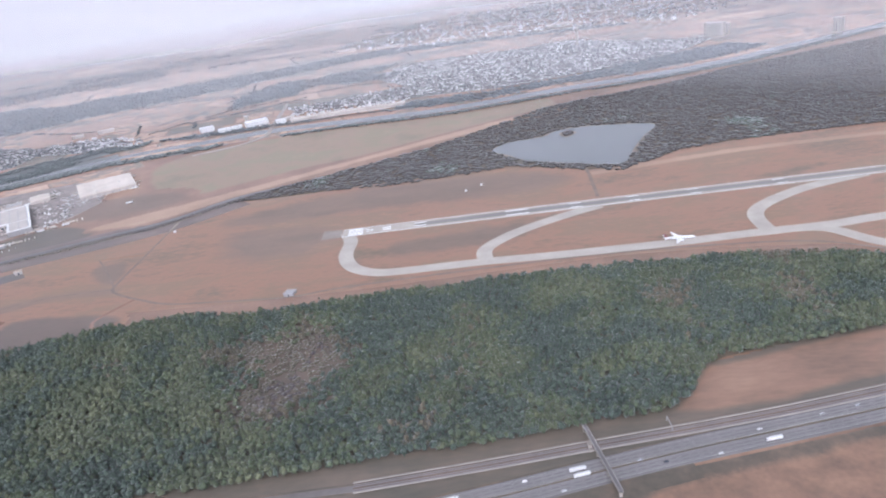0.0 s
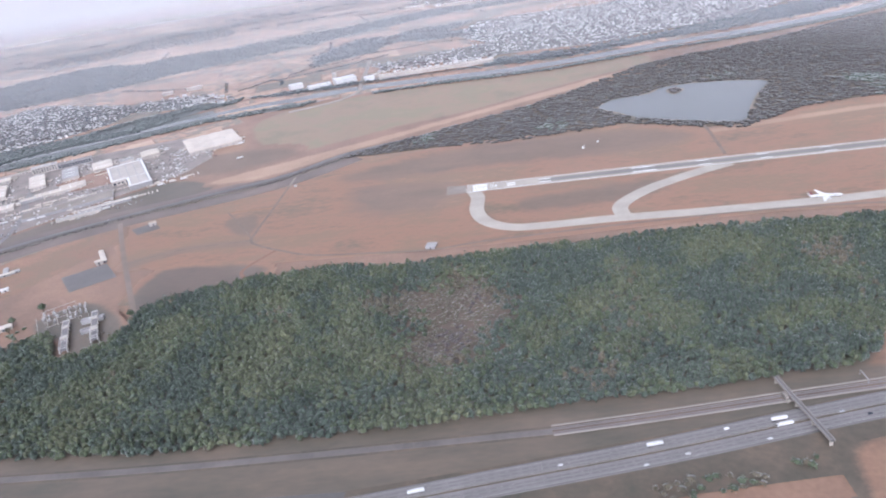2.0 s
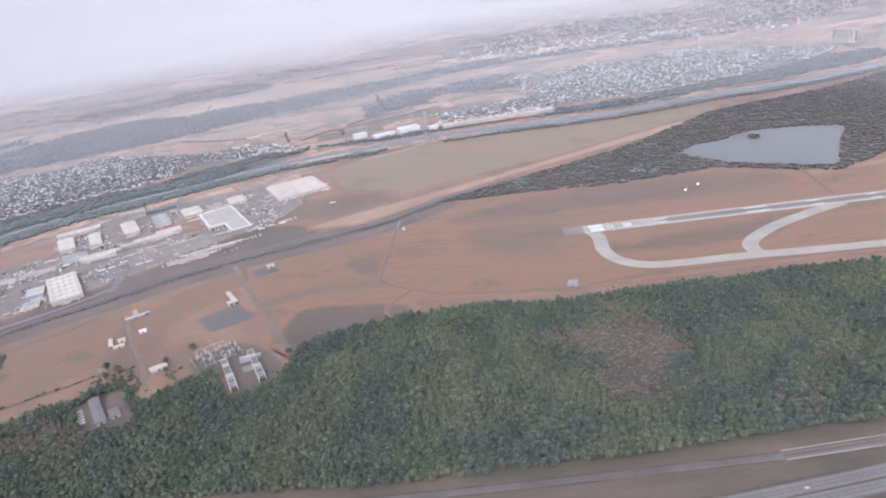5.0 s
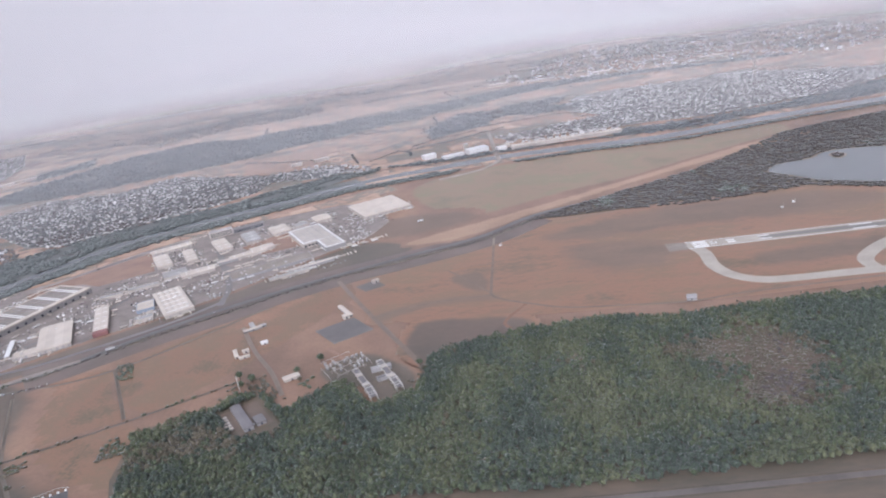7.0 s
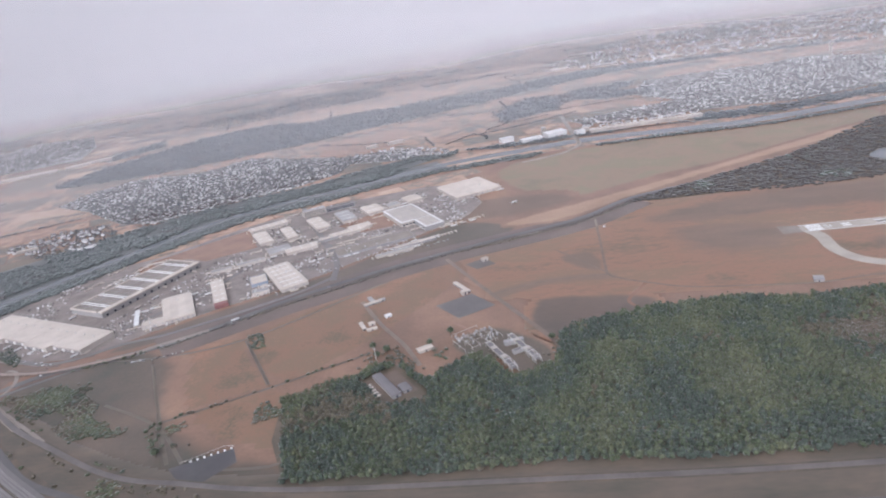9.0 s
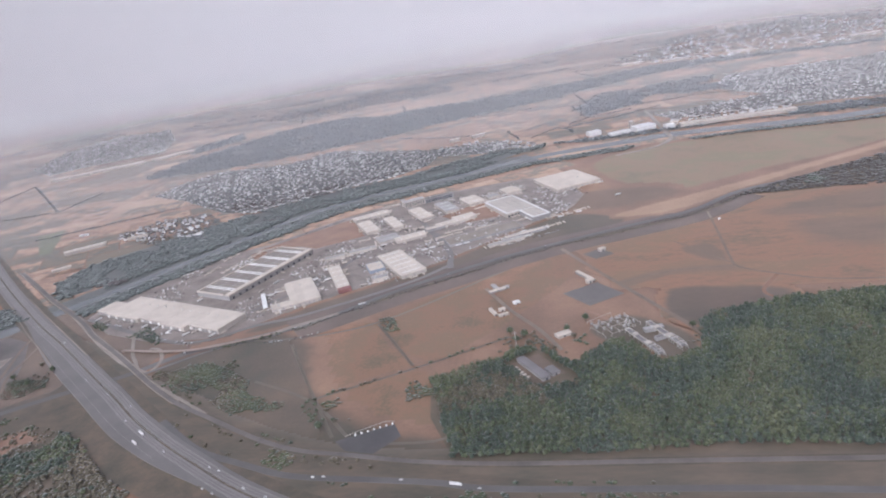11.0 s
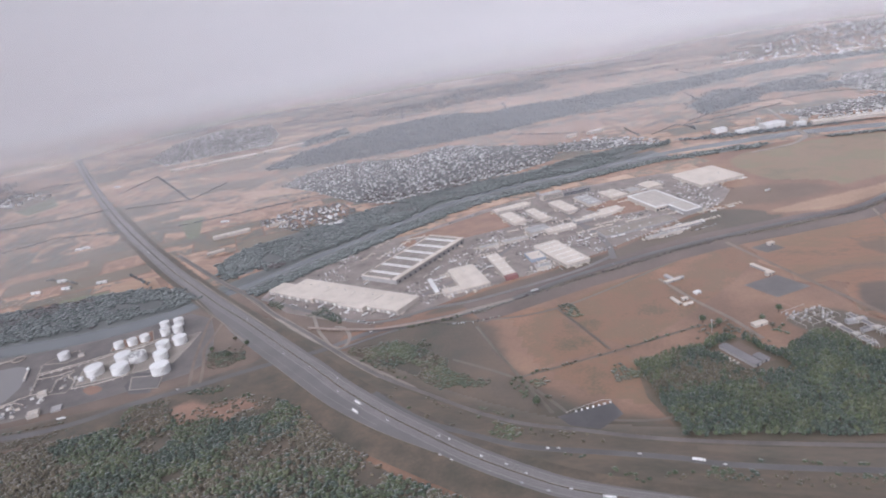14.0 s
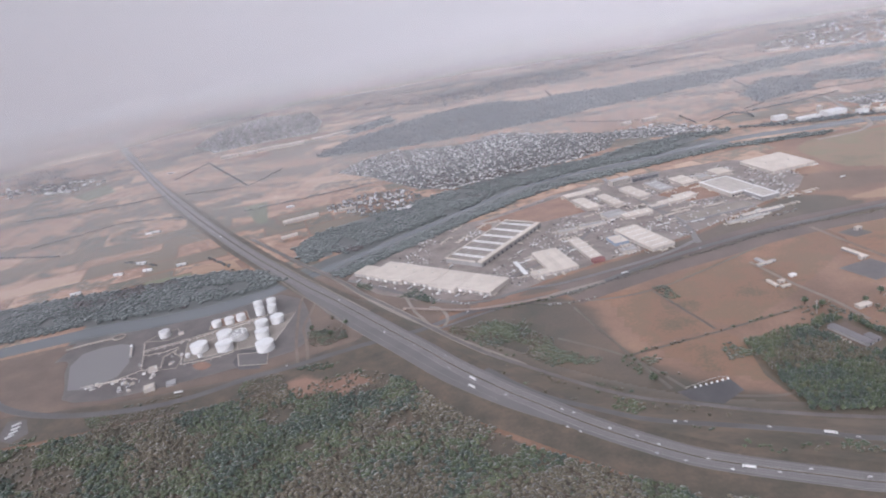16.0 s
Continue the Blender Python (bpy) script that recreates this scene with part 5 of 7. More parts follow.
HOUSES = []
TOWN_A = [(-1100, 950), (-1086, 1031), (-1040, 1085), (-914, 1075), (-872, 1110), (-838, 1150), (-750, 1104), (-640, 1060), (-523, 1055), (-480, 1010), (-540, 985), (-615, 1000), (-622, 946), (-679, 888), (-729, 865), (-768, 837), (-808, 815), (-844, 786), (-902, 802), (-1012, 896)]
NEAR_A = [(-905, 795), (-844, 780), (-768, 832), (-679, 883), (-640, 925), (-690, 912), (-760, 872), (-830, 832), (-900, 830)]
PA = houses("village_houses", TOWN_A, 7.4, 3.2, 25, "dense village of white houses with grey and reddish roofs", NEAR_A, 11, keep=0.68)
sheet("village_ground", TOWN_A, 0.1, M_town, "gardens and lanes between the village houses", "ground")
TOWN_B = [(-82, 1443), (0, 1455), (127, 1445), (263, 1470), (330, 1390), (480, 1270), (400, 1190), (295, 1127), (217, 1108), (73, 1066), (-44, 1080), (-236, 1080), (-260, 1120), (-70, 1190), (-130, 1300)]
PB = houses("town_houses", TOWN_B, 8.6, 3.3, 5, "dense town of pale houses beyond the river", None, 12, keep=0.62)
sheet("town_ground", TOWN_B, 0.1, M_town, "gardens and streets between the town houses", "ground")
TOWN_C = [(-1691, 1373), (-1752, 1577), (-1709, 1751), (-1526, 1735), (-1406, 1552), (-1347, 1390), (-1450, 1345), (-1511, 1313), (-1562, 1266)]
PC = houses("distant_village_houses", TOWN_C, 13, 5, 30, "distant village of pale houses", None, 13, keep=0.6)
sheet("village_ground", TOWN_C, 0.1, M_town, "gardens between the houses of the far village", "ground")
TOWN_D = [(-300, 1900), (-128, 2071), (90, 2450), (600, 2200), (900, 1900), (520, 1560), (161, 1721), (-110, 1685)]
PD = houses("distant_town_houses", TOWN_D, 22, 6, 5, "distant town of pale buildings", None, 14, keep=0.55)
PE = houses("hamlet_houses", [(-1030, 750), (-985, 790), (-925, 800), (-900, 760), (-880, 700), (-960, 700), (-1020, 720)], 10, 4.6, 25, "loose hamlet of houses among trees", None, 15, keep=0.7)
houses("riverside_houses", [(-240, 1050), (-170, 1052), (-60, 1062), (-60, 1082), (-180, 1085), (-250, 1080)], 7.5, 4.8, 6, "rows of white riverside houses", None, 16)
houses("riverside_houses", [(-640, 1052), (-560, 1075), (-500, 1050), (-440, 1010), (-470, 985), (-540, 1030)], 7.5, 4.6, 18, "scattered white houses beside the fields", None, 17, keep=0.6)
houses("distant_farm_houses", [(-2050, 1080), (-1950, 1010), (-1760, 1000), (-1700, 1060), (-1850, 1120)], 17, 8, 10, "distant hamlet beside the motorway", None, 18, keep=0.5)


def house(L, W, h, rise):
    ob = thing("house", 0, 0, 0, 0, "white rendered house with a tiled gable roof", "house", "houses of the village")
    bm = bmesh.new()
    ends = [[bm.verts.new((x, y, z)) for y, z in ((-W / 2, 0), (W / 2, 0), (W / 2, h), (0, h + rise - 0.27), (-W / 2, h))] for x in (-L / 2, L / 2)]
    for i in range(5):
        bm.faces.new((ends[0][i], ends[1][i], ends[1][(i + 1) % 5], ends[0][(i + 1) % 5]))
    bm.faces.new(ends[0])
    bm.faces.new(ends[1][::-1])
    bmesh.ops.recalc_face_normals(bm, faces=bm.faces[:])
    part("wall", bm, M_render, ob)
    bm = bmesh.new()
    o = 0.3
    ring = [[bm.verts.new((x, y, z)) for y, z in ((-W / 2 - o, h - 0.1), (0, h + rise), (W / 2 + o, h - 0.1), (W / 2 + o, h - 0.3), (0, h + rise - 0.25), (-W / 2 - o, h - 0.3))] for x in (-L / 2 - o, L / 2 + o)]
    for i in range(6):
        bm.faces.new((ring[0][i], ring[0][(i + 1) % 6], ring[1][(i + 1) % 6], ring[1][i]))
    bm.faces.new(ring[0])
    bm.faces.new(ring[1][::-1])
    bmesh.ops.recalc_face_normals(bm, faces=bm.faces[:])
    part("roof", bm, M_tile, ob)
    part("chimney", boxes((L * 0.2, 0.3, h + rise * 0.4, L * 0.2 + 0.4, 0.7, h + rise + 0.5)), M_tile, ob)
    part("window", boxes((-L / 4 - 0.3, -W / 2 - 0.03, h * 0.35, -L / 4 + 0.3, -W / 2 + 0.05, h * 0.75)), M_glass, ob)
    return ob


base_houses = [house(5.2, 3.8, 2.4, 1.5), house(4.4, 3.6, 2.9, 1.4), house(6.2, 3.9, 2.2, 1.6), house(4.8, 4.4, 2.6, 1.8)]
used = set()
for x, y, a, k in HOUSES[:175]:
    if k in used:
        copy_thing(base_houses[k], pose(x, y, 0, 0, 0, a))
    else:
        used.add(k)
        base_houses[k].matrix_basis = pose(x, y, 0, 0, 0, a)

# ---- belts of trees, hedges and scattered woods ----


def near_house(Q, P, d):
    """Drops the spots that stand too close to a house."""
    keep = np.ones(len(Q), bool)
    for i in range(0, len(Q), 400):
        keep[i:i + 400] = (np.abs(Q[i:i + 400, None] - P[None]).max(-1) > d).all(1)
    return Q[keep]


far_spots = []
RAGGED = {39: 0.42, 32: 0.2, 33: 0.25, 42: 0.05, 37: 0.1, 38: 0, 43: 0, 36: 0.12, 34: 0.3}
BANK = (32, 33, 34, 35, 37, 38, 42, 43)
for poly, sp, seed in (
        ([(-1204, 1095), (-1060, 1110), (-960, 1135), (-870, 1180), (-760, 1222), (-680, 1290), (-575, 1347), (-460, 1414), (-350, 1492), (-225, 1577), (-84, 1638), (120, 1645), (420, 1605), (420, 1640), (100, 1695), (-73, 1730), (-214, 1722), (-350, 1638), (-486, 1587), (-620, 1553), (-750, 1530), (-830, 1478), (-900, 1525), (-980, 1522), (-1060, 1465), (-1130, 1362), (-1200, 1245), (-1224, 1125)], 10.5, 31),
        ([(-1320, 420), (-1242, 452), (-1175, 468), (-1081, 508), (-1010, 506), (-962, 472), (-1000, 440), (-1074, 405), (-1160, 372), (-1300, 310), (-1500, 200), (-1560, 260)], 8, 32),
        ([(-985, 640), (-900, 720), (-850, 775), (-800, 800), (-770, 765), (-789, 707), (-851, 630), (-881, 592), (-914, 547), (-960, 560)], 7.5, 33),
        ([(-835, 790), (-740, 853), (-640, 895), (-594, 945), (-520, 985), (-440, 1005), (-440, 985), (-480, 960), (-554, 878), (-634, 846), (-714, 793), (-770, 765)], 8, 34),
        ([(-1000, 570), (-992, 630), (-955, 610), (-935, 545), (-960, 520)], 8, 35),
        ([(-440, 1005), (-350, 1008), (-260, 1015), (-60, 1000), (60, 1005), (170, 1040), (300, 1052), (420, 1085), (520, 1140), (480, 1200), (380, 1170), (220, 1095), (70, 1050), (-80, 1042), (-80, 1010), (-260, 1000), (-380, 985)], 9, 36),
        ([(-450, 880), (-330, 905), (-300, 925), (-345, 925), (-460, 895)], 8, 37),
        ([(-230, 935), (-150, 943), (0, 938), (120, 965), (200, 980), (200, 974), (120, 955), (0, 928), (-150, 932), (-235, 925)], 7, 38),
        ([(-911, 484), (-834, 604), (-754, 720), (-696, 776), (-600, 820), (-462, 894), (-450, 884), (-590, 806), (-680, 758), (-735, 705), (-815, 592), (-890, 475)], 6, 42),
        ([(200, 976), (300, 995), (430, 1032), (540, 1084), (700, 1154), (700, 1144), (540, 1072), (430, 1020), (300, 984), (200, 966)], 7, 43),
        ([(-2152, 1187), (-2172, 1297), (-2042, 1283), (-1922, 1193), (-1830, 1090), (-1876, 1022), (-1980, 1028)], 14, 39),
        ([(-180, 1290), (-80, 1300), (-60, 1360), (-170, 1370), (-250, 1330)], 10, 40),
        ([(-370, 1180), (-270, 1250), (-250, 1400), (-330, 1420), (-390, 1280)], 10, 41),
        ([(-1258, 1700), (-1169, 1770), (-1052, 1790), (-995, 1920), (-859, 1950), (-719, 1870), (-700, 1770), (-794, 1700), (-915, 1690), (-980, 1610), (-1100, 1600)], 14, 44),
        ([(-1271, 1354), (-1194, 1511), (-1147, 1418), (-1220, 1302)], 12, 45),
        ([(-305, 1318), (-231, 1440), (-91, 1473), (-127, 1390), (-211, 1347), (-311, 1240)], 11, 46),
        ([(-2214, 2020), (-1789, 1856), (-1668, 1742), (-2018, 1808)], 15, 47)):
    if seed not in (39, 44, 47):
        sheet("wood_floor", poly, 0.122 if seed in BANK else 0.1, M_wood_floor, "dark undergrowth beneath the trees", "ground")
    far_spots.append(scatter(poly, sp * (0.44 if seed in BANK else 0.62), seed=seed, keep=0.92, patchy=RAGGED.get(seed, 0.16)))
    far_spots[-1] = far_spots[-1] + np.random.default_rng(seed).normal(0, 2.2 if seed in BANK else 5.5, far_spots[-1].shape)
rng = np.random.default_rng(77)
for k in range(52):
    cx, cy = rng.uniform(-2300, 1300), rng.uniform(1650, 2500)
    a, b, t = rng.uniform(70, 300), rng.uniform(10, 42), radians(rng.normal(10, 11))
    q = [(cx + a * math.cos(u) * math.cos(t) - b * math.sin(u) * math.sin(t), cy + a * math.cos(u) * math.sin(t) + b * math.sin(u) * math.cos(t)) for u in (math.tau * j / 12 for j in range(12))]
    far_spots.append(scatter(q, 11, seed=100 + k, keep=0.7, patchy=0.48))
village_spots = [near_house(scatter(poly, sp, seed=int(sp * 3)), P, sp * 0.3) for P, poly, sp in ((PB, TOWN_B, 7.5), (PA, TOWN_A, 6.5), (PC, TOWN_C, 19), (PD, TOWN_D, 30), (PE, [(-1030, 740), (-985, 800), (-925, 810), (-880, 760), (-870, 690), (-960, 690)], 6))]
woodland("village_trees", np.concatenate(village_spots), 2.2, 1.5, CROWNS_BANK, [M_leaf_hazed, M_leafless], "garden trees between the village houses", 26, 0.1, soft=True)
near_belts, far_belts = [far_spots[k] for k in (1, 2, 3, 4, 6, 7, 8, 9)], [far_spots[k] for k in (0, 5, 10, 11, 12, 13, 14, 15, 16)]
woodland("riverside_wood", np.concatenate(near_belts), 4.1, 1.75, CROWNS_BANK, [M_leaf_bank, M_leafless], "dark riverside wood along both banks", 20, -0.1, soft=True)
woodland("tree_belts", np.concatenate(far_belts), 3.8, 2.3, CROWNS_BANK, [M_leaf_hazed, M_leafless], "grey-green belts of trees between fields", 21, -0.15, soft=True)
woodland("distant_woods", np.concatenate(far_spots[17:]), 6.0, 2.4, CROWNS_BANK, [M_leaf_hazed, M_leafless], "distant strips of woodland", 22, 0.05, soft=True)


def row_of(line, spacing, jitter, seed, keep=0.78):
    rng = np.random.default_rng(seed)
    pts = []
    for a, b in zip(line, line[1:]):
        m = max(1, int(math.dist(a, b) / spacing))
        for j in range(m):
            if rng.random() < keep:
                pts.append((a[0] + (b[0] - a[0]) * j / m + rng.normal(0, jitter), a[1] + (b[1] - a[1]) * j / m + rng.normal(0, jitter)))
    return np.array(pts)


def clear_of(Q, lines=None):
    """Drops the spots that stand on a carriageway."""
    keep = np.ones(len(Q), bool)
    for line, d in lines or ((MOTORWAY, 12), (COLLECTOR_LINE, 9), (RAIL, 4.5), (EXIT, 4), (COUNTRY_ROAD, 5.5), (SERVICE_ROAD, 3.5)):
        pts = np.array([(p.x, p.y) for p in curve_points(line, 24)])
        for i in range(0, len(Q), 200):
            keep[i:i + 200] &= (np.hypot(Q[i:i + 200, None, 0] - pts[None, :, 0], Q[i:i + 200, None, 1] - pts[None, :, 1]) > d).all(1)
    return Q[keep]


COLLECTOR_LINE = [(-945, 458), (-834.5, 365), (-723, 276.3), (-625, 216)]
COUNTRY_ROAD = [(-1140, 240), (-1064, 214), (-1012, 215.5), (-960, 227), (-924, 245), (-895, 268), (-855, 292), (-808, 324), (-762, 350), (-726, 381), (-678, 399), (-622, 426), (-553, 484), (-466, 538), (-354, 590)]
SERVICE_ROAD = [(-940, 500), (-916, 484), (-833, 412), (-786, 375), (-731, 337), (-660, 290)]
ROAD_TREES = [(-640, 410), (-600, 440), (-553, 474), (-510, 500), (-466, 530), (-407, 560), (-354, 580), (-281, 612), (-221, 662)]
hedges = [row_of([(-700, 385), (-640, 410)], 3, 1.5, 2), 
          row_of([(-590, 300), (-575, 282), (-562, 268)], 1.6, 3.2, 5), row_of([(-680, 366), (-655, 330), (-640, 300)], 3, 3, 6), row_of([(-735, 350), (-690, 312), (-640, 275), (-580, 244), (-520, 228)], 2.2, 3.5, 7),
          row_of([(-720, 300), (-660, 262), (-600, 232)], 2.4, 2.0, 8), row_of([(-860, 340), (-845, 360), (-850, 330), (-835, 345)], 1.5, 5, 10),
          row_of([(-520, 200), (-440, 196), (-380, 200)], 2.6, 3.0, 11), row_of([(-455, 350), (-450, 372), (-440, 378), (-430, 366), (-415, 345)], 1.6, 3.0, 12), row_of([(-398, 375), (-402, 362), (-398, 355)], 1.8, 1.8, 13),
          row_of([(-585, 302), (-518, 337), (-453, 375)], 3.6, 0.7, 14, 0.6), row_of([(-318, 372), (-312, 366), (-330, 350)], 2, 3, 15)]
woodland("roadside_hedge", row_of(ROAD_TREES, 1.3, 1.5, 1, 0.85), 1.3, 0.9, CROWNS_BANK, [M_leafless, M_leaf_dry], "low brown-grey hedge along the country road", 43, 0.15, "hedge", soft=True)
woodland("hedgerow_bushes", clear_of(np.concatenate(hedges), ((MOTORWAY, 12), (COLLECTOR_LINE, 9), (RAIL, 3.6), (EXIT, 3.5))), 1.4, 1.4, CROWNS_NEAR, [M_leaf_dry, M_leaf], "dark green hedges and bushes along roads and plots", 23, 0.4, "bushes")
field_hedges = []
for k, line in enumerate(([(-1501, 649), (-1448, 702), (-1407, 748), (-1286, 752)], [(-1501, 1022), (-1505, 1155), (-1266, 917)], [(-1387, 897), (-1266, 917), (-1253, 1026)], [(-1700, 800), (-1500, 860), (-1430, 900)], [(-1650, 620), (-1400, 600)], [(-1180, 760), (-1100, 800), (-1000, 860)],
                          [(-1120, 560), (-1060, 520)], [(-1250, 560), (-1180, 540)], [(-720, 1190), (-640, 1150), (-560, 1130)], [(-402, 1130), (-370, 1168), (-329, 1183), (-287, 1208)], [(-464, 1056), (-424, 1113), (-402, 1092), (-396, 1060)], [(-483, 1054), (-510, 1135)], [(-385, 1425), (-362, 1294), (-337, 1206)], [(-620, 1010), (-600, 1060)], 
                          [(-300, 1230), (-160, 1260), (-60, 1240)], [(-420, 1100), (-330, 1140), (-240, 1200)])):
    field_hedges.append(row_of(line, 2.6, 0.9, 40 + k, 0.8))
rng = np.random.default_rng(61)
strips = []
for k in range(64):
    x, y, t = rng.uniform(-2000, 700), rng.uniform(1120, 2250), radians(rng.normal(14, 5) + (90 if rng.random() < 0.25 else 0))
    n_long = rng.uniform(50, 210)
    if not any(inside((x, y), town) for town in (TOWN_A, TOWN_B, TOWN_C)) and math.dist((x, y), (-1441, 914)) > 120:
        strips.append(row_of([(x, y), (x + n_long * 0.5 * math.cos(t), y + n_long * 0.5 * math.sin(t) + rng.normal(0, 5)), (x + n_long * math.cos(t), y + n_long * math.sin(t))], 5, 1.4, 300 + k, 0.82))
woodland("far_hedges", clear_of(np.concatenate(strips), ((MOTORWAY, 14),)), 3.0, 2.2, CROWNS_BANK, [M_leaf_hazed, M_leafless], "thin grey-green hedges between the far fields", 25, 0.0, "hedges", soft=True)
woodland("field_hedges", np.concatenate(field_hedges), 2.0, 2.2, CROWNS_MID, [M_leaf_hazed, M_leaf_dry], "dark hedges between the fields", 24, 0.1, "hedges")


bush_spots = [clear_of(scatter(poly, 2.6, keep=0.75, patchy=0.58, seed=200 + k)) for k, poly in enumerate((
    [(-890, 378), (-873, 388), (-841, 367), (-806, 332), (-831, 321), (-860, 322)], [(-665, 305), (-656, 317), (-624, 307), (-608, 287), (-634, 283)],
    [(-740, 330), (-692, 292), (-643, 279), (-591, 258), (-545, 240), (-529, 229), (-600, 226), (-651, 246), (-720, 296)], [(-566, 420), (-555, 423), (-517, 342), (-528, 336)], [(-578, 299), (-566, 302), (-546, 275), (-562, 274)],
    [(-876, 466), (-833, 437), (-815, 447), (-790, 433), (-763, 408), (-763, 398), (-792, 416), (-823, 419), (-871, 453)], [(-734, 344), (-681, 376), (-659, 361), (-642, 332), (-699, 336)],
    [(-1050, 172), (-1000, 222), (-905, 256), (-858, 288), (-800, 300), (-794, 286), (-850, 257), (-900, 233), (-1030, 178)], [(-600, 230), (-540, 206), (-480, 198), (-420, 192), (-340, 190), (-340, 210), (-420, 214), (-480, 210), (-545, 216)],
    [(-522, 330), (-503, 318), (-475, 234), (-495, 236), (-516, 290)], [(-440, 352), (-452, 372), (-436, 380), (-425, 362)],
    [(-740, 350), (-700, 366), (-650, 335), (-600, 300), (-612, 286), (-660, 300), (-720, 335)]))]
woodland("thicket", np.concatenate(bush_spots), 1.5, 1.1, CROWNS_MID, GREENS, "dark green thickets on rough ground", 27, 0.32, "bushes")


def tree(h, r, seed, material):
    ob = thing("tree", 0, 0, 0, 0, "round-crowned green tree standing alone" if material is M_leaf else "dry brownish tree standing alone", "tree", "single trees")
    bm = rod(bmesh.new(), (0, 0, 0), (0.1, 0.05, h * 0.5), 0.05 * h, 8, 0.03 * h)
    for k in range(4):
        a = k * 1.7 + seed
        rod(bm, (0.06, 0.03, h * 0.35), (r * 0.55 * math.cos(a), r * 0.55 * math.sin(a), h * (0.55 + 0.05 * k)), 0.022 * h, 6, 0.01 * h)
    part("trunk", bm, M_bark, ob)
    V, F = crown_shape(seed, 160, 2, 0.26)
    W = np.c_[V[:, 0] * r, V[:, 1] * r, V[:, 2] * h * 0.42 + h * 0.28]
    me = joined("crown", W, F, material)
    c = new("crown", me)
    c.parent = ob
    return ob


solo = [tree(7, 2.6, 91, M_leaf), tree(5.5, 2.2, 92, M_leaf), tree(5, 2.0, 93, M_leaf_dry)]
spots = [(-441, 372), (-447, 366), (-438, 360), (-452, 378), (-410, 378), (-405, 366), (-396, 392), (-322, 372), (-318, 364),
         (-567, 266), (-870, 352), (-858, 372), (-846, 340), (-840, 362)]
for k, (x, y) in enumerate(spots):
    if k < 3:
        solo[k].matrix_basis = pose(x, y, 0, 0, 0, 50 * k)
    else:
        copy_thing(solo[k % 3], pose(x, y, 0, 0, 0, 37 * k))

# ---- motorway details ----
motorway = bpy.data.objects["motorway"]
for off in (6.3, -6.3):
    ribbon("lane_line", MOTORWAY, 0.24, 0.34, M_paint, parent=motorway, offset=off)
for off in (1.05, -1.05):
    ribbon("lane_line", MOTORWAY, 0.22, 0.34, M_paint, parent=motorway, offset=off)
for off in (2.8, 4.55, -2.8, -4.55):
    ribbon("lane_dashes", MOTORWAY, 0.13, 0.34, M_paint, parent=motorway, offset=off, step=40, dash=1)
for off in (1.9, 3.7, 5.5, -1.9, -3.7, -5.5):
    ribbon("worn_lane", MOTORWAY, 0.95, 0.325, M_weathered_road, parent=motorway, offset=off)
ribbon("median_strip", MOTORWAY, 1.5, 0.36, M_floor, parent=motorway)
bm = bmesh.new()
line = curve_points(MOTORWAY[2:-2], 6)
for a, b in zip(line, line[1:]):
    rod(bm, (a.x, a.y, 0.75), (b.x, b.y, 0.75), 0.08, 4)
    rod(bm, (a.x, a.y, 0.3), (a.x, a.y, 0.75), 0.06, 4)
part("guard_rail", bm, M_wall_grey, motorway)
# collector lanes on the town side of the junction, narrowing at both ends
COLLECTOR = [(-945, 458), (-888, 410), (-834.5, 365), (-774, 317), (-723, 276.3), (-671.7, 241.4), (-625, 216)]
ribbon("slip_lane", COLLECTOR, lambda x: max(1.5, min(11.0, (x + 950) * 0.13, (-612 - x) * 0.11)), 0.32, M_road, "grey slip lane beside the motorway", "road", edge=0.2)
ribbon("slip_lane_line", COLLECTOR[1:-1], 0.2, 0.35, M_paint, "worn white line of the slip lane", "road marking")
ribbon("parapet", [(-1010, 512), (-940, 448), (-884, 402), (-845, 368)], 0.4, 0.9, M_weathered, "grey concrete bridge parapet of the motorway", "parapet", edge=0.3)
ribbon("parapet", [(-1003, 531), (-949, 486.5), (-866, 420.5), (-826, 388.5)], 0.4, 0.9, M_weathered, "grey concrete bridge parapet of the motorway", "parapet", edge=0.3)
# railway on its bank beside the motorway, crossing the river
ribbon("railway_bank", RAIL, 6.5, 0.17, M_scrub, "brown gravel bank of the railway", "railway", edge=0.05)
ribbon("railway", RAIL, 3.4, 0.3, M_oil_yard, "dark ballast of the railway line", "railway", edge=0.12)
for off in (2.3, -2.3):
    ribbon("barrier_wall", RAIL[:10], 0.26, 0.7, M_weathered, "low pale parapet beside the railway", "wall", offset=off, edge=0.2)
# verges
ribbon("verge", MOTORWAY[2:21], 33, 0.13, M_scrub, "dark rough grass verge along the motorway", "verge")
ribbon("verge", ROAD_TREES, 46, 0.125, M_verge, "dry brown grass verge along the country road", "verge")

ribbon("scrub_strip", ROAD_TREES, 7, 0.15, M_scrub, "dark scrubby ditch along the country road", "verge")
# railway in its cutting, with pale walls, beside the forest
TRACK = [(-61, 231), (-9, 235.5), (36, 240), (108, 247), (177, 256), (420, 292), (1200, 420)]
ribbon("railway", TRACK, 5.2, 0.24, M_rough, "double railway track on dark ballast", "railway", edge=0.1)
rail_ob = [o for o in bpy.data.objects if o.name.startswith("railway")][-1]
for off in (-1.9, -0.9, 0.9, 1.9):
    ribbon("rail", TRACK, 0.1, 0.4, M_roof_dark, parent=rail_ob, offset=off, edge=0.1)
for off in (3.1, -3.1):
    ribbon("barrier_wall", TRACK, 0.35, 0.9, M_weathered, "low pale concrete wall beside the railway", "wall", offset=off, edge=0.2)
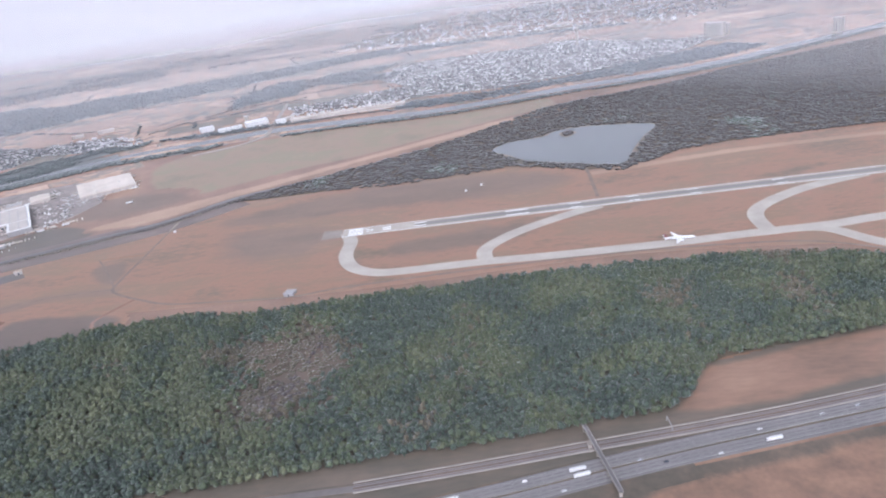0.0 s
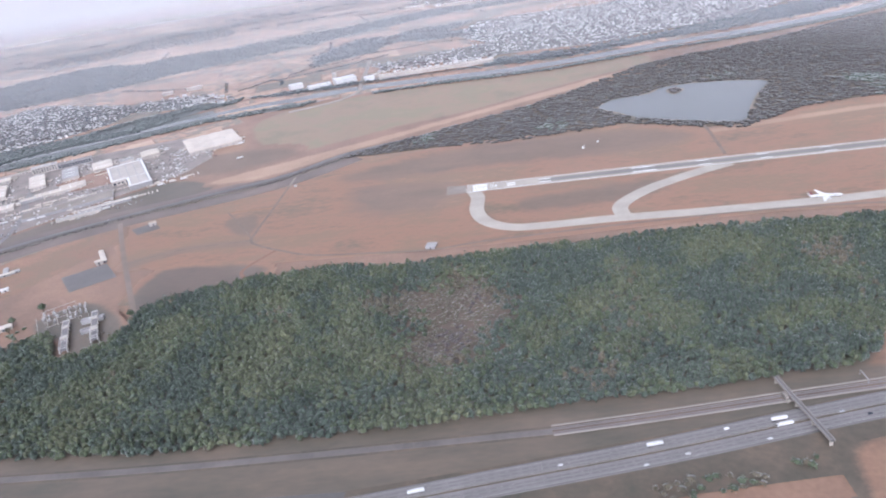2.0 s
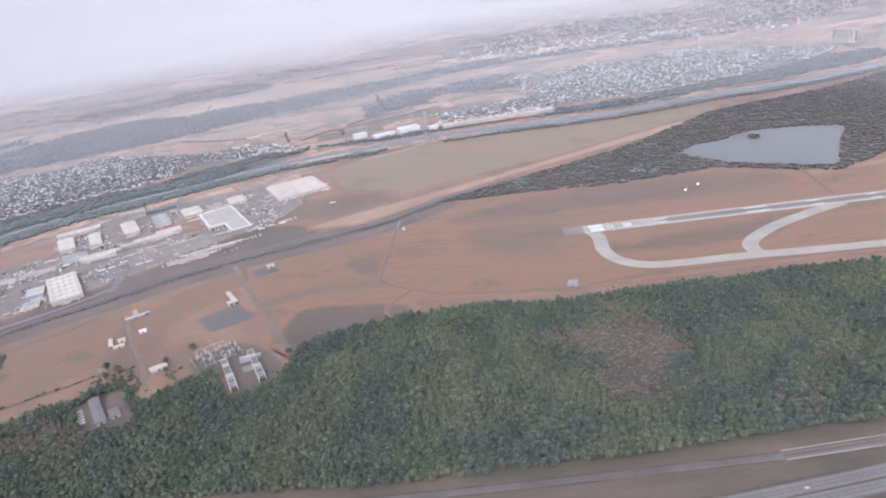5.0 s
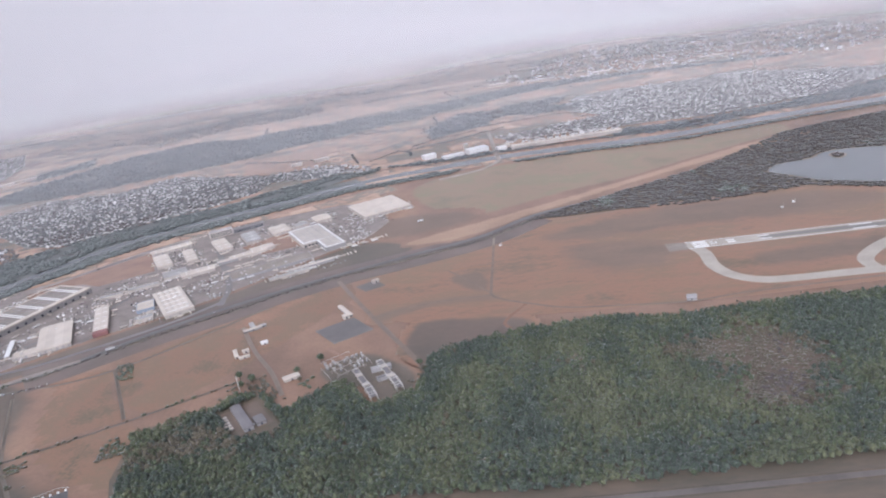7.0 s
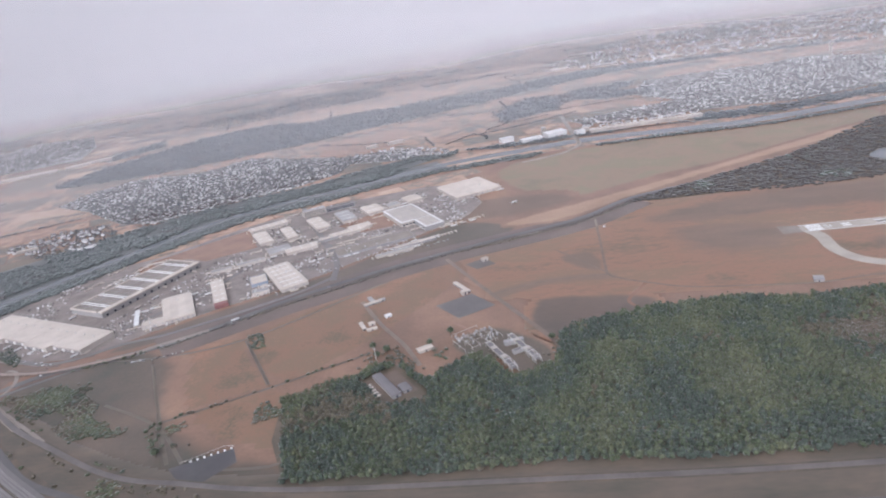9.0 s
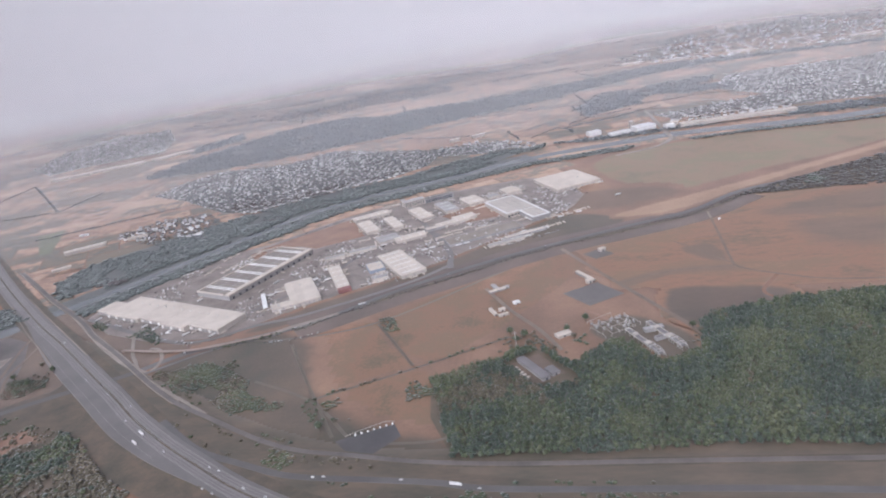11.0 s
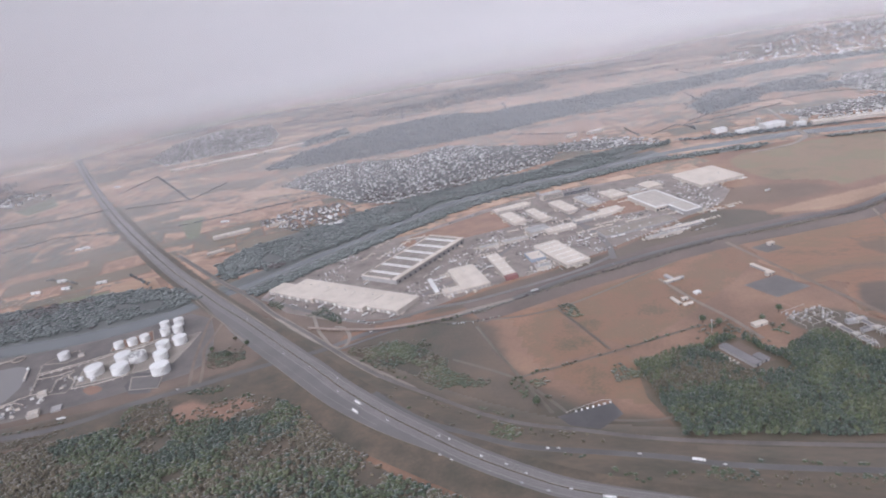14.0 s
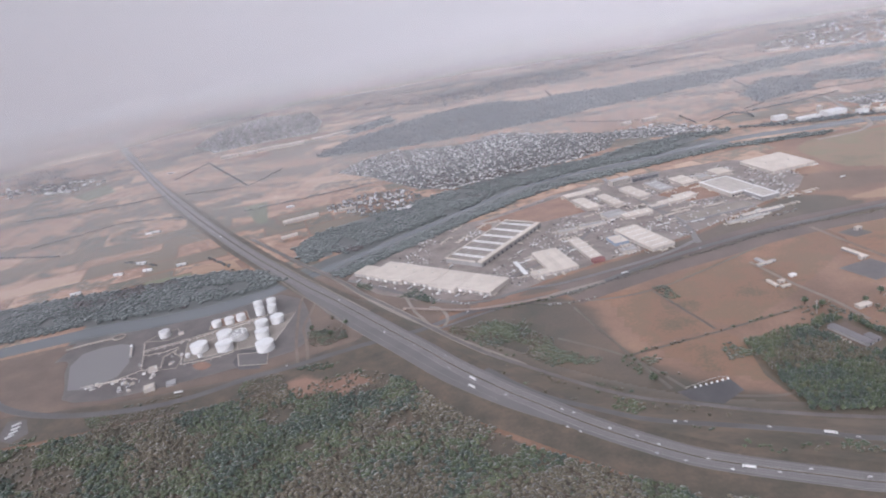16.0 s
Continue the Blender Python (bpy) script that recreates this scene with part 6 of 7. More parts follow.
ob = thing("rail_gantry", 0, 0, 0, 0, "pale steel portal frame over the railway", "gantry")
part("frame", boxes((78.5, 245, 0, 78.7, 245.3, 2.6), (78.1, 251.7, 0, 78.3, 252, 2.6), (78.2, 245, 2.45, 78.6, 252, 2.7)), M_wall_grey, ob)

# footbridge over motorway and railway
ob = thing("footbridge", 45.6, 222, 0, 98, "narrow grey footbridge crossing motorway and railway", "bridge")
part("deck", boxes((-13, -0.75, 3.0, 30, 0.75, 3.25)), M_tarmac, ob)
for s in (-0.85, 0.85):
    part("girder", boxes((-13, s - 0.1, 2.7, 30, s + 0.1, 3.3)), M_weathered, ob)
    part("handrail", boxes((-13, s - 0.06, 3.8, 30, s + 0.06, 3.95)), M_wall_grey, ob)
for x in (-12, 0, 12.4, 20.4, 29):
    part("pier", boxes((x - 0.3, -0.7, 0, x + 0.3, 0.7, 2.98)), M_concrete, ob)
part("stair", boxes((15.6, 0.95, 0, 18.6, 2.4, 1.2), (17.2, 0.95, 1.2, 20.2, 2.4, 2.4)), M_weathered, ob)

# ---- runway surface and markings ----
RUN = [(-101, 532.5), (-40, 532.4), (45, 532), (140, 531), (256, 528.8), (340, 527.4), (700, 521), (1400, 508)]
runway = bpy.data.objects["runway"]
ribbon("centre_surface", RUN[1:], 8.0, 0.25, M_rubbered, parent=runway)
for k in range(6):
    for s in (1, -1):
        y = 532.2 + s * (0.9 + k * 1.15)
        part("threshold_bar", boxes((-96, y - 0.36, 0.25, -84, y + 0.36, 0.29)), M_runway_paint, runway)
for x, y, L, W in ((-80, 534.6, 3.2, 1.2), (-80, 530.2, 3.2, 1.2), (-76.6, 532.4, 1.2, 4.0), (-64, 534.4, 7, 2.2), (-64, 530.2, 7, 2.2), (-36, 535.4, 10, 1.4), (-36, 529.2, 10, 1.4), (44, 536.3, 19, 1.7), (44, 527.7, 19, 1.7), (92, 536, 10, 1.3), (92, 527.3, 10, 1.3), (139, 535.4, 9, 1.3), (139, 526.6, 9, 1.3), (188, 534.6, 9, 1.0), (188, 526, 9, 1.0), (256, 533, 9, 1.0), (256, 524.6, 9, 1.0)):
    part("marking", boxes((x - L / 2, y - W / 2, 0.26, x + L / 2, y + W / 2, 0.3)), M_runway_paint, runway)
for off in (7.6, -7.6):
    ribbon("edge_line", RUN, 0.5, 0.27, M_runway_paint, parent=runway, offset=off)
sheet("blast_pad", [(-118, 523), (-101.5, 524), (-101.5, 541), (-118, 543)], 0.2, M_weathered, "grey-blue blast pad before the runway", "pavement")
ribbon("track", [(-268, 614), (-270, 545), (-272, 490), (-271, 474), (-262, 464), (-240, 450), (-214, 437), (-170, 430), (-125, 425), (-83, 430), (26, 433), (103, 432), (176, 424), (226, 413), (262, 388)], 2.4, 0.16, M_dirt, "narrow grey perimeter track on the airfield", "track")
ribbon("track", [(-311, 540), (-292, 541), (-272, 540)], 1.8, 0.15, M_straw, "narrow pale track on the airfield", "track")
ribbon("track", [(-311, 540), (-296, 518), (-272, 479)], 1.6, 0.153, M_dirt, "faint trodden track on the airfield", "track")
ribbon("track", [(-368, 456), (-324, 473), (-272, 475)], 1.8, 0.156, M_dirt, "faint trodden track beside the heath", "track")
ribbon("track", [(-245, 452), (-262, 425), (-258, 412)], 3, 0.15, M_mud, "bare earth track into the forest", "track")
ribbon("track", [(120, 640), (118, 600), (113, 545)], 3, 0.16, M_dirt, "narrow grey track between lake and runway", "track")
ribbon("track", [(-414, 545), (-380, 480), (-345, 416), (-324, 378), (-312, 350)], 4, 0.16, M_dirt, "grey service track past the paved yard", "track")
ribbon("track", [(-480, 466), (-455, 420), (-431, 384), (-414, 351)], 3.4, 0.16, M_dirt, "narrow grey service track between huts", "track")

# airliner
ob = thing("airliner", 146.5, 441, 0.25, -5, "white airliner with red tail taxiing on the taxiway", "airplane")
bm = bmesh.new()
prof = [(-11, 0.12, 1.9), (-10, 0.35, 1.85), (-8, 0.75, 1.6), (-5, 1.0, 1.45), (6, 1.0, 1.4), (8.4, 0.9, 1.38), (9.8, 0.6, 1.3), (10.6, 0.3, 1.22), (10.9, 0.05, 1.2)]
rings = [[bm.verts.new((x, r * math.cos(a), z + r * math.sin(a))) for a in (math.tau * k / 16 for k in range(16))] for x, r, z in prof]
for p, q in zip(rings, rings[1:]):
    for k in range(16):
        bm.faces.new((p[k], p[(k + 1) % 16], q[(k + 1) % 16], q[k]))
bm.faces.new(rings[0])
bm.faces.new(rings[-1][::-1])
bmesh.ops.recalc_face_normals(bm, faces=bm.faces[:])
part("fuselage", bm, M_white, ob)


def fin(parent, name, pts, thick, material):
    bm = bmesh.new()
    n = len(pts)
    d = Vector(thick)
    a = [bm.verts.new(Vector(p) + d) for p in pts]
    b = [bm.verts.new(Vector(p) - d) for p in pts]
    bm.faces.new(a)
    bm.faces.new(b[::-1])
    for k in range(n):
        bm.faces.new((a[k], b[k], b[(k + 1) % n], a[(k + 1) % n]))
    bmesh.ops.recalc_face_normals(bm, faces=bm.faces[:])
    return part(name, bm, material, parent)


for s in (1, -1):
    fin(ob, "wing", [(2.6, s * 0.8, 1.0), (-2.2, s * 0.8, 1.0), (-4.2, s * 10, 1.6), (-3.2, s * 10, 1.6)], (0, 0, 0.13), M_white)
    fin(ob, "tailplane", [(-7.6, s * 0.4, 2.0), (-9.6, s * 0.4, 2.0), (-10.7, s * 3.8, 2.2), (-9.8, s * 3.8, 2.2)], (0, 0, 0.08), M_white)
    e = part("engine", rod(rod(bmesh.new(), (-0.6, s * 3.6, 0.65), (2.2, s * 3.6, 0.65), 0.45, 14, 0.55), (-1.6, s * 3.6, 0.65), (-0.6, s * 3.6, 0.65), 0.25, 14, 0.45), M_white, ob)
    part("intake", rod(bmesh.new(), (2.16, s * 3.6, 0.65), (2.24, s * 3.6, 0.65), 0.42, 14), M_rubber, e)
    part("main_wheel", rod(bmesh.new(), (-1.2, s * 1.5 - 0.3, 0.25), (-1.2, s * 1.5 + 0.3, 0.25), 0.25, 12), M_rubber, ob)
    part("gear_leg", rod(bmesh.new(), (-1.2, s * 1.5, 0.25), (-1.2, s * 1.3, 1.0), 0.1, 8), M_steel, ob)
fin(ob, "tail_fin", [(-6.8, 0, 2.1), (-9.8, 0, 2.0), (-11.2, 0, 5.2), (-9.9, 0, 5.2)], (0, 0.1, 0), M_red)
part("nose_wheel", rod(bmesh.new(), (8.6, -0.2, 0.18), (8.6, 0.2, 0.18), 0.18, 12), M_rubber, ob)
part("nose_leg", rod(bmesh.new(), (8.6, 0, 0.18), (8.6, 0, 0.8), 0.07, 8), M_steel, ob)
part("cockpit_window", boxes((9.5, -0.42, 1.5, 9.9, 0.42, 1.66)), M_glass, ob)
for s in (1, -1):
    part("window_row", boxes((-7, s * 0.97 - 0.03, 1.52, 7.5, s * 0.97 + 0.03, 1.64)), M_glass, ob)

# equipment huts on the airfield
for x, y, t in ((-125, 431, -8), (-126, 427, -8)):
    ob = thing("equipment_hut", x, y, 0.1, t, "small pale equipment hut beside the perimeter track", "hut", "airfield huts")
    part("wall", boxes((-3.4, -1.4, 0, 3.4, 1.4, 2.0)), M_wall_grey, ob)
    part("roof", boxes((-3.7, -1.7, 2.0, 3.7, 1.7, 2.3), bevel=0.08), M_roof_grey, ob)
    part("door", boxes((-0.4, -1.46, 0, 0.4, -1.36, 1.5)), M_glass, ob)
for x, y in ((5, 600), (20, 612), (-262, 588)):
    ob = thing("antenna_cabin", x, y, 0.1, 0, "tiny white antenna cabin on airfield grass", "cabin", "airfield cabins")
    part("cabin", boxes((-1, -0.8, 0, 1, 0.8, 1.6), bevel=0.1), M_white, ob)
    part("mast", rod(bmesh.new(), (1.4, 0, 0), (1.4, 0, 4), 0.1, 6), M_steel, ob)

# ---- plots south of the road ----
soft_sheet("plot", [(-681, 366), (-632, 401), (-565, 415), (-519, 345), (-583, 302), (-640, 330)], 0.0845, M_plot, M_ground, 7, "reddish dry fenced plot", "field")
soft_sheet("plot", [(-581, 300), (-516, 335), (-493, 298), (-482, 254), (-546, 258)], 0.0890, M_plot, M_ground, 7, "straw-coloured dry plot", "field")
soft_sheet("plot", [(-560, 420), (-470, 500), (-420, 545), (-395, 500), (-440, 420), (-470, 380), (-512, 345)], 0.0935, M_plot, M_ground, 7, "dry orange-brown grass plot", "field")
for k, line in enumerate(([(-632, 385), (-600, 330), (-556, 258)], [(-585, 302), (-518, 337), (-453, 375)], [(-565, 412), (-545, 380), (-521, 341)], [(-690, 400), (-640, 395), (-565, 415), (-470, 500), (-420, 545)], [(-640, 330), (-585, 300), (-546, 258)], [(-493, 298), (-482, 254), (-545, 252)])):
    ribbon("field_margin", line, 2.6, 0.099 + 0.004 * k, M_strip, "weedy brown margin between plots", "grass")
ribbon("ditch", [(-632, 385), (-623, 371), (-600, 330), (-585, 302), (-572, 280), (-556, 258)], 1.1, 0.14, M_scrub, "dark weedy ditch between plots", "ditch")
ribbon("ditch", [(-585, 302), (-518, 337), (-453, 375)], 1.1, 0.14, M_scrub, "dark weedy ditch between plots", "ditch")
ribbon("ditch", [(-565, 412), (-545, 380), (-521, 341)], 1.6, 0.15, M_scrub, "dark weedy ditch between plots", "ditch")
sheet("pond", [(-553, 254), (-518, 270), (-511, 257), (-528, 237), (-544, 245)], 0.16, M_pond, "dark lined retention pond in dry grass", "pond")
sheet("paved_yard", [(-413, 444), (-385, 462), (-364, 436), (-392, 418)], 0.15, M_tarmac, "empty dark tarmac yard in dry grass", "pavement")
sheet("paved_yard", [(-395, 527), (-378, 538), (-366, 522), (-383, 513)], 0.15, M_tarmac, "small dark paved yard", "pavement")
ribbon("track", [(-396, 412), (-385, 400), (-380, 392)], 3, 0.14, M_mud, "bare earth track to the substation", "track")


def shed(x, y, L, W, h, turn, label, wall=M_wall, roof=M_roof):
    ob = thing("shed", x, y, 0.1, turn, label, "shed", "sheds between the plots")
    part("wall", boxes((-L / 2, -W / 2, 0, L / 2, W / 2, h)), wall, ob)
    ridged_roof(ob, -L / 2, -W / 2, L / 2, W / 2, h + 0.3, 0.4, 1, roof, L >= W)
    part("door", boxes((-0.6, -W / 2 - 0.05, 0, 0.6, -W / 2 + 0.05, h * 0.8)), M_glass, ob)
    return ob


shed(-413, 372, 11, 5.4, 2.0, 32, "small white gabled shed on dry grass")
shed(-394, 474, 3.4, 25, 1.7, 33, "long narrow pale shed beside the yard", M_wall_grey)
shed(-391, 462, 5, 4, 2.8, 33, "small pale hut beside the yard")
shed(-469, 459, 15, 3.2, 1.5, 30, "low pale hut with grey roof", M_wall_grey)
shed(-472, 466, 3.5, 10, 1.5, 30, "low grey hut in hut cluster", M_wall_grey, M_roof_grey)
shed(-462, 464, 5, 3, 1.5, 30, "small grey hut in hut cluster", M_wall_grey, M_roof_grey)
shed(-469, 417, 2.6, 13, 1.5, 27, "narrow pale hut beside the track")
shed(-460, 411, 8, 2.6, 1.5, 27, "low pale hut beside the track")
shed(-462, 420, 5, 3, 2.0, 27, "low pale hut beside the track")
shed(-451, 432, 5, 4, 1.5, 32, "small white cabin on the grass", M_white, M_white)
sheet("paved_yard", [(-452, 334), (-431, 348), (-411, 321), (-428, 308)], 0.15, M_rough, "brown walled yard round long shed", "pavement")
shed(-433, 326, 6, 33, 2.4, 35, "long grey-roofed shed in walled yard", M_wall_grey, M_roof_dark)
shed(-420, 322, 6, 9, 2.0, 35, "grey-roofed shed with parked cars", M_wall_grey, M_roof_dark)
for k in range(5):
    shed(-446 + k * 2.2, 327 - k * 3.2, 4.5, 1.3, 1.4, 35, "narrow pale store shed in walled yard", M_wall_grey, M_roof)
shed(-377, 532, 6, 4, 2.4, 35, "small pale hut on paved yard")
ob = thing("radio_mast", -447, 362, 0, 0, "slender pale lattice mast beside the wood", "mast")
part("lattice", rod(rod(bmesh.new(), (-0.5, 0, 0), (0, 0, 12), 0.12, 5), (0.5, 0, 0), (0, 0, 12), 0.12, 5), M_steel, ob)
part("crossarm", boxes((-1.4, -0.1, 10, 1.4, 0.1, 10.3)), M_steel, ob)
for k in range(7):
    ob = thing("white_tent", -541 + k * 3.6, 259.5 + k * 1.75, 0.16, 24, "small white tent beside the pond", "tent", "tents at the pond")
    part("canopy", rod(bmesh.new(), (0, 0, 0.7), (0, 0, 1.2), 0.85, 4, 0.1), M_white, ob)
    part("side_wall", boxes((-0.58, -0.58, 0, 0.58, 0.58, 0.7)), M_white, ob)
for x, y, t in ((-1226, 515, 10), (-1218, 551, 10), (-1188, 525, 10), (-1145, 538, 20), (-1244, 459, 30), (-1301, 677, 0), (-1292, 683, 0), (-1100, 760, 10), (-1560, 1090, 10)):
    shed(x, y, 12, 4, 2.2, t, "low white polytunnel in the fields", M_white, M_white)

sheet("bare_patch", [(-770, 610), (-758, 618), (-750, 612), (-752, 592)], 0.14, M_mud, "reddish earth heap beside the hall", "ground", smooth=3)
for line in ([(-406, 334), (-390, 342), (-390, 349)], [(-487, 270), (-480, 262)], [(-547, 258), (-525, 272), (-519, 272)]):
    ob = thing("fence", 0, 0, 0.1, 0, "low pale post and rail fence on dry grass", "fence")
    for (ax, ay), (bx, by) in zip(line, line[1:]):
        part("rail", rod(bmesh.new(), (ax, ay, 0.9), (bx, by, 0.9), 0.16, 5), M_wall, ob)
        n = max(2, int(math.dist((ax, ay), (bx, by)) / 3))
        for k in range(n + 1):
            x, y = ax + (bx - ax) * k / n, ay + (by - ay) * k / n
            part("post", boxes((x - 0.12, y - 0.12, 0, x + 0.12, y + 0.12, 1.0)), M_wall, ob)
# ---- substation ----
soft_sheet("substation_yard", [(-394, 380), (-372, 400), (-352, 392), (-326, 366), (-324, 342), (-346, 332), (-360, 350), (-384, 360)], 0.128, M_strip, M_ground, 8, "brown gravelled yard of the substation", "pavement")
ob = thing("transformer_bay", -380, 382, 0.14, 30, "pale transformer with insulators in the substation", "transformer", "equipment of the substation")
part("tank_body", boxes((-0.9, -0.6, 0, 0.9, 0.6, 1.3), bevel=0.12), M_wall_grey, ob)
part("conservator", rod(bmesh.new(), (-1.0, 0.3, 1.9), (1.0, 0.3, 1.9), 0.22, 10), M_wall, ob)
for k in range(3):
    part("insulator", rod(bmesh.new(), (-0.8 + k * 0.8, -0.3, 1.6), (-0.8 + k * 0.8, -0.3, 2.7), 0.14, 8, 0.06), M_white, ob)
rng = random.Random(5)
for i in range(9):
    for j in range(5):
        u, v = -14 + i * 3.6, -8 + j * 4.0
        if (i, j) == (2, 2) or rng.random() < 0.4:
            continue
        x, y = -376 + u * 0.86 + v * 0.5, 384 + u * 0.35 - v * 0.82
        if x > -354 and y < 370:
            continue
        copy_thing(ob, pose(x + rng.uniform(-0.5, 0.5), y + rng.uniform(-0.5, 0.5), 0.14, 0, 0, 30 + 90 * rng.randint(0, 1)))
for k in range(6):
    g = thing("busbar_frame", -388 + k * 5.2, 371 + k * 3.4, 0.14, 124, "pale steel busbar portal in the substation", "frame", "equipment of the substation")
    part("portal", boxes((-9, -0.12, 0, -8.76, 0.12, 2.3), (8.76, -0.12, 0, 9, 0.12, 2.3), (-0.12, -0.12, 0, 0.12, 0.12, 2.3), (-9, -0.12, 2.15, 9, 0.12, 2.4)), M_wall, g)
for k in range(4):
    g = thing("busbar_frame", -386 + k * 5.4, 394 - k * 7.2, 0.14, 35, "long pale steel busbar portal in the substation", "frame", "equipment of the substation")
    part("portal", boxes((-11, -0.12, 0, -10.76, 0.12, 1.8), (10.76, -0.12, 0, 11, 0.12, 1.8), (-11, -0.12, 1.65, 11, 0.12, 1.9)), M_wall, g)
for bx, by in ((-357.5, 352.5), (-342, 361.5)):
    g = thing("gallery", bx, by, 0.14, -63, "long pale steel gallery with roofed cabins", "gallery", "galleries of the substation")
    part("deck", boxes((-20, -1.7, 2.6, 21, 1.7, 2.8)), M_roof_dark, g)
    for s in (-2.0, 2.0):
        part("edge_beam", boxes((-21.5, s - 0.2, 2.5, 22, s + 0.2, 3.0)), M_wall, g)
    for k in range(8):
        for s in (-2.0, 2.0):
            part("post", boxes((-20.6 + k * 5.4, s - 0.12, 0, -20.36 + k * 5.4, s + 0.12, 2.5)), M_steel, g)
    part("end_wall", boxes((-21.6, -2.0, 2.2, -21.2, 2.0, 3.0)), M_steel, g)
    part("cabin", boxes((3.0, -2.5, 2.8, 6.4, 2.5, 4.2), bevel=0.2), M_wall, g)
    part("cabin", boxes((-12.5, -2.1, 2.8, -9.2, 2.1, 3.8), bevel=0.2), M_wall, g)
    for s in (-2.3, 2.3):
        bm = bmesh.new()
        arc = [(17 + 5.2 * math.sin(a), s, 4.2 * math.cos(a) + 0.2) for a in (math.pi / 2 * k / 8 for k in range(9))]
        for p, q in zip(arc, arc[1:]):
            rod(bm, p, q, 0.16, 6)
        part("end_arch", bm, M_steel, g)
        part("handrail", rod(bmesh.new(), (6.4, s, 4.3), (17, s, 4.3), 0.18, 6), M_steel, g)
    for x in (10, 16.6, 19.6):
        part("portal_frame", boxes((x - 0.18, -2.5, 0, x + 0.18, -2.15, 4.0), (x - 0.18, 2.15, 0, x + 0.18, 2.5, 4.0), (x - 0.18, -2.5, 3.8, x + 0.18, 2.5, 4.1)), M_steel, g)
hall(-349, 372, 14, 4.4, 2.6, 16, M_roof_grey, M_wall_grey, flat=True, vents=1, name="control_building", label="low grey control building of the substation")
hall(-345, 359, 10, 3.4, 2.4, 26, M_roof_dark, M_wall_grey, flat=True, vents=1, name="control_building", label="low dark-roofed control building of the substation")

# ---- vehicles ----
PAINTS = [M_white, surf("silver_paint", (0.45, 0.45, 0.46), (0.55, 0.55, 0.56), 0.5, 3, rough=0.3, metal=0.4), surf("dark_paint", (0.03, 0.035, 0.05), (0.06, 0.065, 0.08), 0.5, 3, rough=0.25), M_red]


def car(paint, label, van=False, parked=False):
    ob = thing("van" if van else "car", 0, 0, 0, 0, label, "van" if van else "car", "vehicles")
    part("body", boxes((-1.05, -0.42, 0.16, 1.05, 0.42, 0.42), bevel=0.07), paint, ob)
    part("cabin", boxes((-0.95 if van else -0.75, -0.38, 0.42, 0.75 if van else 0.4, 0.38, 0.95 if van else 0.68), bevel=0.1), paint if van else M_glass, ob)
    if not van:
        part("roof", boxes((-0.6, -0.33, 0.66, 0.25, 0.33, 0.71), bevel=0.02), paint, ob)
    for x in (-0.65, 0.65):
        if parked:
            part("axle", rod(bmesh.new(), (x, -0.45, 0.15), (x, 0.45, 0.15), 0.15, 8), M_rubber, ob)
            continue
        for y in (-0.4, 0.4):
            part("wheel", rod(bmesh.new(), (x, y - 0.06, 0.15), (x, y + 0.06, 0.15), 0.15, 10), M_rubber, ob)
    return ob


def truck(label, box_mat):
    ob = thing("truck", 0, 0, 0, 0, label, "truck", "vehicles")
    part("trailer", boxes((-3.7, -0.58, 0.5, 2.0, 0.58, 1.75), bevel=0.05), box_mat, ob)
    c = part("cab", boxes((2.25, -0.55, 0.3, 3.3, 0.55, 1.6), bevel=0.1), box_mat, ob)
    part("windscreen", boxes((3.26, -0.48, 0.95, 3.34, 0.48, 1.4)), M_glass, c)
    part("chassis", boxes((-3.6, -0.35, 0.28, 3.0, 0.35, 0.5)), M_rubber, ob)
    for x in (-3.1, -2.5, -1.9, 1.5, 2.8):
        for y in (-0.48, 0.48):
            part("wheel", rod(bmesh.new(), (x, y - 0.1, 0.24), (x, y + 0.1, 0.24), 0.24, 10), M_rubber, ob)
    return ob


FLEET = [car(PAINTS[0], "small white passenger car on the asphalt"), car(PAINTS[1], "silver grey passenger car on the asphalt"), car(PAINTS[2], "dark glossy passenger car on the asphalt"), car(PAINTS[0], "boxy white delivery van on the asphalt", True), car(PAINTS[3], "small red passenger car on the asphalt"), truck("long white articulated lorry on the asphalt", M_white), truck("pale grey articulated lorry on the asphalt", M_wall)]
FLEET += [car(PAINTS[0], "small white car parked in the yard", parked=True), car(PAINTS[1], "silver grey car parked in the yard", parked=True), car(PAINTS[2], "dark glossy car parked in the yard", parked=True), car(PAINTS[0], "boxy white van parked in the yard", True, True), car(PAINTS[3], "small red car parked in the yard", parked=True)]
fresh = set(range(len(FLEET)))


def put(k, x, y, z, turn):
    if k in fresh:
        fresh.discard(k)
        FLEET[k].matrix_basis = pose(x, y, z, 0, 0, turn)
    else:
        copy_thing(FLEET[k], pose(x, y, z, 0, 0, turn))


def heading(x, y, line):
    a, b = min(zip(line, line[1:]), key=lambda s: abs(math.dist(s[0], (x, y)) + math.dist(s[1], (x, y)) - math.dist(*s)))
    return math.degrees(math.atan2(b[1] - a[1], b[0] - a[0]))


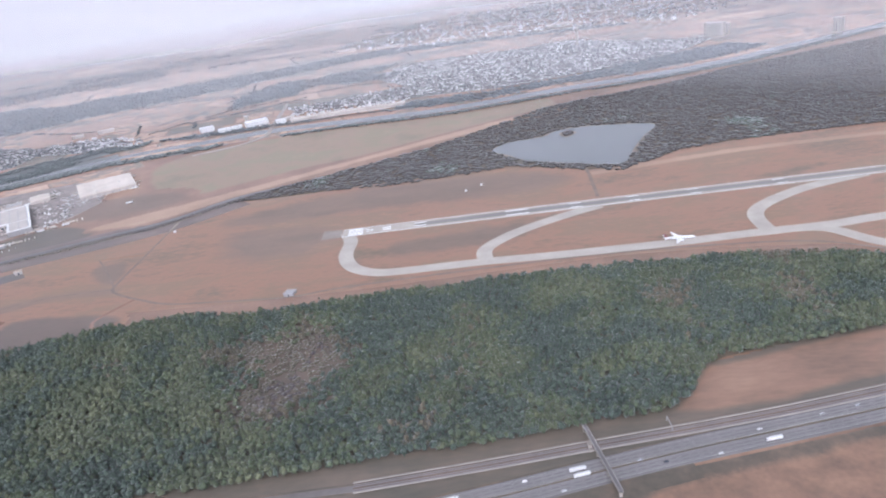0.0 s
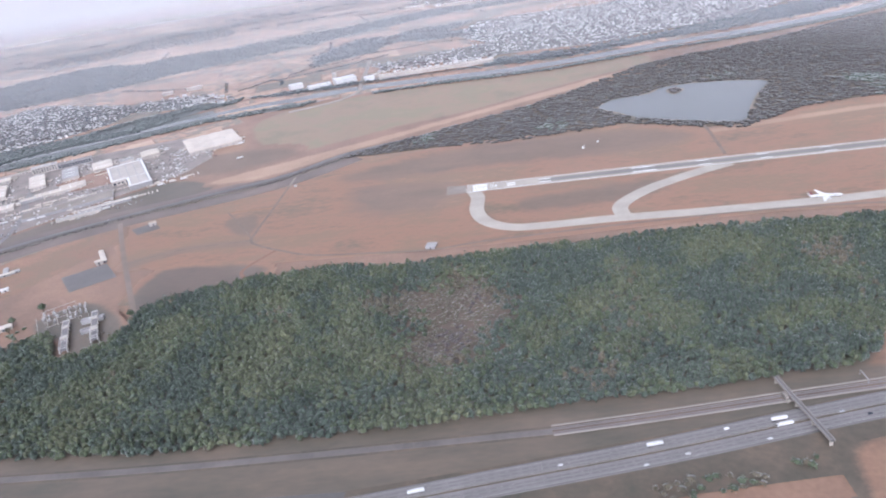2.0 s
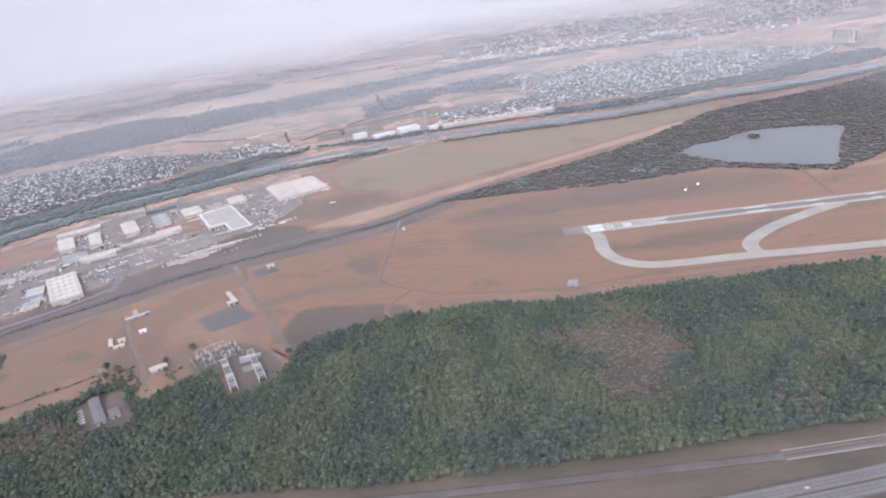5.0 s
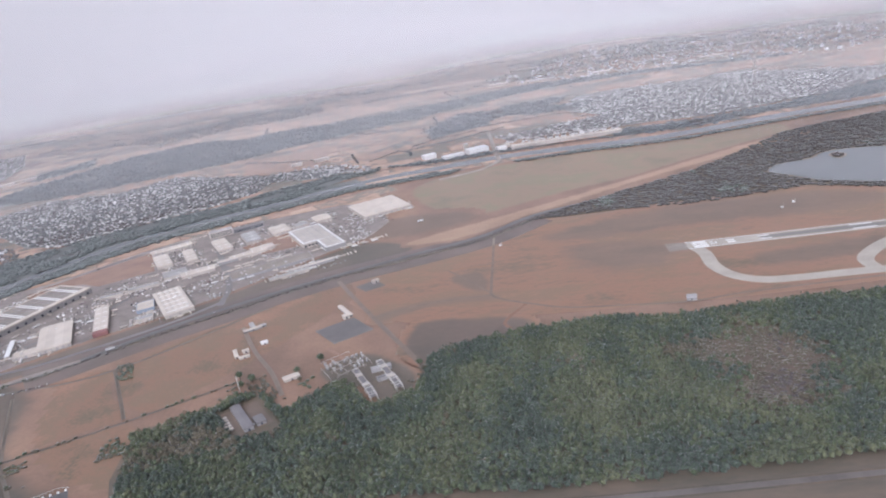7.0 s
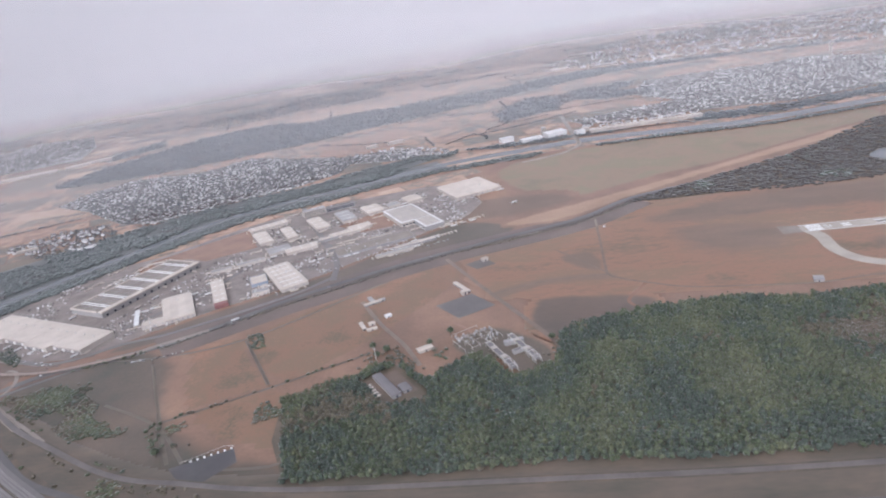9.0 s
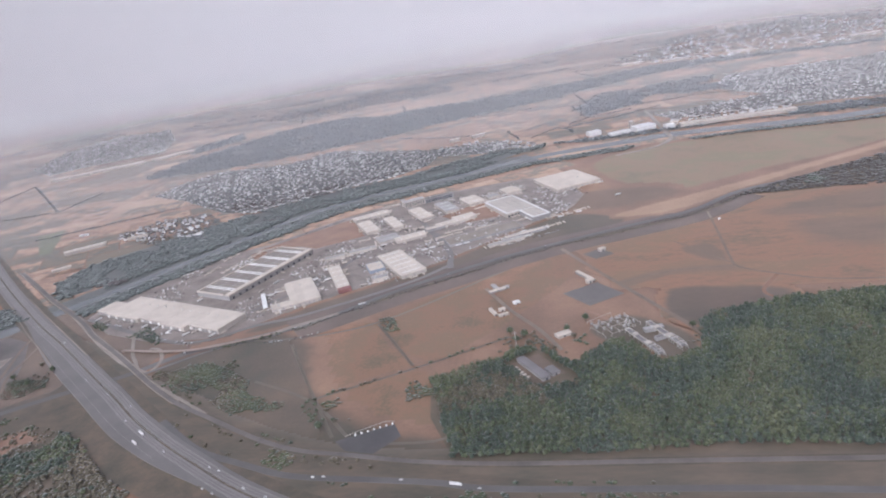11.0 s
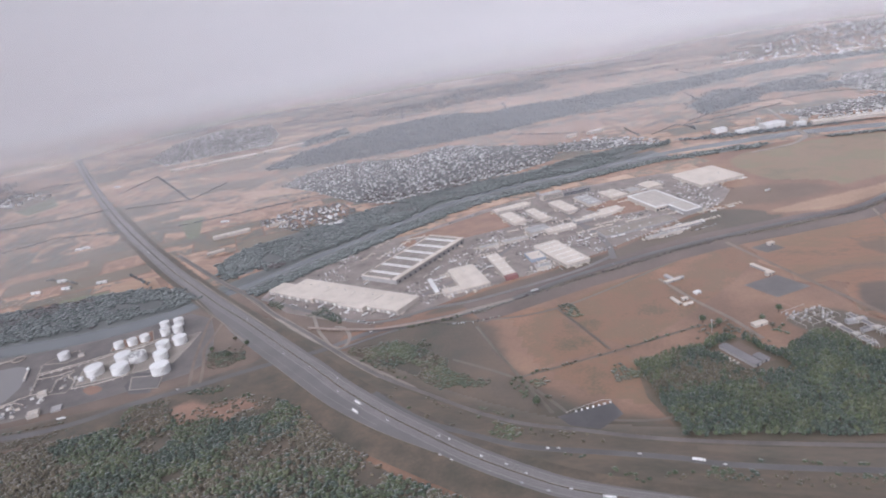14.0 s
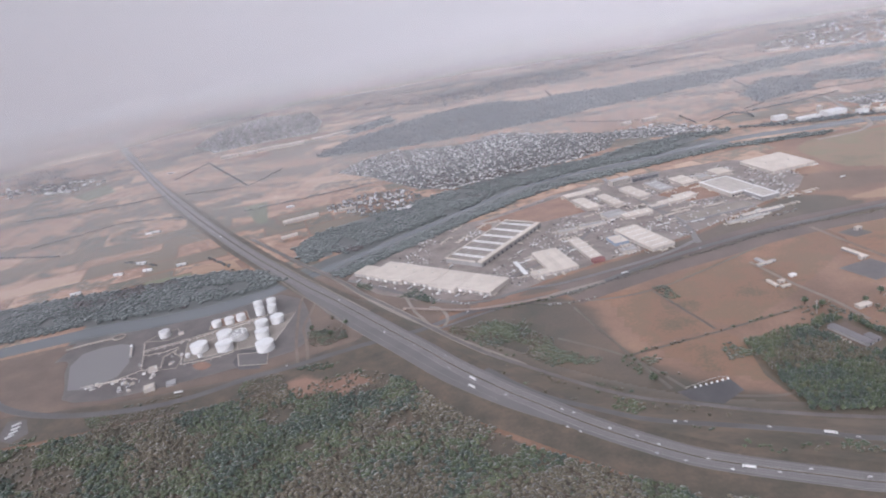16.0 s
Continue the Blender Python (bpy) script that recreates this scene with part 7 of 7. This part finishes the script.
for k, x, y in ((5, -19.7, 217.4), (3, 11.2, 223.6), (5, 33.9, 226.8), (5, 34.5, 223.2), (0, -25.7, 206.5), (0, -8.1, 211), (0, 26, 216), (1, 60, 228.6), (0, 114, 239.4), (5, 116.6, 232), (0, 93, 227.4), (0, 143, 244.6), (1, 160, 247.6), (2, 70, 226),
                (5, -697, 269), (5, -695, 258), (0, -668, 248.5), (0, -619, 228.5), (0, -621.5, 212.5), (0, -899, 437), (3, -870, 416), (0, -796, 346), (1, -728, 304), (5, -518.4, 179), (0, -627, 231.9), (0, -613, 208.1), (0, -578.4, 205), (0, -565.5, 197.2), (1, -567, 189), (0, -551, 183), (0, -539, 185.3), (0, -527, 177), (0, -503, 176), (0, -487, 179.7), (3, -595, 212),
                (0, -930, 455), (1, -910, 440), (0, -1010, 525), (3, -1080, 580), (5, -1150, 640), (0, -1230, 720), (1, -1300, 785), (0, -720, 285), (0, -760, 322), (2, -775, 336), (0, -460, 175), (2, -430, 168), (0, -150, 192), (5, -120, 201), (0, -60, 210)):
    put(k, x, y, 0.34, heading(x, y, MOTORWAY) + (180 if (k + int(x)) % 2 else 0))
for k, x, y in ((3, -555.5, 220.6), (5, -470, 212), (0, -457, 209), (0, -502, 217), (0, -549, 221)):
    put(k, x, y, 0.28, heading(x, y, EXIT))
for k, x, y in ((5, -944, 248), (0, -671, 401), (3, -727, 381), (5, -590, 452), (0, -520, 505), (0, -430, 556), (0, -640, 414), (0, -865, 290)):
    put(k, x, y, 0.24, heading(x, y, [(-1092, 205), (-860, 293), (-726, 381), (-622, 426), (-354, 590)]))
for x, y in ((-1066.7, 199.1), (-1062.6, 194), (-1059.6, 188.9), (-1058, 183.5)):
    put(5, x, y, 0.14, 58)
sheet("lorry_park", [(-1082, 204), (-1066, 208), (-1046, 190), (-1050, 176), (-1068, 180)], 0.125, M_tarmac, "grey tarmac lorry park beside the road", "pavement")
rng = random.Random(9)
for cx, cy, L, W, turn, n in ((-432, 742, 54, 14, -60, 34), (-418, 694, 44, 8, -58, 18), (-470, 590, 70, 4, 28, 22), (-440, 585, 60, 4, 28, 16), (-590, 500, 22, 6, 22, 12), (-545, 568, 30, 14, 30, 20), (-528, 548, 26, 10, 30, 14), (-560, 590, 34, 6, 30, 14), (-660, 590, 24, 5, 24, 10), (-700, 470, 22, 10, 25, 10),
                              (-760, 408, 70, 4, -22, 16), (-835, 446, 40, 4, -22, 10), (-770, 545, 90, 4, 70, 22), (-690, 545, 90, 4, 70, 18), (-626, 690, 30, 8, 32, 12), (-628, 645, 12, 40, 30, 14), (-540, 690, 14, 30, 30, 12), (-510, 640, 40, 4, 28, 14), (-614, 540, 8, 30, 22, 10), (-425, 318, 8, 3, 35, 6), (-1000, 262, 20, 8, 35, 8), (-500, 760, 30, 6, 28, 12), (-394, 730, 30, 5, -60, 12), (-620, 400, 40, 3, 25, 9), (-648, 392, 22, 2, 8, 8), (-438, 735, 50, 22, -60, 22), (-555, 580, 30, 10, -40, 14), (-540, 552, 24, 10, -40, 12), (-628, 680, 22, 14, 32, 14), (-490, 578, 40, 6, 30, 12), (-560, 508, 24, 5, 30, 8)):
    c, s = math.cos(radians(turn)), math.sin(radians(turn))
    taken = []
    for _ in range(n * 4):
        u, v = round(rng.uniform(-L / 2, L / 2) / 1.3) * 1.3, round(rng.uniform(-W / 2, W / 2) / 2.6) * 2.6
        if len(taken) >= n or (u, v) in taken:
            continue
        taken.append((u, v))
        put(rng.choice([7, 7, 7, 8, 9, 10, 10, 11]), cx + u * c - v * s, cy + u * s + v * c, 0.14, turn + 90)
for x, y, t in ((-738, 420, 60), (-745, 416, 60), (-766, 424, 66), (-785, 432, 66), (-800, 438, 66), (-716, 411, 60), (-852, 455, 68), (-866, 462, 68), (-690, 500, 25), (-688, 494, 25), (-694, 488, 25), (-700, 520, 70), (-708, 500, 70), (-520, 580, 28), (-512, 584, 28), (-452, 646, -60), (-448, 640, -60), (-556, 575, 30), (-548, 580, 30), (-540, 585, 30), (-600, 495, 22), (-760, 470, 70), (-770, 490, 70), (-415, 640, 28), (-405, 646, 28), (-395, 651, 28), (-350, 700, 28)):
    put(5 if (int(x) % 3) else 6, x, y, 0.14, t)

# rows of containers
ob = thing("container", -640, 560, 0.14, 24, "pale steel shipping container", "container", "containers in the yards")
part("box", boxes((-2.7, -0.55, 0.05, 2.7, 0.55, 1.2), bevel=0.04), M_roof, ob)
part("door", boxes((2.7, -0.5, 0.1, 2.76, 0.5, 1.15)), M_wall_grey, ob)
for cx, cy, n, t in ((-540, 622, 8, 28), (-508, 626, 7, 28), (-560, 600, 6, 30), (-590, 640, 6, 30), (-640, 620, 6, 30), (-455, 600, 8, 28), (-480, 588, 8, 28), (-430, 612, 6, 28), (-780, 560, 6, 70), (-765, 600, 5, 70), (-660, 550, 5, 25), (-515, 700, 6, 30), (-640, 740, 5, 32), (-440, 770, 4, 28), (-465, 640, 4, 30), (-600, 570, 6, 24), (-400, 655, 5, 28)):
    for k in range(n):
        copy_thing(ob, pose(cx + k * 4.2 * math.cos(radians(t)) + rng.uniform(-1, 1), cy + k * 4.2 * math.sin(radians(t)) + rng.uniform(-1, 1), 0.14, 0, 0, t + rng.choice([0, 90])))

for x, y, n, t in ((-700, 490, 5, -60), (-686, 494, 4, 28), (-681, 470, 5, -60), (-690, 452, 4, 28), (-676, 498, 4, -62), (-806, 450, 6, -22), (-770, 436, 6, -22), (-730, 424, 6, -22), (-795, 600, 5, 70), (-760, 618, 5, 30), (-800, 560, 5, 70), (-545, 610, 6, 28), (-470, 655, 6, 28), (-430, 640, 6, 28)):
    for k in range(n):
        copy_thing(ob, pose(x + k * 4.6 * math.cos(radians(t)) + rng.uniform(-1, 1), y + k * 4.6 * math.sin(radians(t)) + rng.uniform(-1, 1), 0.14, 0, 0, t + rng.choice([0, 90, 10])))
# goods and vehicles standing round the halls
lots = random.Random(21)
for o in [o for o in bpy.data.objects if o.name.startswith(("warehouse", "factory.")) or o.name == "factory"]:
    x0, y0, z0 = o.location
    if not (-800 < x0 < -380 and 440 < y0 < 790):
        continue
    turn = math.degrees(o.rotation_euler.z)
    walls = [c for c in o.children if c.name.startswith("wall")]
    xs = [v.co.x for c in walls for v in c.data.vertices]
    ys = [v.co.y for c in walls for v in c.data.vertices]
    for k in range(9):
        u = lots.uniform(min(xs), max(xs))
        v = lots.choice([min(ys) - lots.uniform(2.2, 4.5), max(ys) + lots.uniform(2.2, 4.5)])
        if lots.random() < 0.5:
            v = lots.uniform(min(ys), max(ys))
            u = lots.choice([min(xs) - lots.uniform(2.2, 4.5), max(xs) + lots.uniform(2.2, 4.5)])
        c, s = math.cos(radians(turn)), math.sin(radians(turn))
        x, y = x0 + u * c - v * s, y0 + u * s + v * c
        if lots.random() < 0.6:
            copy_thing(ob, pose(x, y, 0.14, 0, 0, turn + lots.choice([0, 90])))
        else:
            put(lots.choice([10, 10, 5, 6]), x, y, 0.14, turn + lots.choice([0, 90]))

# stacked goods, skips and small trailers all over the yards
ESTATE = [(-870, 470), (-848, 580), (-765, 625), (-700, 700), (-613, 752), (-496, 790), (-440, 795), (-380, 715), (-420, 640), (-532, 548), (-637, 475), (-683, 432), (-768, 418)]
blocks = []
for o in bpy.data.objects:
    if o.parent is None and o.name.startswith(("warehouse", "factory", "office_building", "loading_canopy")):
        c, sn = math.cos(o.rotation_euler.z), math.sin(o.rotation_euler.z)
        cs = [v.co for p in o.children if p.data and p.name.startswith(("wall", "canopy")) for v in p.data.vertices]
        if cs:
            x0, x1, y0, y1 = min(v.x for v in cs) - 2, max(v.x for v in cs) + 2, min(v.y for v in cs) - 2, max(v.y for v in cs) + 2
            blocks.append([(o.location.x + x * c - y * sn, o.location.y + x * sn + y * c) for x, y in ((x0, y0), (x1, y0), (x1, y1), (x0, y1))])
blocks += [[(-770, 618), (-675, 715), (-635, 640), (-690, 605)], [(-560, 684), (-512, 732), (-472, 668), (-521, 648)]]
spots = scatter(ESTATE, 3.6, blocks, keep=0.4, patchy=0.56, seed=301)
rg = np.random.default_rng(302)
CORNERS = np.array([(x, y, z) for z in (0, 1) for x, y in ((-1, -1), (1, -1), (1, 1), (-1, 1))], float)
SIDES = np.array([(0, 1, 5), (0, 5, 4), (1, 2, 6), (1, 6, 5), (2, 3, 7), (2, 7, 6), (3, 0, 4), (3, 4, 7), (4, 5, 6), (4, 6, 7)])
V, F = [], []
for k, (x, y) in enumerate(spots):
    w, d, h, a = rg.uniform(0.4, 1.7), rg.uniform(0.35, 0.8), rg.uniform(0.5, 1.3), radians(28 + 90 * rg.integers(0, 2) + rg.normal(0, 3))
    P = CORNERS * (w, d, h)
    V.append(np.c_[P[:, 0] * math.cos(a) - P[:, 1] * math.sin(a) + x, P[:, 0] * math.sin(a) + P[:, 1] * math.cos(a) + y, P[:, 2] + 0.13])
    F.append(SIDES + 8 * k)
tagged(new("stacked_goods", joined("stacked_goods", np.concatenate(V), np.concatenate(F), M_goods)), "pale crates, skips and trailers all over the yards", "goods", "", "stuff")
